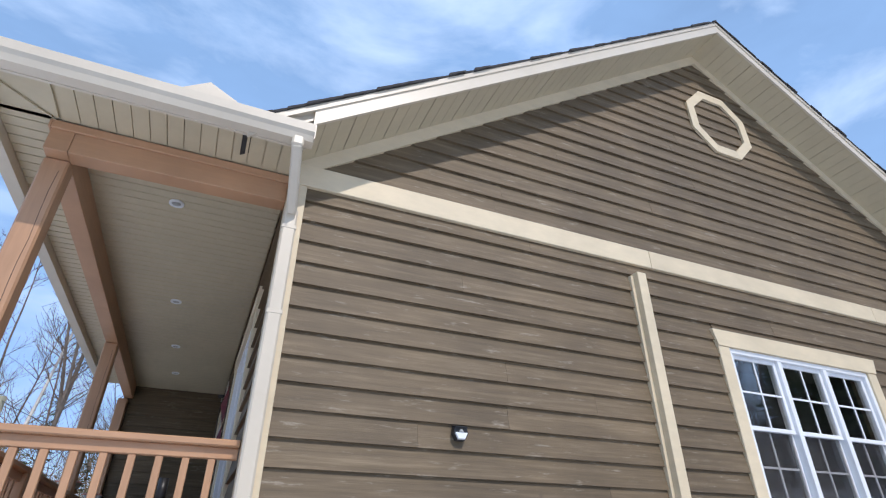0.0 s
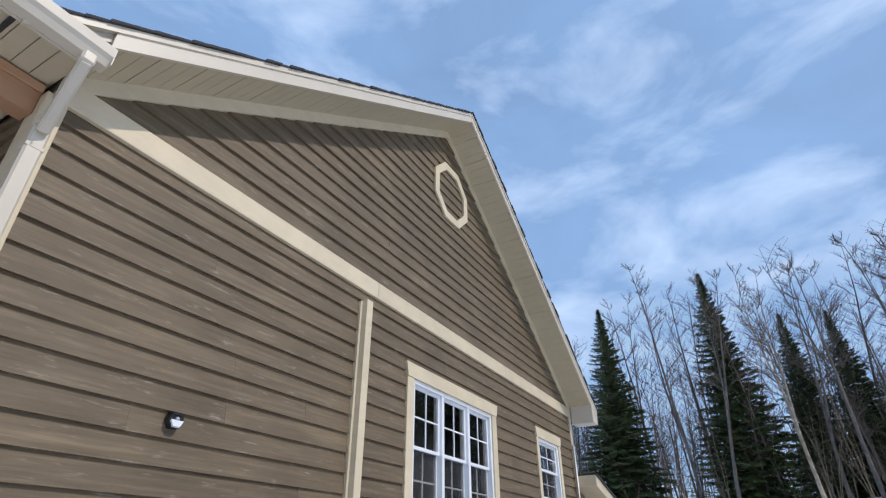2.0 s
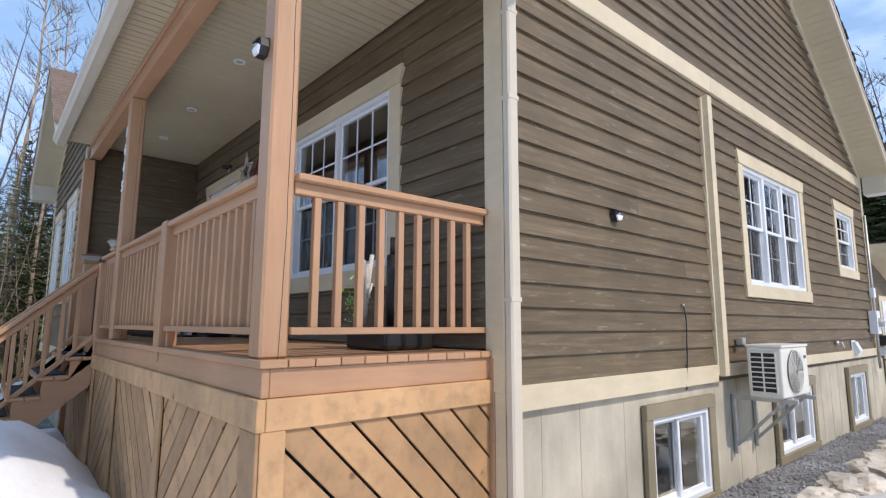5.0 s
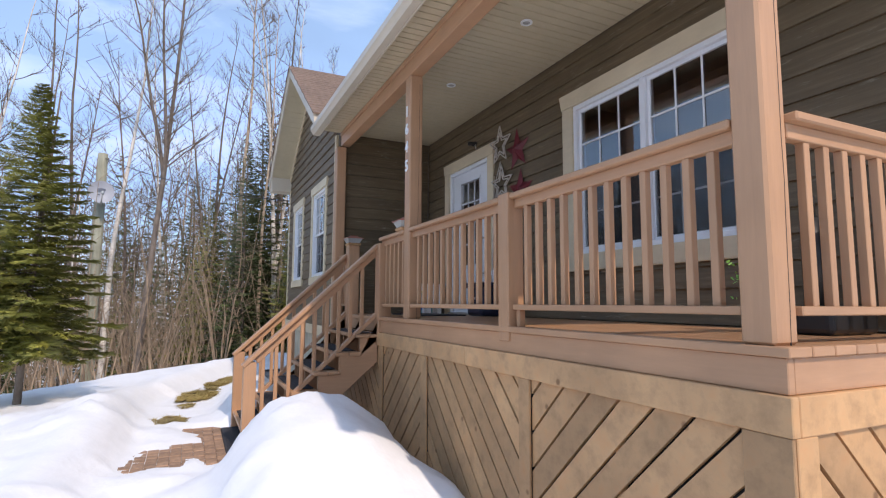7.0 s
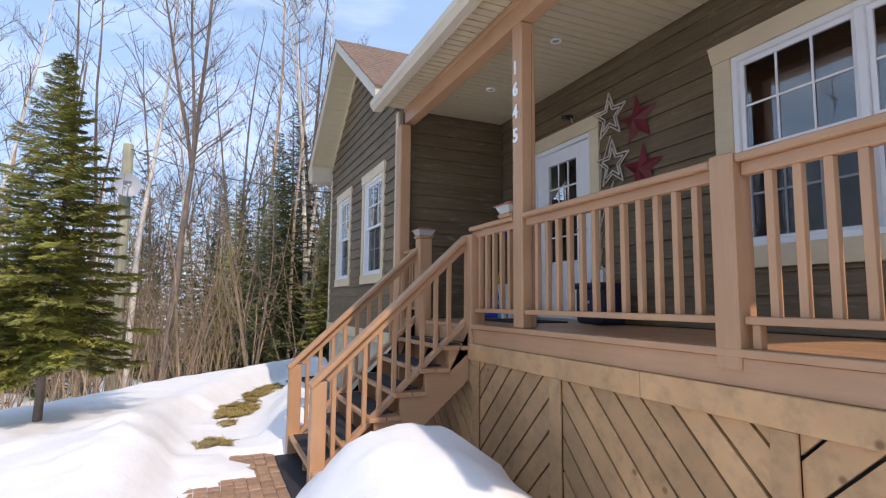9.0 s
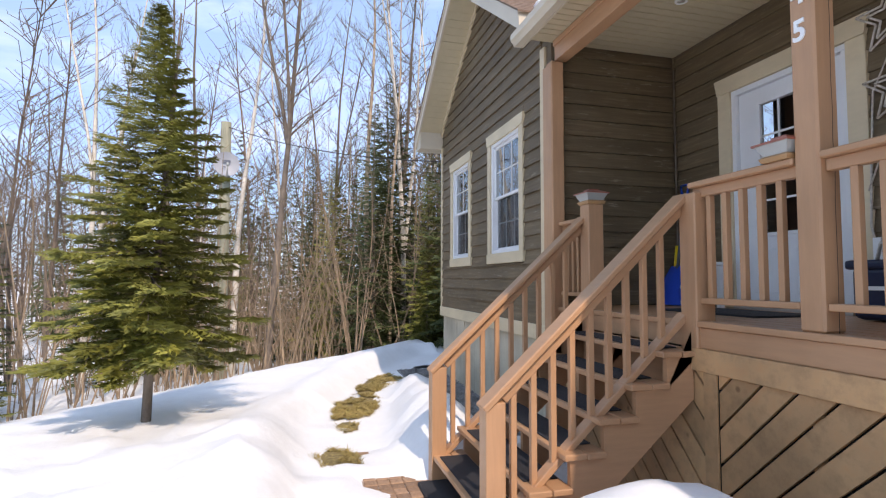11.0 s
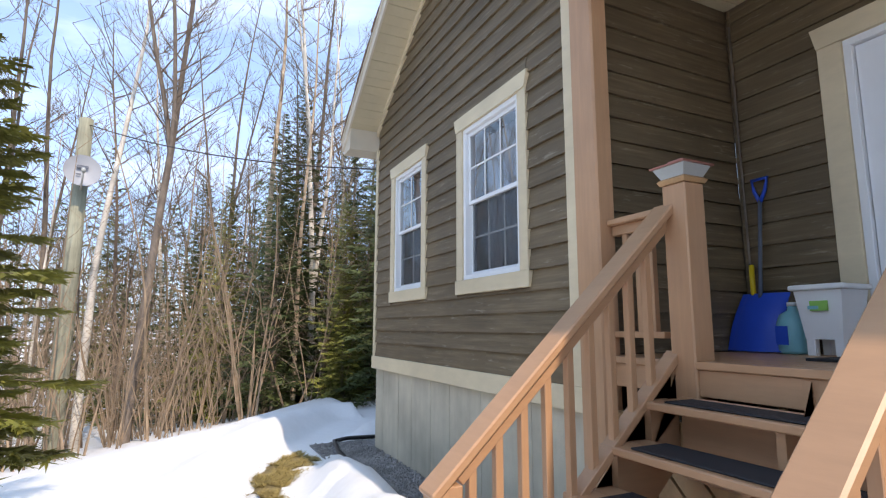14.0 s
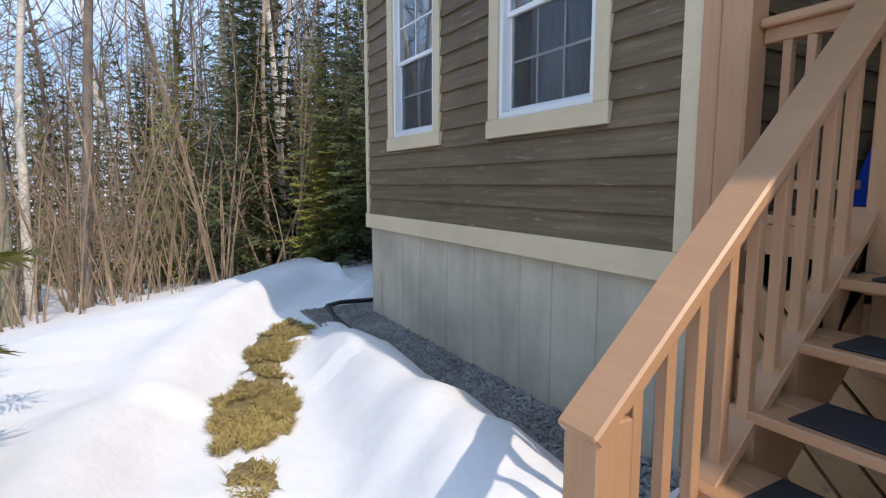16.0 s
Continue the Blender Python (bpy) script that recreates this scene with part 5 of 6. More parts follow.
pipe("downspout", [(0.30, 11.95, 2.08), (0.08, 11.82, 1.9), (0.08, 11.82, 0.1), (0.2, 11.9, -0.04)], 0.035, M_TRIM, annex)
side_door = thing("door_2", (0, 10.55, GROUND), "closed pale side door with a red bow", "door", kind="structure")
block("door_frame", (-0.008, 10.02, -0.06), (0.012, 11.16, 2.02), M_TRIM, side_door)
block("door_leaf", (0.010, 10.12, -0.02), (0.035, 11.06, 1.92), M_PVC, side_door)
bow = bmesh.new()
for s in (-1, 1):
    prism(bow, [(0.04, 10.58, 1.60), (0.05, 10.58 + s * 0.18, 1.74), (0.06, 10.58 + s * 0.20, 1.52)], (0.04, 0, 0))
    prism(bow, [(0.04, 10.58, 1.60), (0.04, 10.58 + s * 0.10, 1.34), (0.04, 10.58 + s * 0.04, 1.33)], (0.015, 0, 0))
part("bow", bow, M_BRIGHT_RED, side_door, "bright red ribbon bow")
spot = thing("flood_light", (0.05, 11.3, 2.02), "small white twin flood lamp under the shed roof", "lamp")
for y in (11.24, 11.36):
    lathe("lamp_head", (0.10, y, 1.96), [(0.03, 0), (0.045, 0.05), (0.03, 0.09)], M_WHITE, spot, sides=12)
block("base", (0.0, 11.22, 2.02), (0.06, 11.38, 2.07), M_WHITE, spot)
mailbox = thing("letter_box", (0.10, 9.72, 1.12), "dark wall-mounted letter box by the side door", "letter box")
rounded("body", (0.0, 9.60, 1.12), (0.16, 9.86, 1.30), 0.03, M_BLACK, mailbox)
rounded("white_cover", (0.0, 9.64, 0.95), (0.14, 9.80, 1.10), 0.02, M_WHITE, mailbox)
slab_stone = thing("door_slab", (0.5, 10.4, -0.1), "flat pale stone slab before the side door", "slab")
rounded("stone", (0.05, 9.2, -0.12), (0.75, 11.2, -0.045), 0.02, M_CONCRETE, slab_stone)
hose = thing("drain_hose", (0.55, 12.0, 0.0), "black corrugated drain hose lying on the snow", "hose")
pipe("tube", [(0.2, 11.9, 0.0), (0.45, 12.0, 0.07), (0.75, 12.05, 0.05), (1.0, 12.1, 0.10)], 0.05, M_BLACK, hose)

# ---- on the porch ----
def lantern(x, y, z, label):
    ob = thing("post_lantern", (x, y, z), label, "lantern", "solar post lanterns")

    def tier(name, w0, w1, h0, h1, material, lab=""):
        bm = bmesh.new()
        lo = [bm.verts.new((x + sx * w0, y + sy * w0, z + h0)) for sx, sy in ((-1, -1), (1, -1), (1, 1), (-1, 1))]
        hi = [bm.verts.new((x + sx * w1, y + sy * w1, z + h1)) for sx, sy in ((-1, -1), (1, -1), (1, 1), (-1, 1))]
        bm.faces.new(lo[::-1])
        bm.faces.new(hi)
        for i in range(4):
            bm.faces.new((lo[i], lo[(i + 1) % 4], hi[(i + 1) % 4], hi[i]))
        return part(name, bm, material, ob, lab)

    tier("base_collar", 0.080, 0.092, 0.0, 0.022, M_CEDAR, "tan wooden collar")
    tier("base_flange", 0.092, 0.078, 0.022, 0.034, M_CEDAR)
    tier("glass_body", 0.074, 0.104, 0.034, 0.094, M_FROST, "frosted grey lantern body")
    tier("cap_rim", 0.116, 0.116, 0.094, 0.104, M_COPPER, "copper-red cap")
    tier("cap", 0.112, 0.050, 0.104, 0.126, M_COPPER)
    tier("cap_top", 0.050, 0.046, 0.126, 0.136, M_COPPER)
    return ob


lantern(S_L + 0.075, -1.435, 2.235, "frosted solar lantern with copper cap on the stair newel")
lantern(-4.03, RY, TOP, "frosted solar lantern with copper cap on the handrail")


def star_outline(cx, cz, r, inner):
    return [(cx + (r if i % 2 == 0 else inner) * math.sin(math.pi * i / 5), cz + (r if i % 2 == 0 else inner) * math.cos(math.pi * i / 5)) for i in range(10)]


for cx, cz in ((-4.42, 3.40), (-4.39, 2.90)):
    ob = thing("twig_star", (cx, -0.03, cz - 0.2), "pale twine star outline hung on the dark siding", "star ornament", "twine stars")
    for r, i in ((0.25, 0.105), (0.165, 0.07)):
        o = star_outline(cx, cz, r, i)
        for a, b in zip(o, o[1:] + o[:1]):
            pipe("twig", [(a[0], -0.05, a[1]), (b[0], -0.05, b[1])], 0.0085, M_TWINE, ob, sides=6)
for cx, cz, tip in ((-4.05, 3.25, 0.06), (-4.0, 2.76, -0.05)):
    ob = thing("metal_star", (cx, -0.03, cz - 0.2), "dark red folded metal star on the siding", "star ornament", "red metal stars")
    bm = bmesh.new()
    o = [(cx + (a - cx) * math.cos(tip) - (b - cz) * math.sin(tip), cz + (a - cx) * math.sin(tip) + (b - cz) * math.cos(tip)) for a, b in star_outline(cx, cz, 0.26, 0.105)]
    front, back = bm.verts.new((cx, -0.095, cz)), bm.verts.new((cx, -0.028, cz))
    ring = [bm.verts.new((a, -0.034, b)) for a, b in o]
    for i in range(10):
        bm.faces.new((front, ring[i], ring[(i + 1) % 10]))
        bm.faces.new((back, ring[(i + 1) % 10], ring[i]))
    part("folded_sheet", bm, M_RED, ob)
cord = thing("light_cord", (-4.62, -0.04, DECK), "pale cord hanging from the stars to the deck", "cord")
pipe("cord", [(-4.42, -0.04, 3.2), (-4.56, -0.05, 2.9), (-4.60, -0.04, 2.4), (-4.61, -0.05, 1.95), (-4.55, -0.06, 1.7), (-4.42, -0.10, 1.62)], 0.008, M_TWINE, cord, sides=6)
pipe("cord", [(-4.39, -0.04, 2.72), (-4.50, -0.05, 2.5), (-4.62, -0.045, 2.2)], 0.007, M_TWINE, cord, sides=6)
block("plug", (-4.58, -0.09, 1.68), (-4.52, -0.04, 1.86), M_WHITE, cord)
sconce = thing("wall_spot", (-5.08, -0.05, 3.58), "small black wall spotlight above the door", "lamp")
lathe("mount", (-5.08, -0.035, 3.57), [(0.03, 0.0), (0.035, 0.03), (0.02, 0.06)], M_BLACK, sconce, sides=12)
pipe("lamp_head", [(-5.08, -0.05, 3.60), (-5.13, -0.12, 3.61)], 0.028, M_BLACK, sconce, sides=10)
pipe("lamp_arm", [(-5.06, -0.04, 3.58), (-5.0, -0.08, 3.55), (-4.98, -0.08, 3.5)], 0.008, M_STEEL, sconce, sides=6)
cooler = thing("storage_tub", (-4.22, -0.36, DECK), "dark navy plastic tub with a rope handle", "tub")
rounded("body", (-4.42, -0.52, DECK + 0.01), (-4.05, -0.20, DECK + 0.36), 0.05, M_NAVY, cooler)
rounded("lid", (-4.44, -0.54, DECK + 0.33), (-4.03, -0.18, DECK + 0.39), 0.02, M_NAVY, cooler)
block("label_bar", (-4.33, -0.525, DECK + 0.20), (-4.20, -0.519, DECK + 0.225), M_WHITE, cooler, bevel=0)
pipe("rope_handle", [(-4.36, -0.36, DECK + 0.38), (-4.33, -0.36, DECK + 0.50), (-4.20, -0.36, DECK + 0.53), (-4.12, -0.36, DECK + 0.46), (-4.10, -0.36, DECK + 0.38)], 0.012, M_TWINE, cooler, sides=6)
mat = thing("door_mat", (-5.2, -0.6, DECK), "dark flat door mat before the front door", "mat")
rounded("pile", (-5.75, -0.95, DECK + 0.001), (-4.75, -0.35, DECK + 0.016), 0.004, M_RUBBER, mat)

shovel = thing("snow_shovel", (-6.50, -0.2, DECK), "blue plastic snow shovel leaning on the wall", "shovel")
n = 14
v, f = [], []
for i in range(n + 1):
    s = i / n
    for j in range(9):
        u = j / 8 - 0.5
        z = DECK + 0.01 + 0.40 * s
        y = -0.34 + 0.17 * s + 0.05 * (2 * u) ** 2 - 0.03 * math.sin(s * 3.1)
        v.append((-6.47 + u * (0.40 - 0.06 * s), y - 0.008 * math.cos(j * 3.1416), z))
k = len(v)
v += [(a, b + 0.006, c) for a, b, c in v]
for i in range(n):
    for j in range(8):
        a = i * 9 + j
        f += [(a, a + 1, a + 10, a + 9), (k + a + 9, k + a + 10, k + a + 1, k + a)]
raw_part("blade", v, f, M_BLUE, shovel, "ribbed blue blade", smooth=True)
shaft = pipe("shaft", [(-6.47, -0.20, DECK + 0.30), (-6.50, -0.06, DECK + 1.10)], 0.014, M_INK, shovel)
pipe("grip", [(-6.50, -0.06, DECK + 1.08), (-6.54, -0.055, DECK + 1.17), (-6.56, -0.05, DECK + 1.26), (-6.44, -0.05, DECK + 1.26), (-6.46, -0.055, DECK + 1.17), (-6.50, -0.06, DECK + 1.08)], 0.014, M_BLUE, shaft, "blue D-shaped grip")
scraper = thing("ice_scraper", (-6.60, -0.12, DECK), "scraper with a yellow handle leaning in the corner", "scraper")
pipe("handle", [(-6.54, -0.16, DECK + 0.38), (-6.58, -0.10, DECK + 0.62)], 0.018, M_YELLOW, scraper)
pipe("shaft", [(-6.53, -0.2, DECK + 0.03), (-6.54, -0.16, DECK + 0.38)], 0.012, M_INK, scraper)
pipe("cane", [(-6.61, -0.06, DECK + 0.02), (-6.645, -0.045, 3.85)], 0.008, M_BARK, scraper)
jug = thing("jug", (-6.24, -0.22, DECK), "pale teal plastic jug with a blue label", "jug")
lathe("body", (-6.24, -0.22, DECK + 0.002), [(0.085, 0.0), (0.10, 0.02), (0.10, 0.19), (0.08, 0.25), (0.03, 0.28), (0.028, 0.31)], M_TEAL, jug, sides=14)
pipe("handle", [(-6.16, -0.24, DECK + 0.25), (-6.12, -0.25, DECK + 0.20), (-6.14, -0.25, DECK + 0.11)], 0.016, M_TEAL, jug)
block("label", (-6.30, -0.325, DECK + 0.06), (-6.22, -0.318, DECK + 0.18), M_BLUE, jug, bevel=0)
lathe("cap", (-6.24, -0.22, DECK + 0.31), [(0.03, 0), (0.03, 0.025)], M_WHITE, jug, sides=10)
bin_ = thing("storage_bin", (-5.98, -0.30, DECK), "white plastic salt bin with a lid and green label", "bin")
bm = bmesh.new()
lo = [(-6.08, -0.37), (-5.87, -0.37), (-5.87, -0.16), (-6.08, -0.16)]
prism(bm, [(a, b, DECK + 0.11) for a, b in lo], (0, 0, 0.01))
vs = [bm.verts.new((a, b, DECK + 0.10)) for a, b in lo] + [bm.verts.new((-5.975 + (a + 5.975) * 1.32, -0.265 + (b + 0.265) * 1.32, DECK + 0.40)) for a, b in lo]
for q in ((0, 1, 5, 4), (1, 2, 6, 5), (2, 3, 7, 6), (3, 0, 4, 7), (4, 5, 6, 7)):
    bm.faces.new([vs[i] for i in q])
part("body", bm, M_WHITE, bin_)
for a, b in ((-6.08, -0.37), (-5.92, -0.37), (-6.08, -0.21), (-5.92, -0.21)):
    block("leg", (a, b, DECK), (a + 0.05, b + 0.05, DECK + 0.11), M_WHITE, bin_)
rounded("lid", (-6.135, -0.43, DECK + 0.395), (-5.815, -0.11, DECK + 0.43), 0.012, M_WHITE, bin_)
block("label", (-6.02, -0.408, DECK + 0.27), (-5.92, -0.398, DECK + 0.33), M_GREEN, bin_, "green label", bevel=0)
block("label_bar", (-6.03, -0.413, DECK + 0.28), (-5.97, -0.409, DECK + 0.30), M_TEAL, bin_, bevel=0)

# at the corner of the porch
stand = thing("parasol_base", (-0.62, -0.40, DECK), "black parasol base with its tube, empty", "parasol base")
rounded("weight_box", (-0.86, -0.62, DECK + 0.002), (-0.42, -0.20, DECK + 0.15), 0.03, M_BLACK, stand)
pipe("tube", [(-0.62, -0.40, DECK + 0.14), (-0.62, -0.40, DECK + 0.62)], 0.05, M_BLACK, stand, sides=14)
pipe("tube", [(-0.62, -0.40, DECK + 0.60), (-0.62, -0.40, DECK + 0.74)], 0.028, M_BLACK, stand, sides=12)
bouquet = thing("dry_bouquet", (-0.78, -0.52, DECK), "dry driftwood and greenery bundle on the porch corner", "bouquet")
dice = random.Random(17)
for i in range(7):
    a = Vector((-0.78, -0.52, DECK + 0.16))
    b = a + Vector((dice.uniform(-0.06, 0.10), dice.uniform(-0.05, 0.05), dice.uniform(0.25, 0.46)))
    pipe("stick", [a, a.lerp(b, 0.5) + Vector((dice.uniform(-0.02, 0.02), 0, 0)), b], dice.uniform(0.006, 0.018), M_BIRCH if i < 4 else M_TWINE, bouquet, sides=6)
v, f = [], []
for i in range(160):
    c = Vector((-0.88 + dice.gauss(0, 0.05), -0.53 + dice.gauss(0, 0.03), DECK + 0.33 + dice.gauss(0, 0.06)))
    a, b = Vector((dice.gauss(0, 1), dice.gauss(0, 1), dice.gauss(0, 1))).normalized() * 0.035, Vector((dice.gauss(0, 1), dice.gauss(0, 1), dice.gauss(0, 1))).normalized() * 0.009
    k = len(v)
    v += [tuple(c - b), tuple(c + a * 0.6), tuple(c + b), tuple(c - a * 0.3)]
    f.append((k, k + 1, k + 2, k + 3))
raw_part("foliage", v, f, M_GREEN, bouquet, "small green leaves")

# ---- the pole, the dish, the wire ----
pole = thing("utility_pole", (-16.75, -5.92, -1.3), "short weathered wooden utility pole", "pole")
v, f = [], []
tube(v, f, [Vector((-16.75, -5.92, height(-16.75, -5.92) - 0.3)), Vector((-16.75, -5.92, 2.0)), Vector((-16.72, -5.90, 5.7))], [0.17, 0.155, 0.13], 12)
f.append(tuple(range(len(v) - 12, len(v))))
raw_part("shaft", [tuple(q) for q in v], f, M_POLE, pole, smooth=True)
dish = thing("satellite_dish", (-16.4, -5.85, 4.4), "grey-white satellite dish on the pole", "dish")
v, f = [], []
face = Vector((0.96, 0.20, 0.18)).normalized()
ax = face.cross(Vector((0, 0, 1))).normalized()
ay = ax.cross(face)
c = Vector((-16.42, -5.84, 4.50))
for i in range(7):
    for j in range(28):
        r = 0.32 * i / 6
        w = 2 * math.pi * j / 28
        v.append(c + ax * r * math.cos(w) + ay * r * 1.04 * math.sin(w) + face * 0.10 * (r / 0.32) ** 2)
for i in range(6):
    for j in range(28):
        f.append((i * 28 + j, i * 28 + (j + 1) % 28, (i + 1) * 28 + (j + 1) % 28, (i + 1) * 28 + j))
raw_part("reflector", [tuple(q) for q in v], f, M_DISH, dish, smooth=True)
for k, (s, h) in enumerate(((0.20, 0.06), (0.08, 0.03))):
    bm = bmesh.new()
    o = c + face * 0.06 + ay * (0.06 - 0.15 * k) - ax * (s / 2 - 0.06 * k)
    prism(bm, [o, o + ax * s, o + ax * s + ay * h, o + ay * h], face * 0.01)
    part("mark_bar", bm, M_INK, dish)
feed = pipe("feed_arm", [c - ay * 0.40 + face * 0.06, c + face * 0.45 - ay * 0.15], 0.018, M_STEEL, dish)
pipe("feed_horn", [c + face * 0.45 - ay * 0.17, c + face * 0.38 - ay * 0.10], 0.04, M_FROST, feed)
pipe("mount", [c - face * 0.02, c - face * 0.30 - ay * 0.1], 0.03, M_STEEL, dish)
wire = thing("overhead_wire", (-14, -3.8, 4.8), "thin dark service wire from the pole to the house", "wire")
pts = []
for i in range(17):
    s = i / 16
    a, b = Vector((-16.72, -5.9, 5.6)), Vector((-11.06, -1.15, 3.72))
    p = a.lerp(b, s)
    pts.append((p.x, p.y, p.z - 0.9 * s * (1 - s)))
pipe("strand", pts, 0.011, M_BLACK, wire, sides=5)

# ---- ground cover ----
gravel = thing("gravel_bed", (0.3, 5, GROUND), "strip of grey crushed stone along the foundation", "gravel", kind="structure")


def stone_strip(u0, u1, place, wide, count, seed):
    """A bed of stones with loose ones on top."""
    dice = random.Random(seed)
    v, f = [], []
    for i in range(count):
        u, d = dice.uniform(u0, u1), dice.uniform(0.0, wide) ** 1.0
        x, y = place(u, d)
        r = dice.uniform(0.011, 0.026)
        z = -0.075 + dice.uniform(-0.004, 0.012)
        k = len(v)
        w = dice.uniform(0, 6.28)
        for a, b, h in ((1, 0, 0), (0.1, 0.9, 0.15), (-0.95, 0.1, -0.05), (-0.1, -0.85, 0.1)):
            v.append((x + r * (a * math.cos(w) - b * math.sin(w)), y + r * (a * math.sin(w) + b * math.cos(w)), z + r * h))
        v.append((x + r * dice.uniform(-0.3, 0.3), y + r * dice.uniform(-0.3, 0.3), z + r * 0.75))
        f += [(k, k + 1, k + 4), (k + 1, k + 2, k + 4), (k + 2, k + 3, k + 4), (k + 3, k, k + 4)]
    return tagged(raw_part("stones", v, f, M_STONE, gravel), "loose crushed stone", kind="stuff")


block("bed", (0.0, -0.05, -0.3), (0.98, 11.2, -0.078), M_GRAVEL, gravel, bevel=0)
block("bed", (WING_L - 0.45, WING_F - 0.74, -0.3), (-6.3, WING_F, -0.078), M_GRAVEL, gravel, bevel=0)
block("bed", (WING_L - 0.45, WING_F + 0.003, -0.3), (WING_L, 1.0, -0.078), M_GRAVEL, gravel, bevel=0)
stone_strip(0.0, 9.3, lambda u, d: (0.01 + d, u), 0.95, 5200, 1)
stone_strip(WING_L - 0.4, -6.4, lambda u, d: (u, WING_F - 0.01 - d), 0.70, 5200, 2)
edging = thing("bed_edging", (WING_L - 0.4, WING_F - 0.3, -0.1), "black plastic edging round the stone bed", "edging")
pipe("strip", [(WING_L - 0.45, WING_F + 0.3, -0.05), (WING_L - 0.52, WING_F - 0.2, -0.05), (WING_L - 0.40, WING_F - 0.42, -0.05), (WING_L + 0.2, WING_F - 0.52, -0.055), (WING_L + 1.2, WING_F - 0.56, -0.06)], 0.028, M_BLACK, edging)

paving = thing("pavement", (-5.6, -3.5, -0.12), "brown interlocking paver walk, patchy with snow", "pavement", kind="structure")
paver = box(bmesh.new(), (-0.105, -0.052, -0.03), (0.105, 0.052, 0.0), 0.006)
pm = bpy.data.meshes.new("paver")
bmesh.ops.recalc_face_normals(paver, faces=paver.faces)
paver.to_mesh(pm)
paver.free()
pm.materials.append(M_PAVER)
dice = random.Random(23)
made = 0
for i in range(26):
    for j in range(20):
        x, y = -7.05 + i * 0.108 * 1.0, -4.55 + j * 0.213 / 2
        p = off_path(x, y)
        flip = (i + j) % 2
        if p < 0.62 and -7.0 < x < -4.3 and made < 260:
            ob = hang(new("paver", pm), paving)
            ob.matrix_basis = pose(x, y, -0.088 + dice.uniform(-0.004, 0.004), dice.uniform(-0.8, 0.8), dice.uniform(-0.8, 0.8), 90 + dice.uniform(-1, 1)) @ Matrix.Diagonal((0.50, 1.0, 1, 1))
            made += 1
block("bed", (-7.4, -4.9, -0.3), (-4.0, -2.7, -0.112), M_SOIL, paving, bevel=0)


def grass_patch(cx, cy, rx, ry, turn, seed, blades):
    dice = random.Random(seed)
    v, f = [], []
    c, s = math.cos(turn), math.sin(turn)
    n = 110
    v.append((cx, cy, -0.078))
    for j in range(n):
        w = 2 * math.pi * j / n
        k = 1 + 0.30 * noise.noise(Vector((3 * math.cos(w), 3 * math.sin(w), seed))) + 0.14 * noise.noise(Vector((11 * math.cos(w), 11 * math.sin(w), seed))) + 0.08 * noise.noise(Vector((27 * math.cos(w), 27 * math.sin(w), seed)))
        k *= 0.96
        a, b = rx * k * math.cos(w), ry * k * math.sin(w)
        v.append((cx + c * a - s * b, cy + s * a + c * b, -0.085))
    for j in range(n):
        f.append((0, 1 + j, 1 + (j + 1) % n))
    for i in range(blades):
        w, q = dice.uniform(0, 6.28), math.sqrt(dice.random())
        k = 1 + 0.30 * noise.noise(Vector((3 * math.cos(w), 3 * math.sin(w), seed))) + 0.14 * noise.noise(Vector((11 * math.cos(w), 11 * math.sin(w), seed))) + 0.08 * noise.noise(Vector((27 * math.cos(w), 27 * math.sin(w), seed)))
        a, b = rx * k * q * 1.04 * math.cos(w), ry * k * q * 1.04 * math.sin(w)
        x, y = cx + c * a - s * b, cy + s * a + c * b
        if noise.noise(Vector((x * 5, y * 5, 2.2))) > 0.18:
            continue
        z = -0.082 + 0.012 * (1 - q)
        w2, ln = dice.uniform(0, 6.28), dice.uniform(0.025, 0.07)
        d = Vector((math.cos(w2), math.sin(w2), dice.uniform(0.08, 0.6))) * ln
        o = Vector((-math.sin(w2), math.cos(w2), 0)) * 0.0045
        k = len(v)
        p = Vector((x, y, z))
        v += [tuple(p - o), tuple(p + o), tuple(p + d)]
        f.append((k, k + 1, k + 2))
    ob = raw_part("grass_patch", v, f, M_GRASS)
    ob.data.materials.append(M_TURF)
    for q in ob.data.polygons[:n]:
        q.material_index = 1
    return tagged(ob, "patch of flattened yellow grass melted out of the snow", "grass", kind="stuff")


for i, (x, y, a, b, w, n) in enumerate(((-10.28, -2.72, 0.82, 0.27, -0.37, 15000), (-8.85, -3.21, 0.62, 0.26, -0.28, 13000), (-7.9, -3.42, 0.22, 0.13, -0.1, 500), (-6.85, -3.60, 0.30, 0.20, 0.2, 1500))):
    grass_patch(x, y, a, b, w, 40 + i, n)


def snow_lump(x, y, rx, ry, h, seed, material, label, name="snow_lump"):
    """A hard, cut lump of ploughed snow: a dented dome."""
    bm = bmesh.new()
    bmesh.ops.create_icosphere(bm, subdivisions=4, radius=1.0)
    for q in bm.verts:
        p = q.co.copy()
        k = 1 + 0.28 * noise.fractal(p * 1.6 + Vector((seed, 0, 0)), 0.8, 2.0, 5) + 0.10 * noise.cell(p * 3.0 + Vector((seed, 1, 0)))
        q.co = Vector((p.x * rx * k, p.y * ry * k, p.z * h * k))
    z = height(x, y)
    bmesh.ops.translate(bm, verts=bm.verts, vec=(x, y, z))
    return tagged(part(name, bm, material), label, "snow", "ploughed snow lumps")


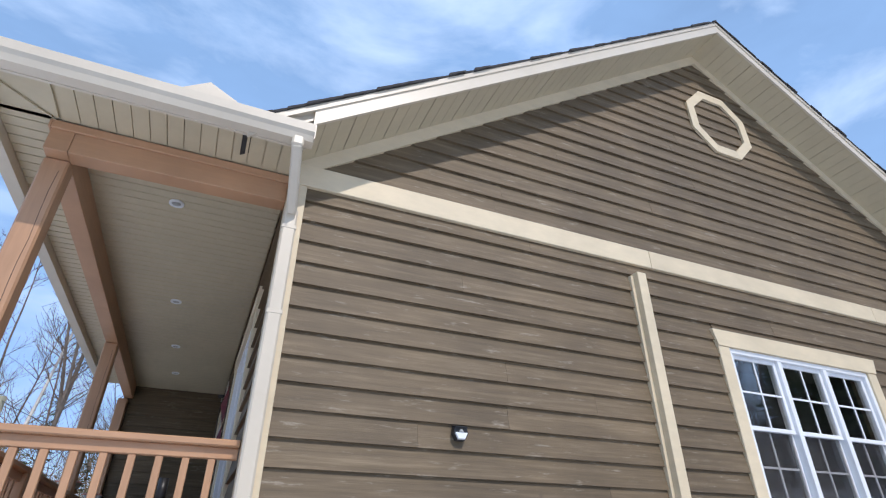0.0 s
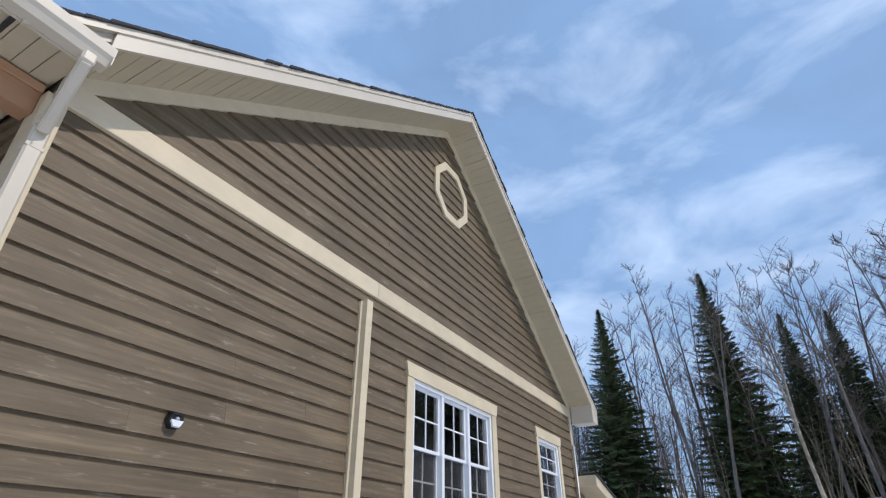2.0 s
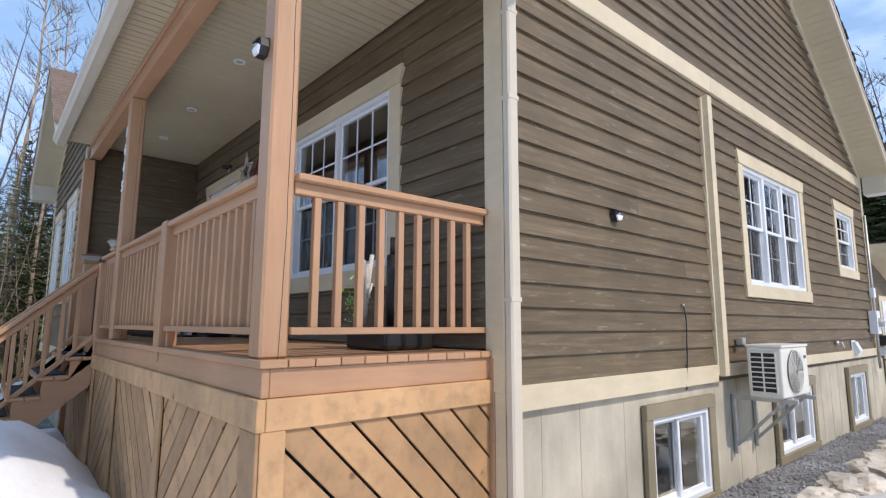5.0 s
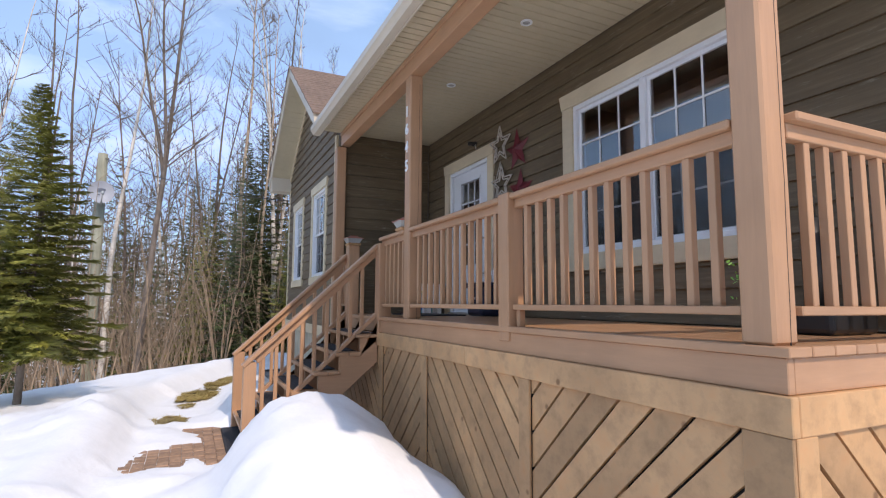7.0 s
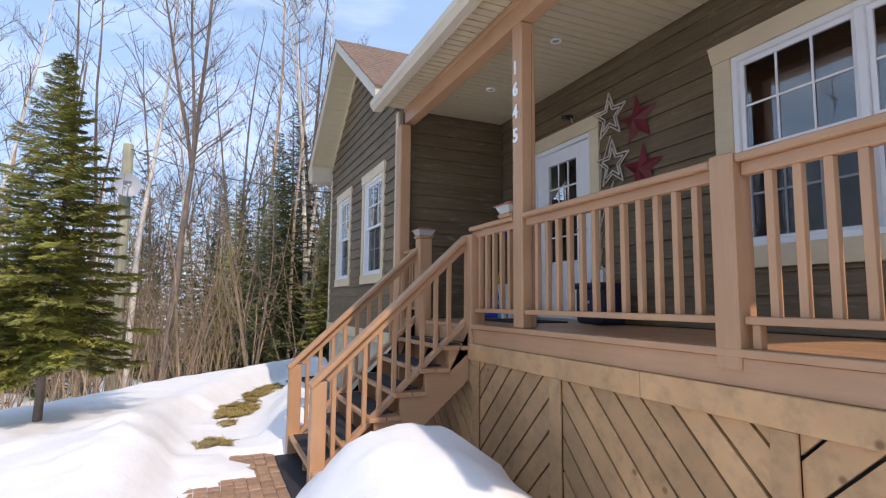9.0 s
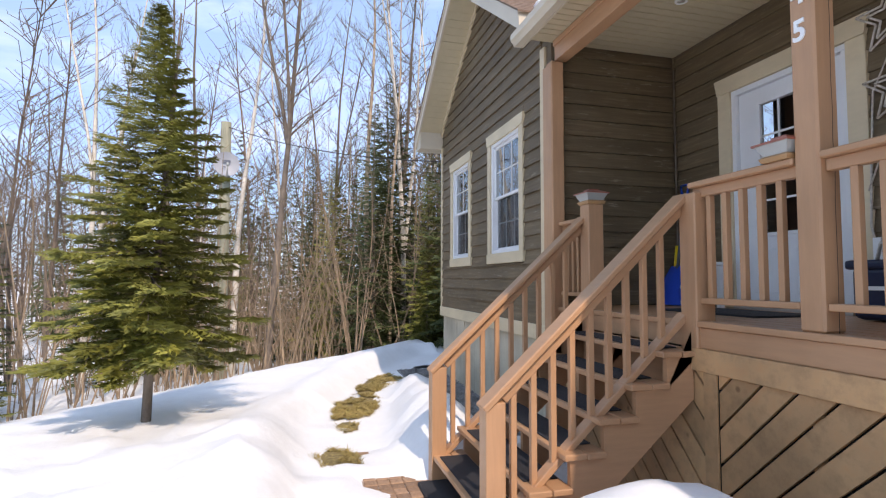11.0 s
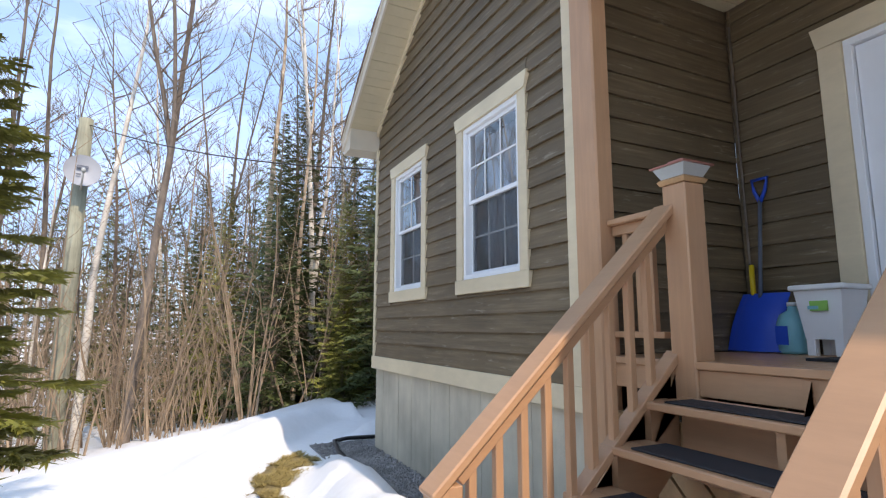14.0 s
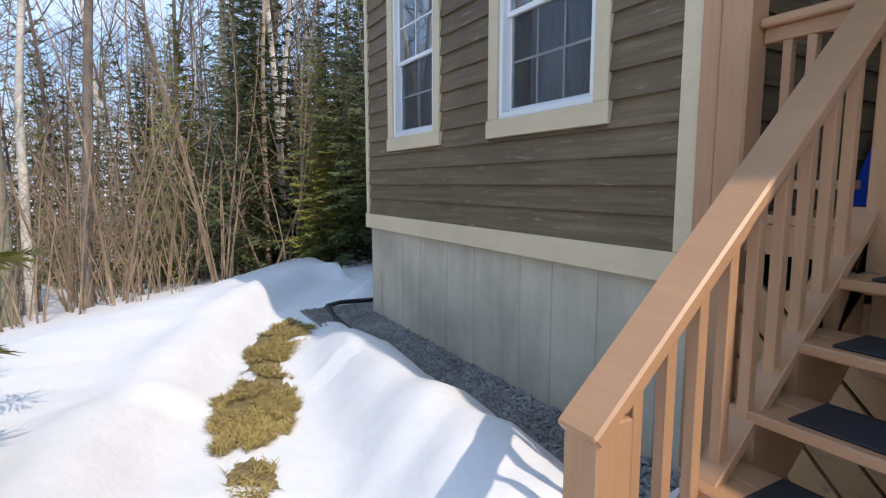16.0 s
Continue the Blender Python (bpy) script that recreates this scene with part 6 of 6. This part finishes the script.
dice = random.Random(77)
for x, y, rx, ry, h, m in ((4.1, 13.2, 1.1, 0.55, 0.40, 0), (5.3, 13.0, 0.8, 0.5, 0.34, 0), (2.6, 13.0, 0.7, 0.45, 0.30, 0), (7.0, 12.4, 1.0, 0.6, 0.48, 1), (8.0, 12.3, 0.8, 0.5, 0.36, 1), (1.3, 13.6, 0.6, 0.5, 0.6, 0), (0.8, 14.6, 0.5, 0.4, 0.5, 0)):
    snow_lump(x, y, rx, ry, h, x * 3.7, M_DIRTY_SNOW if m else M_SNOW, "sandy lump of ploughed snow at the yard's edge" if m else "hard white lump of ploughed snow at the yard's edge")
for x, y, s in ((0.92, 3.2, 0.28), (0.95, 4.3, 0.35), (0.90, 5.6, 0.30), (1.0, 6.7, 0.4), (0.9, 2.4, 0.25)):
    snow_lump(x + 0.1, y, s, s * 1.3, 0.12, y * 2.1, M_DIRTY_SNOW, "grey crusted snow edge beside the stone strip", "snow_edge")
stick = thing("driftwood", (6.2, 20, 1.0), "dark broken branch lying on the snow", "branch")
z = height(5.2, 19.5)
pipe("limb", [(4.9, 19.6, z + 0.02), (5.2, 19.5, z + 0.14), (5.5, 19.4, z + 0.04)], 0.035, M_BARK, stick)
roof_snow = thing("roof_snow", (-6.9, -0.6, 4.2), "small melting snow patches in the roof valley", "snow")
for x, y, r in ((-6.95, -0.9, 0.22), (-6.75, -1.4, 0.16)):
    bm = bmesh.new()
    bmesh.ops.create_icosphere(bm, subdivisions=3, radius=1.0)
    for q in bm.verts:
        p = q.co.copy()
        k = 1 + 0.3 * noise.noise(p * 2 + Vector((x, y, 0)))
        q.co = Vector((x + p.x * r * k, y + p.y * r * 1.5 * k, wing_soffit(x) + 0.22 + p.z * 0.10 * k))
    part("patch", bm, M_SNOW, roof_snow, smooth=True)


# ---- trees ----
def grow(dice, verts, faces, p, way, length, r0, r1, segs, sides, wander, lift=0.0):
    """One limb; returns its points."""
    pts, rad = [p.copy()], [r0]
    d = way.normalized()
    for i in range(segs):
        d = (d + Vector((dice.gauss(0, wander), dice.gauss(0, wander), dice.gauss(0, wander * 0.6) + lift))).normalized()
        p = p + d * length / segs
        pts.append(p.copy())
        rad.append(r0 + (r1 - r0) * (i + 1) / segs)
    tube(verts, faces, pts, rad, sides)
    return pts


def bare_tree_meshes(seed, tall, girth, clear, spread, forks, dense=1.0, thick=1.0):
    """Leafless tree: (trunk verts, faces), (twig verts, faces)."""
    dice = random.Random(seed)
    tv, tf, bv, bf = [], [], [], []
    stems = [grow(dice, tv, tf, Vector((0, 0, -0.4)), Vector((dice.uniform(-0.06, 0.06), dice.uniform(-0.06, 0.06), 1)), tall, girth, girth * 0.12, 14, 8, 0.025)]
    for i in range(forks):
        k = dice.randint(3, 6)
        a = dice.uniform(0, 6.28)
        stems.append(grow(dice, tv, tf, stems[0][k], Vector((math.cos(a) * 0.16, math.sin(a) * 0.16, 1)), tall * (1 - k / 14) * dice.uniform(0.8, 1.0), girth * (0.75 - 0.04 * k), girth * 0.1, 10, 6, 0.03, 0.04))
    for pts in stems:
        n = len(pts)
        for i in range(n):
            f = pts[i].z / tall
            if f < clear:
                continue
            for _ in range(int(dice.choice((1, 2, 2, 3)) * dense + 0.5)):
                a = dice.uniform(0, 6.28)
                size = spread * tall * (1.08 - f) * dice.uniform(0.45, 1.0) + 0.25
                way = Vector((math.cos(a), math.sin(a), dice.uniform(0.55, 1.15)))
                base = pts[i].lerp(pts[min(i + 1, n - 1)], dice.random())
                limb = grow(dice, bv, bf, base, way, size, girth * 0.17 * (1.15 - f) + 0.006 * thick, 0.004 * thick, 5, 4, 0.10, 0.06)
                for j in range(1, len(limb)):
                    for _ in range(int(2 * dense + dice.random())):
                        a2 = dice.uniform(0, 6.28)
                        w2 = (limb[j] - limb[j - 1]).normalized() + Vector((math.cos(a2), math.sin(a2), dice.uniform(0.0, 0.7))) * 0.75
                        twig = grow(dice, bv, bf, limb[j], w2, size * dice.uniform(0.25, 0.5), 0.006 * thick, 0.003 * thick, 3, 3, 0.12, 0.03)
                        for q in twig[1:]:
                            a3 = dice.uniform(0, 6.28)
                            w3 = w2.normalized() + Vector((math.cos(a3), math.sin(a3), dice.uniform(0, 0.6))) * 0.7
                            grow(dice, bv, bf, q, w3, size * dice.uniform(0.10, 0.22), 0.0036 * thick, 0.0024 * thick, 2, 3, 0.1, 0.02)
    return (tv, tf), (bv, bf)


def fir_mesh(seed, tall, wide, bare, per_m, twigs, needles, size):
    """Fir: (trunk), (needles). Drooping boughs in uneven whorls, every bough a spray of short needle fans."""
    dice = random.Random(seed)
    tv, tf, nv, nf = [], [], [], []
    grow(dice, tv, tf, Vector((0, 0, -0.5)), Vector((0, 0, 1)), tall + 0.45, 0.009 * tall + 0.015, 0.01, 10, 7, 0.008)
    count = int((tall - bare) * per_m)
    for i in range(count):
        f = (i + dice.random()) / count
        z = bare + (tall - bare) * f
        reach = wide * (1 - f) ** 0.95 * dice.uniform(0.55, 1.12) + 0.03
        if f < 0.12:
            reach *= 0.65 + 2.5 * f
        a = i * 2.399 + dice.uniform(-0.4, 0.4)
        out = Vector((math.cos(a), math.sin(a), 0))
        side = Vector((-out.y, out.x, 0))
        tip = 0.35 * f - 0.20
        n = max(3, int(twigs * (0.35 + 0.65 * reach / wide)))
        spine = []
        for k in range(n + 1):
            s = k / n
            spine.append(Vector((0, 0, z)) + out * reach * s + Vector((0, 0, reach * (tip * s - 0.28 * s * s * (1 - f) + 0.20 * s ** 3))))
        tube(tv, tf, [spine[0], spine[n // 2], spine[n]], [0.004 + 0.006 * reach, 0.003 + 0.003 * reach, 0.002], 3)
        for k in range(n + 1):
            s = k / n
            if s < 0.12 and dice.random() < 0.6:
                continue
            long = reach * 0.42 * (1 - 0.72 * s) * dice.uniform(0.7, 1.15) + 0.05
            for sg in (-1, 1, 0) if k > n * 0.7 else (-1, 1):
                way = (out * (0.62 if sg else 1.0) + side * sg * dice.uniform(0.6, 0.95) + Vector((0, 0, dice.uniform(-0.22, 0.10)))).normalized()
                flat = way.cross(Vector((0, 0, 1))).normalized()
                for m in range(needles):
                    q = spine[k] + way * long * (m + dice.random()) / needles
                    turn = dice.uniform(-1.0, 1.0)
                    leaf = size * (1.1 - 0.75 * f)
                    tipv = way * leaf * 0.8 + flat * leaf * turn + Vector((0, 0, dice.uniform(-0.5, 0.35) * leaf))
                    thick = (flat * 0.30 + Vector((0, 0, 0.22))) * leaf * (1 if dice.random() < 0.5 else -1)
                    b = len(nv)
                    nv.extend((q - thick * 0.5, q + thick * 0.5, q + tipv))
                    nf.append((b, b + 1, b + 2))
    return (tv, tf), (nv, nf)


def flat_list(vs):
    return [tuple(v) for v in vs]


def bare_tree(place, meshes, bark, label, turn=0.0, size=1.0):
    ob = thing("bare_tree", place, label, "tree", "bare woodland trees")
    (tv, tf), (bv, bf) = meshes
    m = pose(*place, 0, 0, turn) @ Matrix.Diagonal((size, size, size, 1))
    raw_part("trunk", [tuple(m @ v) for v in tv], tf, bark, ob, smooth=True)
    tagged(raw_part("crown", [tuple(m @ v) for v in bv], bf, M_TWIG, ob), kind="stuff")
    return ob


def fir(place, meshes, leaf, label, turn=0.0, size=1.0):
    ob = thing("fir_tree", place, label, "tree", "fir trees")
    (tv, tf), (nv, nf) = meshes
    m = pose(*place, 0, 0, turn) @ Matrix.Diagonal((size, size, size, 1))
    raw_part("trunk", [tuple(m @ v) for v in tv], tf, M_BARK, ob, smooth=True)
    tagged(raw_part("crown", [tuple(m @ v) for v in nv], nf, leaf, ob), kind="stuff")
    return ob


def on_ground(x, y, sink=0.0):
    return (x, y, height(x, y) - sink)


GREY = [bare_tree_meshes(s, 15, 0.10, 0.32, 0.17, f, d) for s, f, d in ((31, 0, 0.8), (32, 1, 0.8), (33, 2, 0.9))]
SLIM = [bare_tree_meshes(s, 11, 0.06, 0.35, 0.16, 0, 0.7) for s in (41, 42, 43)]
BIG = bare_tree_meshes(51, 15, 0.11, 0.34, 0.20, 2, 0.9)
FIR = [fir_mesh(61, 10, 1.9, 0.3, 24, 10, 5, 0.17), fir_mesh(62, 8, 1.8, 0.2, 26, 10, 5, 0.15)]
NEAR_FIR = fir_mesh(71, 4.6, 1.18, 0.75, 60, 16, 14, 0.08)
TALL_FIR = [fir_mesh(81, 16, 3.2, 0.3, 30, 15, 7, 0.28), fir_mesh(82, 18, 4.0, 0.4, 30, 17, 8, 0.28)]

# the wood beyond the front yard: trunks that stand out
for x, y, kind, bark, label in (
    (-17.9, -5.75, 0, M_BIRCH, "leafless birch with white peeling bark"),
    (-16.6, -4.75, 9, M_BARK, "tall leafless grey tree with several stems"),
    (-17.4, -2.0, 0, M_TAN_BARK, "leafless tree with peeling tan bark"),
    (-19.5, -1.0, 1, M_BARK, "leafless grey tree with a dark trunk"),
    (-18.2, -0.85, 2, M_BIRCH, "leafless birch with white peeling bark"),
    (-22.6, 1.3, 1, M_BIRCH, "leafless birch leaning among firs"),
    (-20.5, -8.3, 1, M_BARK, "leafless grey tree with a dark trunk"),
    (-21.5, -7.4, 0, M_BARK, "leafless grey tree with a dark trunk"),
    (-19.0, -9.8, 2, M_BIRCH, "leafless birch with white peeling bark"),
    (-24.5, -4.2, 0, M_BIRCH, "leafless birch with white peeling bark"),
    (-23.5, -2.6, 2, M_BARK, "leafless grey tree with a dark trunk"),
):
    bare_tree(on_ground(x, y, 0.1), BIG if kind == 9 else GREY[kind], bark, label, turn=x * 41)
dice = random.Random(91)
for i in range(26):
    x, y = dice.uniform(-30, -15.5), dice.uniform(-17, 6)
    bare_tree(on_ground(x, y, 0.1), SLIM[i % 3], (M_BARK, M_TAN_BARK, M_BARK, M_BIRCH)[i % 4], "slim leafless sapling in the wood", turn=dice.uniform(0, 360), size=dice.uniform(0.6, 1.15))

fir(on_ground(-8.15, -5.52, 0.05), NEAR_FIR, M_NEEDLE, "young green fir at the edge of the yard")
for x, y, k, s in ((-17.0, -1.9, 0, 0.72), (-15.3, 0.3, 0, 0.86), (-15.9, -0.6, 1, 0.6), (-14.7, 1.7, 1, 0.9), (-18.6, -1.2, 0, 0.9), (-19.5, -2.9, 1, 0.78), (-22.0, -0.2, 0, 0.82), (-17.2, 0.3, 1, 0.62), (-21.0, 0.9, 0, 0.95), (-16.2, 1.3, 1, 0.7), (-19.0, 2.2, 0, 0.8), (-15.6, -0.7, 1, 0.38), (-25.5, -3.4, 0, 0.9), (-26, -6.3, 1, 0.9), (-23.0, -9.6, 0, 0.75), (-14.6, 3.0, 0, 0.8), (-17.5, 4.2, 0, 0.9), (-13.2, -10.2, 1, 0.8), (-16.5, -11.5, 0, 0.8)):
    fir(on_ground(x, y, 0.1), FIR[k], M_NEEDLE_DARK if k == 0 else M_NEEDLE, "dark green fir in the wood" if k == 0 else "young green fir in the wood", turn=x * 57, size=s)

# the wood behind the yard
YARD = [bare_tree_meshes(s, 14, 0.11, 0.34, 0.20, f, 1.0, 1.7) for s, f in ((35, 1), (36, 2), (37, 0))]
for x, y, k, s in ((2.0, 37.0, 0, 0.92), (15.0, 32.0, 1, 1.0), (6.0, 39.0, 0, 0.72), (8.5, 38.5, 0, 0.68), (-5.0, 36.0, 1, 0.75), (20.5, 35, 0, 0.8)):
    fir(on_ground(x, y, 0.1), TALL_FIR[k], M_NEEDLE_DARK, "tall dark fir at the edge of the wood", turn=x * 31, size=s)
for x, y, k, b in ((1.2, 34.0, 0, M_BARK), (5.0, 34.0, 1, M_TAN_BARK), (7.4, 33.5, 2, M_BARK), (-0.8, 36, 0, M_BARK), (11.6, 38, 1, M_BARK), (6.2, 35.5, 0, M_BARK), (0.2, 38.5, 2, M_BARK), (23, 30, 1, M_BARK), (18.0, 28.5, 2, M_BARK), (21.5, 31, 2, M_BARK), (3.6, 38, 2, M_BARK), (9.3, 40, 0, M_BARK), (-3.2, 38, 1, M_BARK), (13.4, 41, 0, M_BARK)):
    bare_tree(on_ground(x, y, 0.1), YARD[k], b, "tall leafless tree at the edge of the wood", turn=x * 77, size=1.02 + 0.02 * (x % 5))


def scatter_wood(name, spots, models, material, label):
    """Far woods: many thin trees in one mesh, past counting."""
    v, f = [], []
    dice = random.Random(len(spots))
    arrays = []
    for mv, mf in models:
        arrays.append((np.array([tuple(c) for c in mv]), mf))
    blocks, off = [], 0
    for x, y in spots:
        a, mf = arrays[dice.randrange(len(arrays))]
        w, s = dice.uniform(0, 6.28), dice.uniform(0.55, 1.15)
        c, n = math.cos(w), math.sin(w)
        b = np.empty_like(a)
        b[:, 0], b[:, 1], b[:, 2] = x + s * (c * a[:, 0] - n * a[:, 1]), y + s * (n * a[:, 0] + c * a[:, 1]), height(x, y) - 0.1 + s * a[:, 2]
        blocks.append(b)
        f.extend([tuple(i + off for i in q) for q in mf])
        off += len(a)
    v = np.concatenate(blocks).tolist()
    return tagged(raw_part(name, v, f, material), label, "woodland", kind="stuff")


def far_tree(seed, tall, girth):
    dice = random.Random(seed)
    v, f = [], []
    pts = grow(dice, v, f, Vector((0, 0, 0)), Vector((dice.uniform(-0.1, 0.1), dice.uniform(-0.1, 0.1), 1)), tall, girth, 0.012, 6, 4, 0.035)
    for i in range(34):
        k = dice.uniform(0.25, 1.0) * 5.9
        base = pts[int(k)].lerp(pts[int(k) + 1], k % 1)
        a = dice.uniform(0, 6.28)
        limb = grow(dice, v, f, base, Vector((math.cos(a), math.sin(a), dice.uniform(0.4, 1.2))), tall * dice.uniform(0.06, 0.17), 0.018, 0.008, 3, 3, 0.12, 0.05)
        for q in limb[1:]:
            a = dice.uniform(0, 6.28)
            grow(dice, v, f, q, Vector((math.cos(a), math.sin(a), 0.7)), tall * 0.05, 0.010, 0.007, 2, 3, 0.1)
    return v, f


def shrub(seed, tall):
    """Leafless undergrowth: a few leaning stems, each with thin crossing side shoots."""
    dice = random.Random(seed)
    v, f = [], []
    for i in range(dice.randint(2, 5)):
        a, lean = dice.uniform(0, 6.28), dice.uniform(0.05, 0.45)
        pts = grow(dice, v, f, Vector((math.cos(a) * 0.12, math.sin(a) * 0.12, 0)), Vector((math.cos(a) * lean, math.sin(a) * lean, 1)), tall * dice.uniform(0.45, 1.0), dice.uniform(0.015, 0.034), 0.006, 7, 4, 0.06)
        for q in pts[2:]:
            for _ in range(1):
                b = dice.uniform(0, 6.28)
                twig = grow(dice, v, f, q, Vector((math.cos(b), math.sin(b), dice.uniform(0.3, 1.3))), tall * dice.uniform(0.10, 0.26), 0.0055, 0.0025, 3, 3, 0.14, 0.05)
                c = dice.uniform(0, 6.28)
                grow(dice, v, f, twig[2], Vector((math.cos(c), math.sin(c), 0.8)), tall * 0.08, 0.0035, 0.0022, 2, 3, 0.1)
    return v, f


FAR = [far_tree(s, t, g) for s, t, g in ((101, 11, 0.07), (102, 13, 0.09), (103, 9, 0.05), (104, 12, 0.07))]
BRUSH = [shrub(s, t) for s, t in ((111, 4.0), (112, 5.4), (113, 4.4), (114, 6.2))]
FAR_FIR = []
for s in (121, 122):
    (a, b), (c, d) = fir_mesh(s, 9, 1.9, 0.3, 9, 6, 2, 0.34)
    FAR_FIR.append((c, d))
dice = random.Random(131)
west = []
while len(west) < 460:
    x, y = dice.uniform(-62, -19), dice.uniform(-42, 24)
    if not (x > -22 and -7 < y < 1.5 and dice.random() < 0.6):
        west.append((x, y))
scatter_wood("woodland_trees", west, FAR, M_TWIG, "dense leafless wood beyond the front yard")
scatter_wood("woodland_brush", [(dice.uniform(-30, -15.2), dice.uniform(-14, 3.5)) for _ in range(110)] + [(dice.uniform(-22, -15.0), dice.uniform(-10, 1.0)) for _ in range(110)], BRUSH, M_SHRUB, "pale leafless brush along the wood's edge")
scatter_wood("woodland_firs", [(dice.uniform(-60, -26), dice.uniform(-35, 25)) for _ in range(60)] + [(dice.uniform(-27, -18.5), dice.uniform(-14, -3)) for _ in range(9)] + [(dice.uniform(-27, -18.5), dice.uniform(-3, 4)) for _ in range(20)] + [(dice.uniform(-30, -15), dice.uniform(2.5, 16)) for _ in range(24)], FAR_FIR, M_NEEDLE_DARK, "dark firs deep in the wood")
north = []
while len(north) < 520:
    north.append((dice.uniform(-28, 52), 36 + 36 * dice.random() ** 1.6))
scatter_wood("woodland_trees", north, FAR, M_TWIG, "dense leafless wood behind the yard")
scatter_wood("woodland_brush", [(dice.uniform(-12, 34), dice.uniform(34, 44)) for _ in range(300)], BRUSH, M_SHRUB, "leafless brush along the wood's edge")
scatter_wood("woodland_firs", [(dice.uniform(-28, 50), dice.uniform(39, 74)) for _ in range(130)], FAR_FIR, M_NEEDLE_DARK, "dark firs deep in the wood behind the yard")

ring = []
while len(ring) < 300:
    x, y = dice.uniform(-45, 60), dice.uniform(-50, 36)
    if y < -20 or x > 27:
        ring.append((x, y))
scatter_wood("woodland_trees", ring, FAR, M_TWIG, "leafless wood on the far sides of the yard")
scatter_wood("woodland_firs", ring[::3] + [(x + 1.7, y - 1.3) for x, y in ring[1::3]], FAR_FIR, M_NEEDLE_DARK, "dark firs on the far sides of the yard")


# ---- lapped siding, cut round the openings ----
def grown(win, w, low, high):
    return (win[0] - w, win[1] + w, win[2] - low, win[3] + high)


HG = [grown(W_TRIPLE, 0.128, 0.138, 0.148), grown(W_SMALL, 0.098, 0.138, 0.148)]
clad(GABLE, wall_gable, 0.09, 2.925, 1.09, 3.91, [], seed=1, first=1.262)
clad(GABLE, wall_gable, 3.05, BACK - 0.09, 1.09, 3.91, HG, seed=2, first=1.262)
clad(GABLE, wall_gable, 2.925, 3.05, 3.80, 3.91, [], seed=21)
clad(GABLE, wall_gable, 0.0, BACK, 4.09, RIDGE_S - FRIEZE, [], top=lambda y: main_soffit(y) - FRIEZE, seed=3)
clad(FRONT, wall_front, WING_R + 0.135, -0.13, DECK + 0.01, 3.998, [grown(W_FRONT, 0.153, 0.158, 0.148), grown(DOOR, 0.148, 0.0, 0.148)], seed=4, course=0.1655, first=1.405)
HW = [grown(W_NEAR, 0.113, 0.128, 0.133), grown(W_FAR, 0.113, 0.128, 0.133)]
clad(WING, wall_wing, WING_L + 0.06, WING_R - 0.11, 1.09, WING_S - 0.09, HW, top=lambda x: wing_soffit(x) - 0.09, seed=5, course=0.157, first=1.27)
clad(RECESS, wall_recess, WING_F + 0.08, -0.034, DECK + 0.01, 3.998, [], seed=6, course=0.1655, first=1.405)
bm = bmesh.new()
box(bm, (WING_R + 0.125, -0.033, DECK), (WING_R + 0.15, -0.008, 3.998), 0.004)
part("inner_corner_strip", bm, M_SIDING, trim)
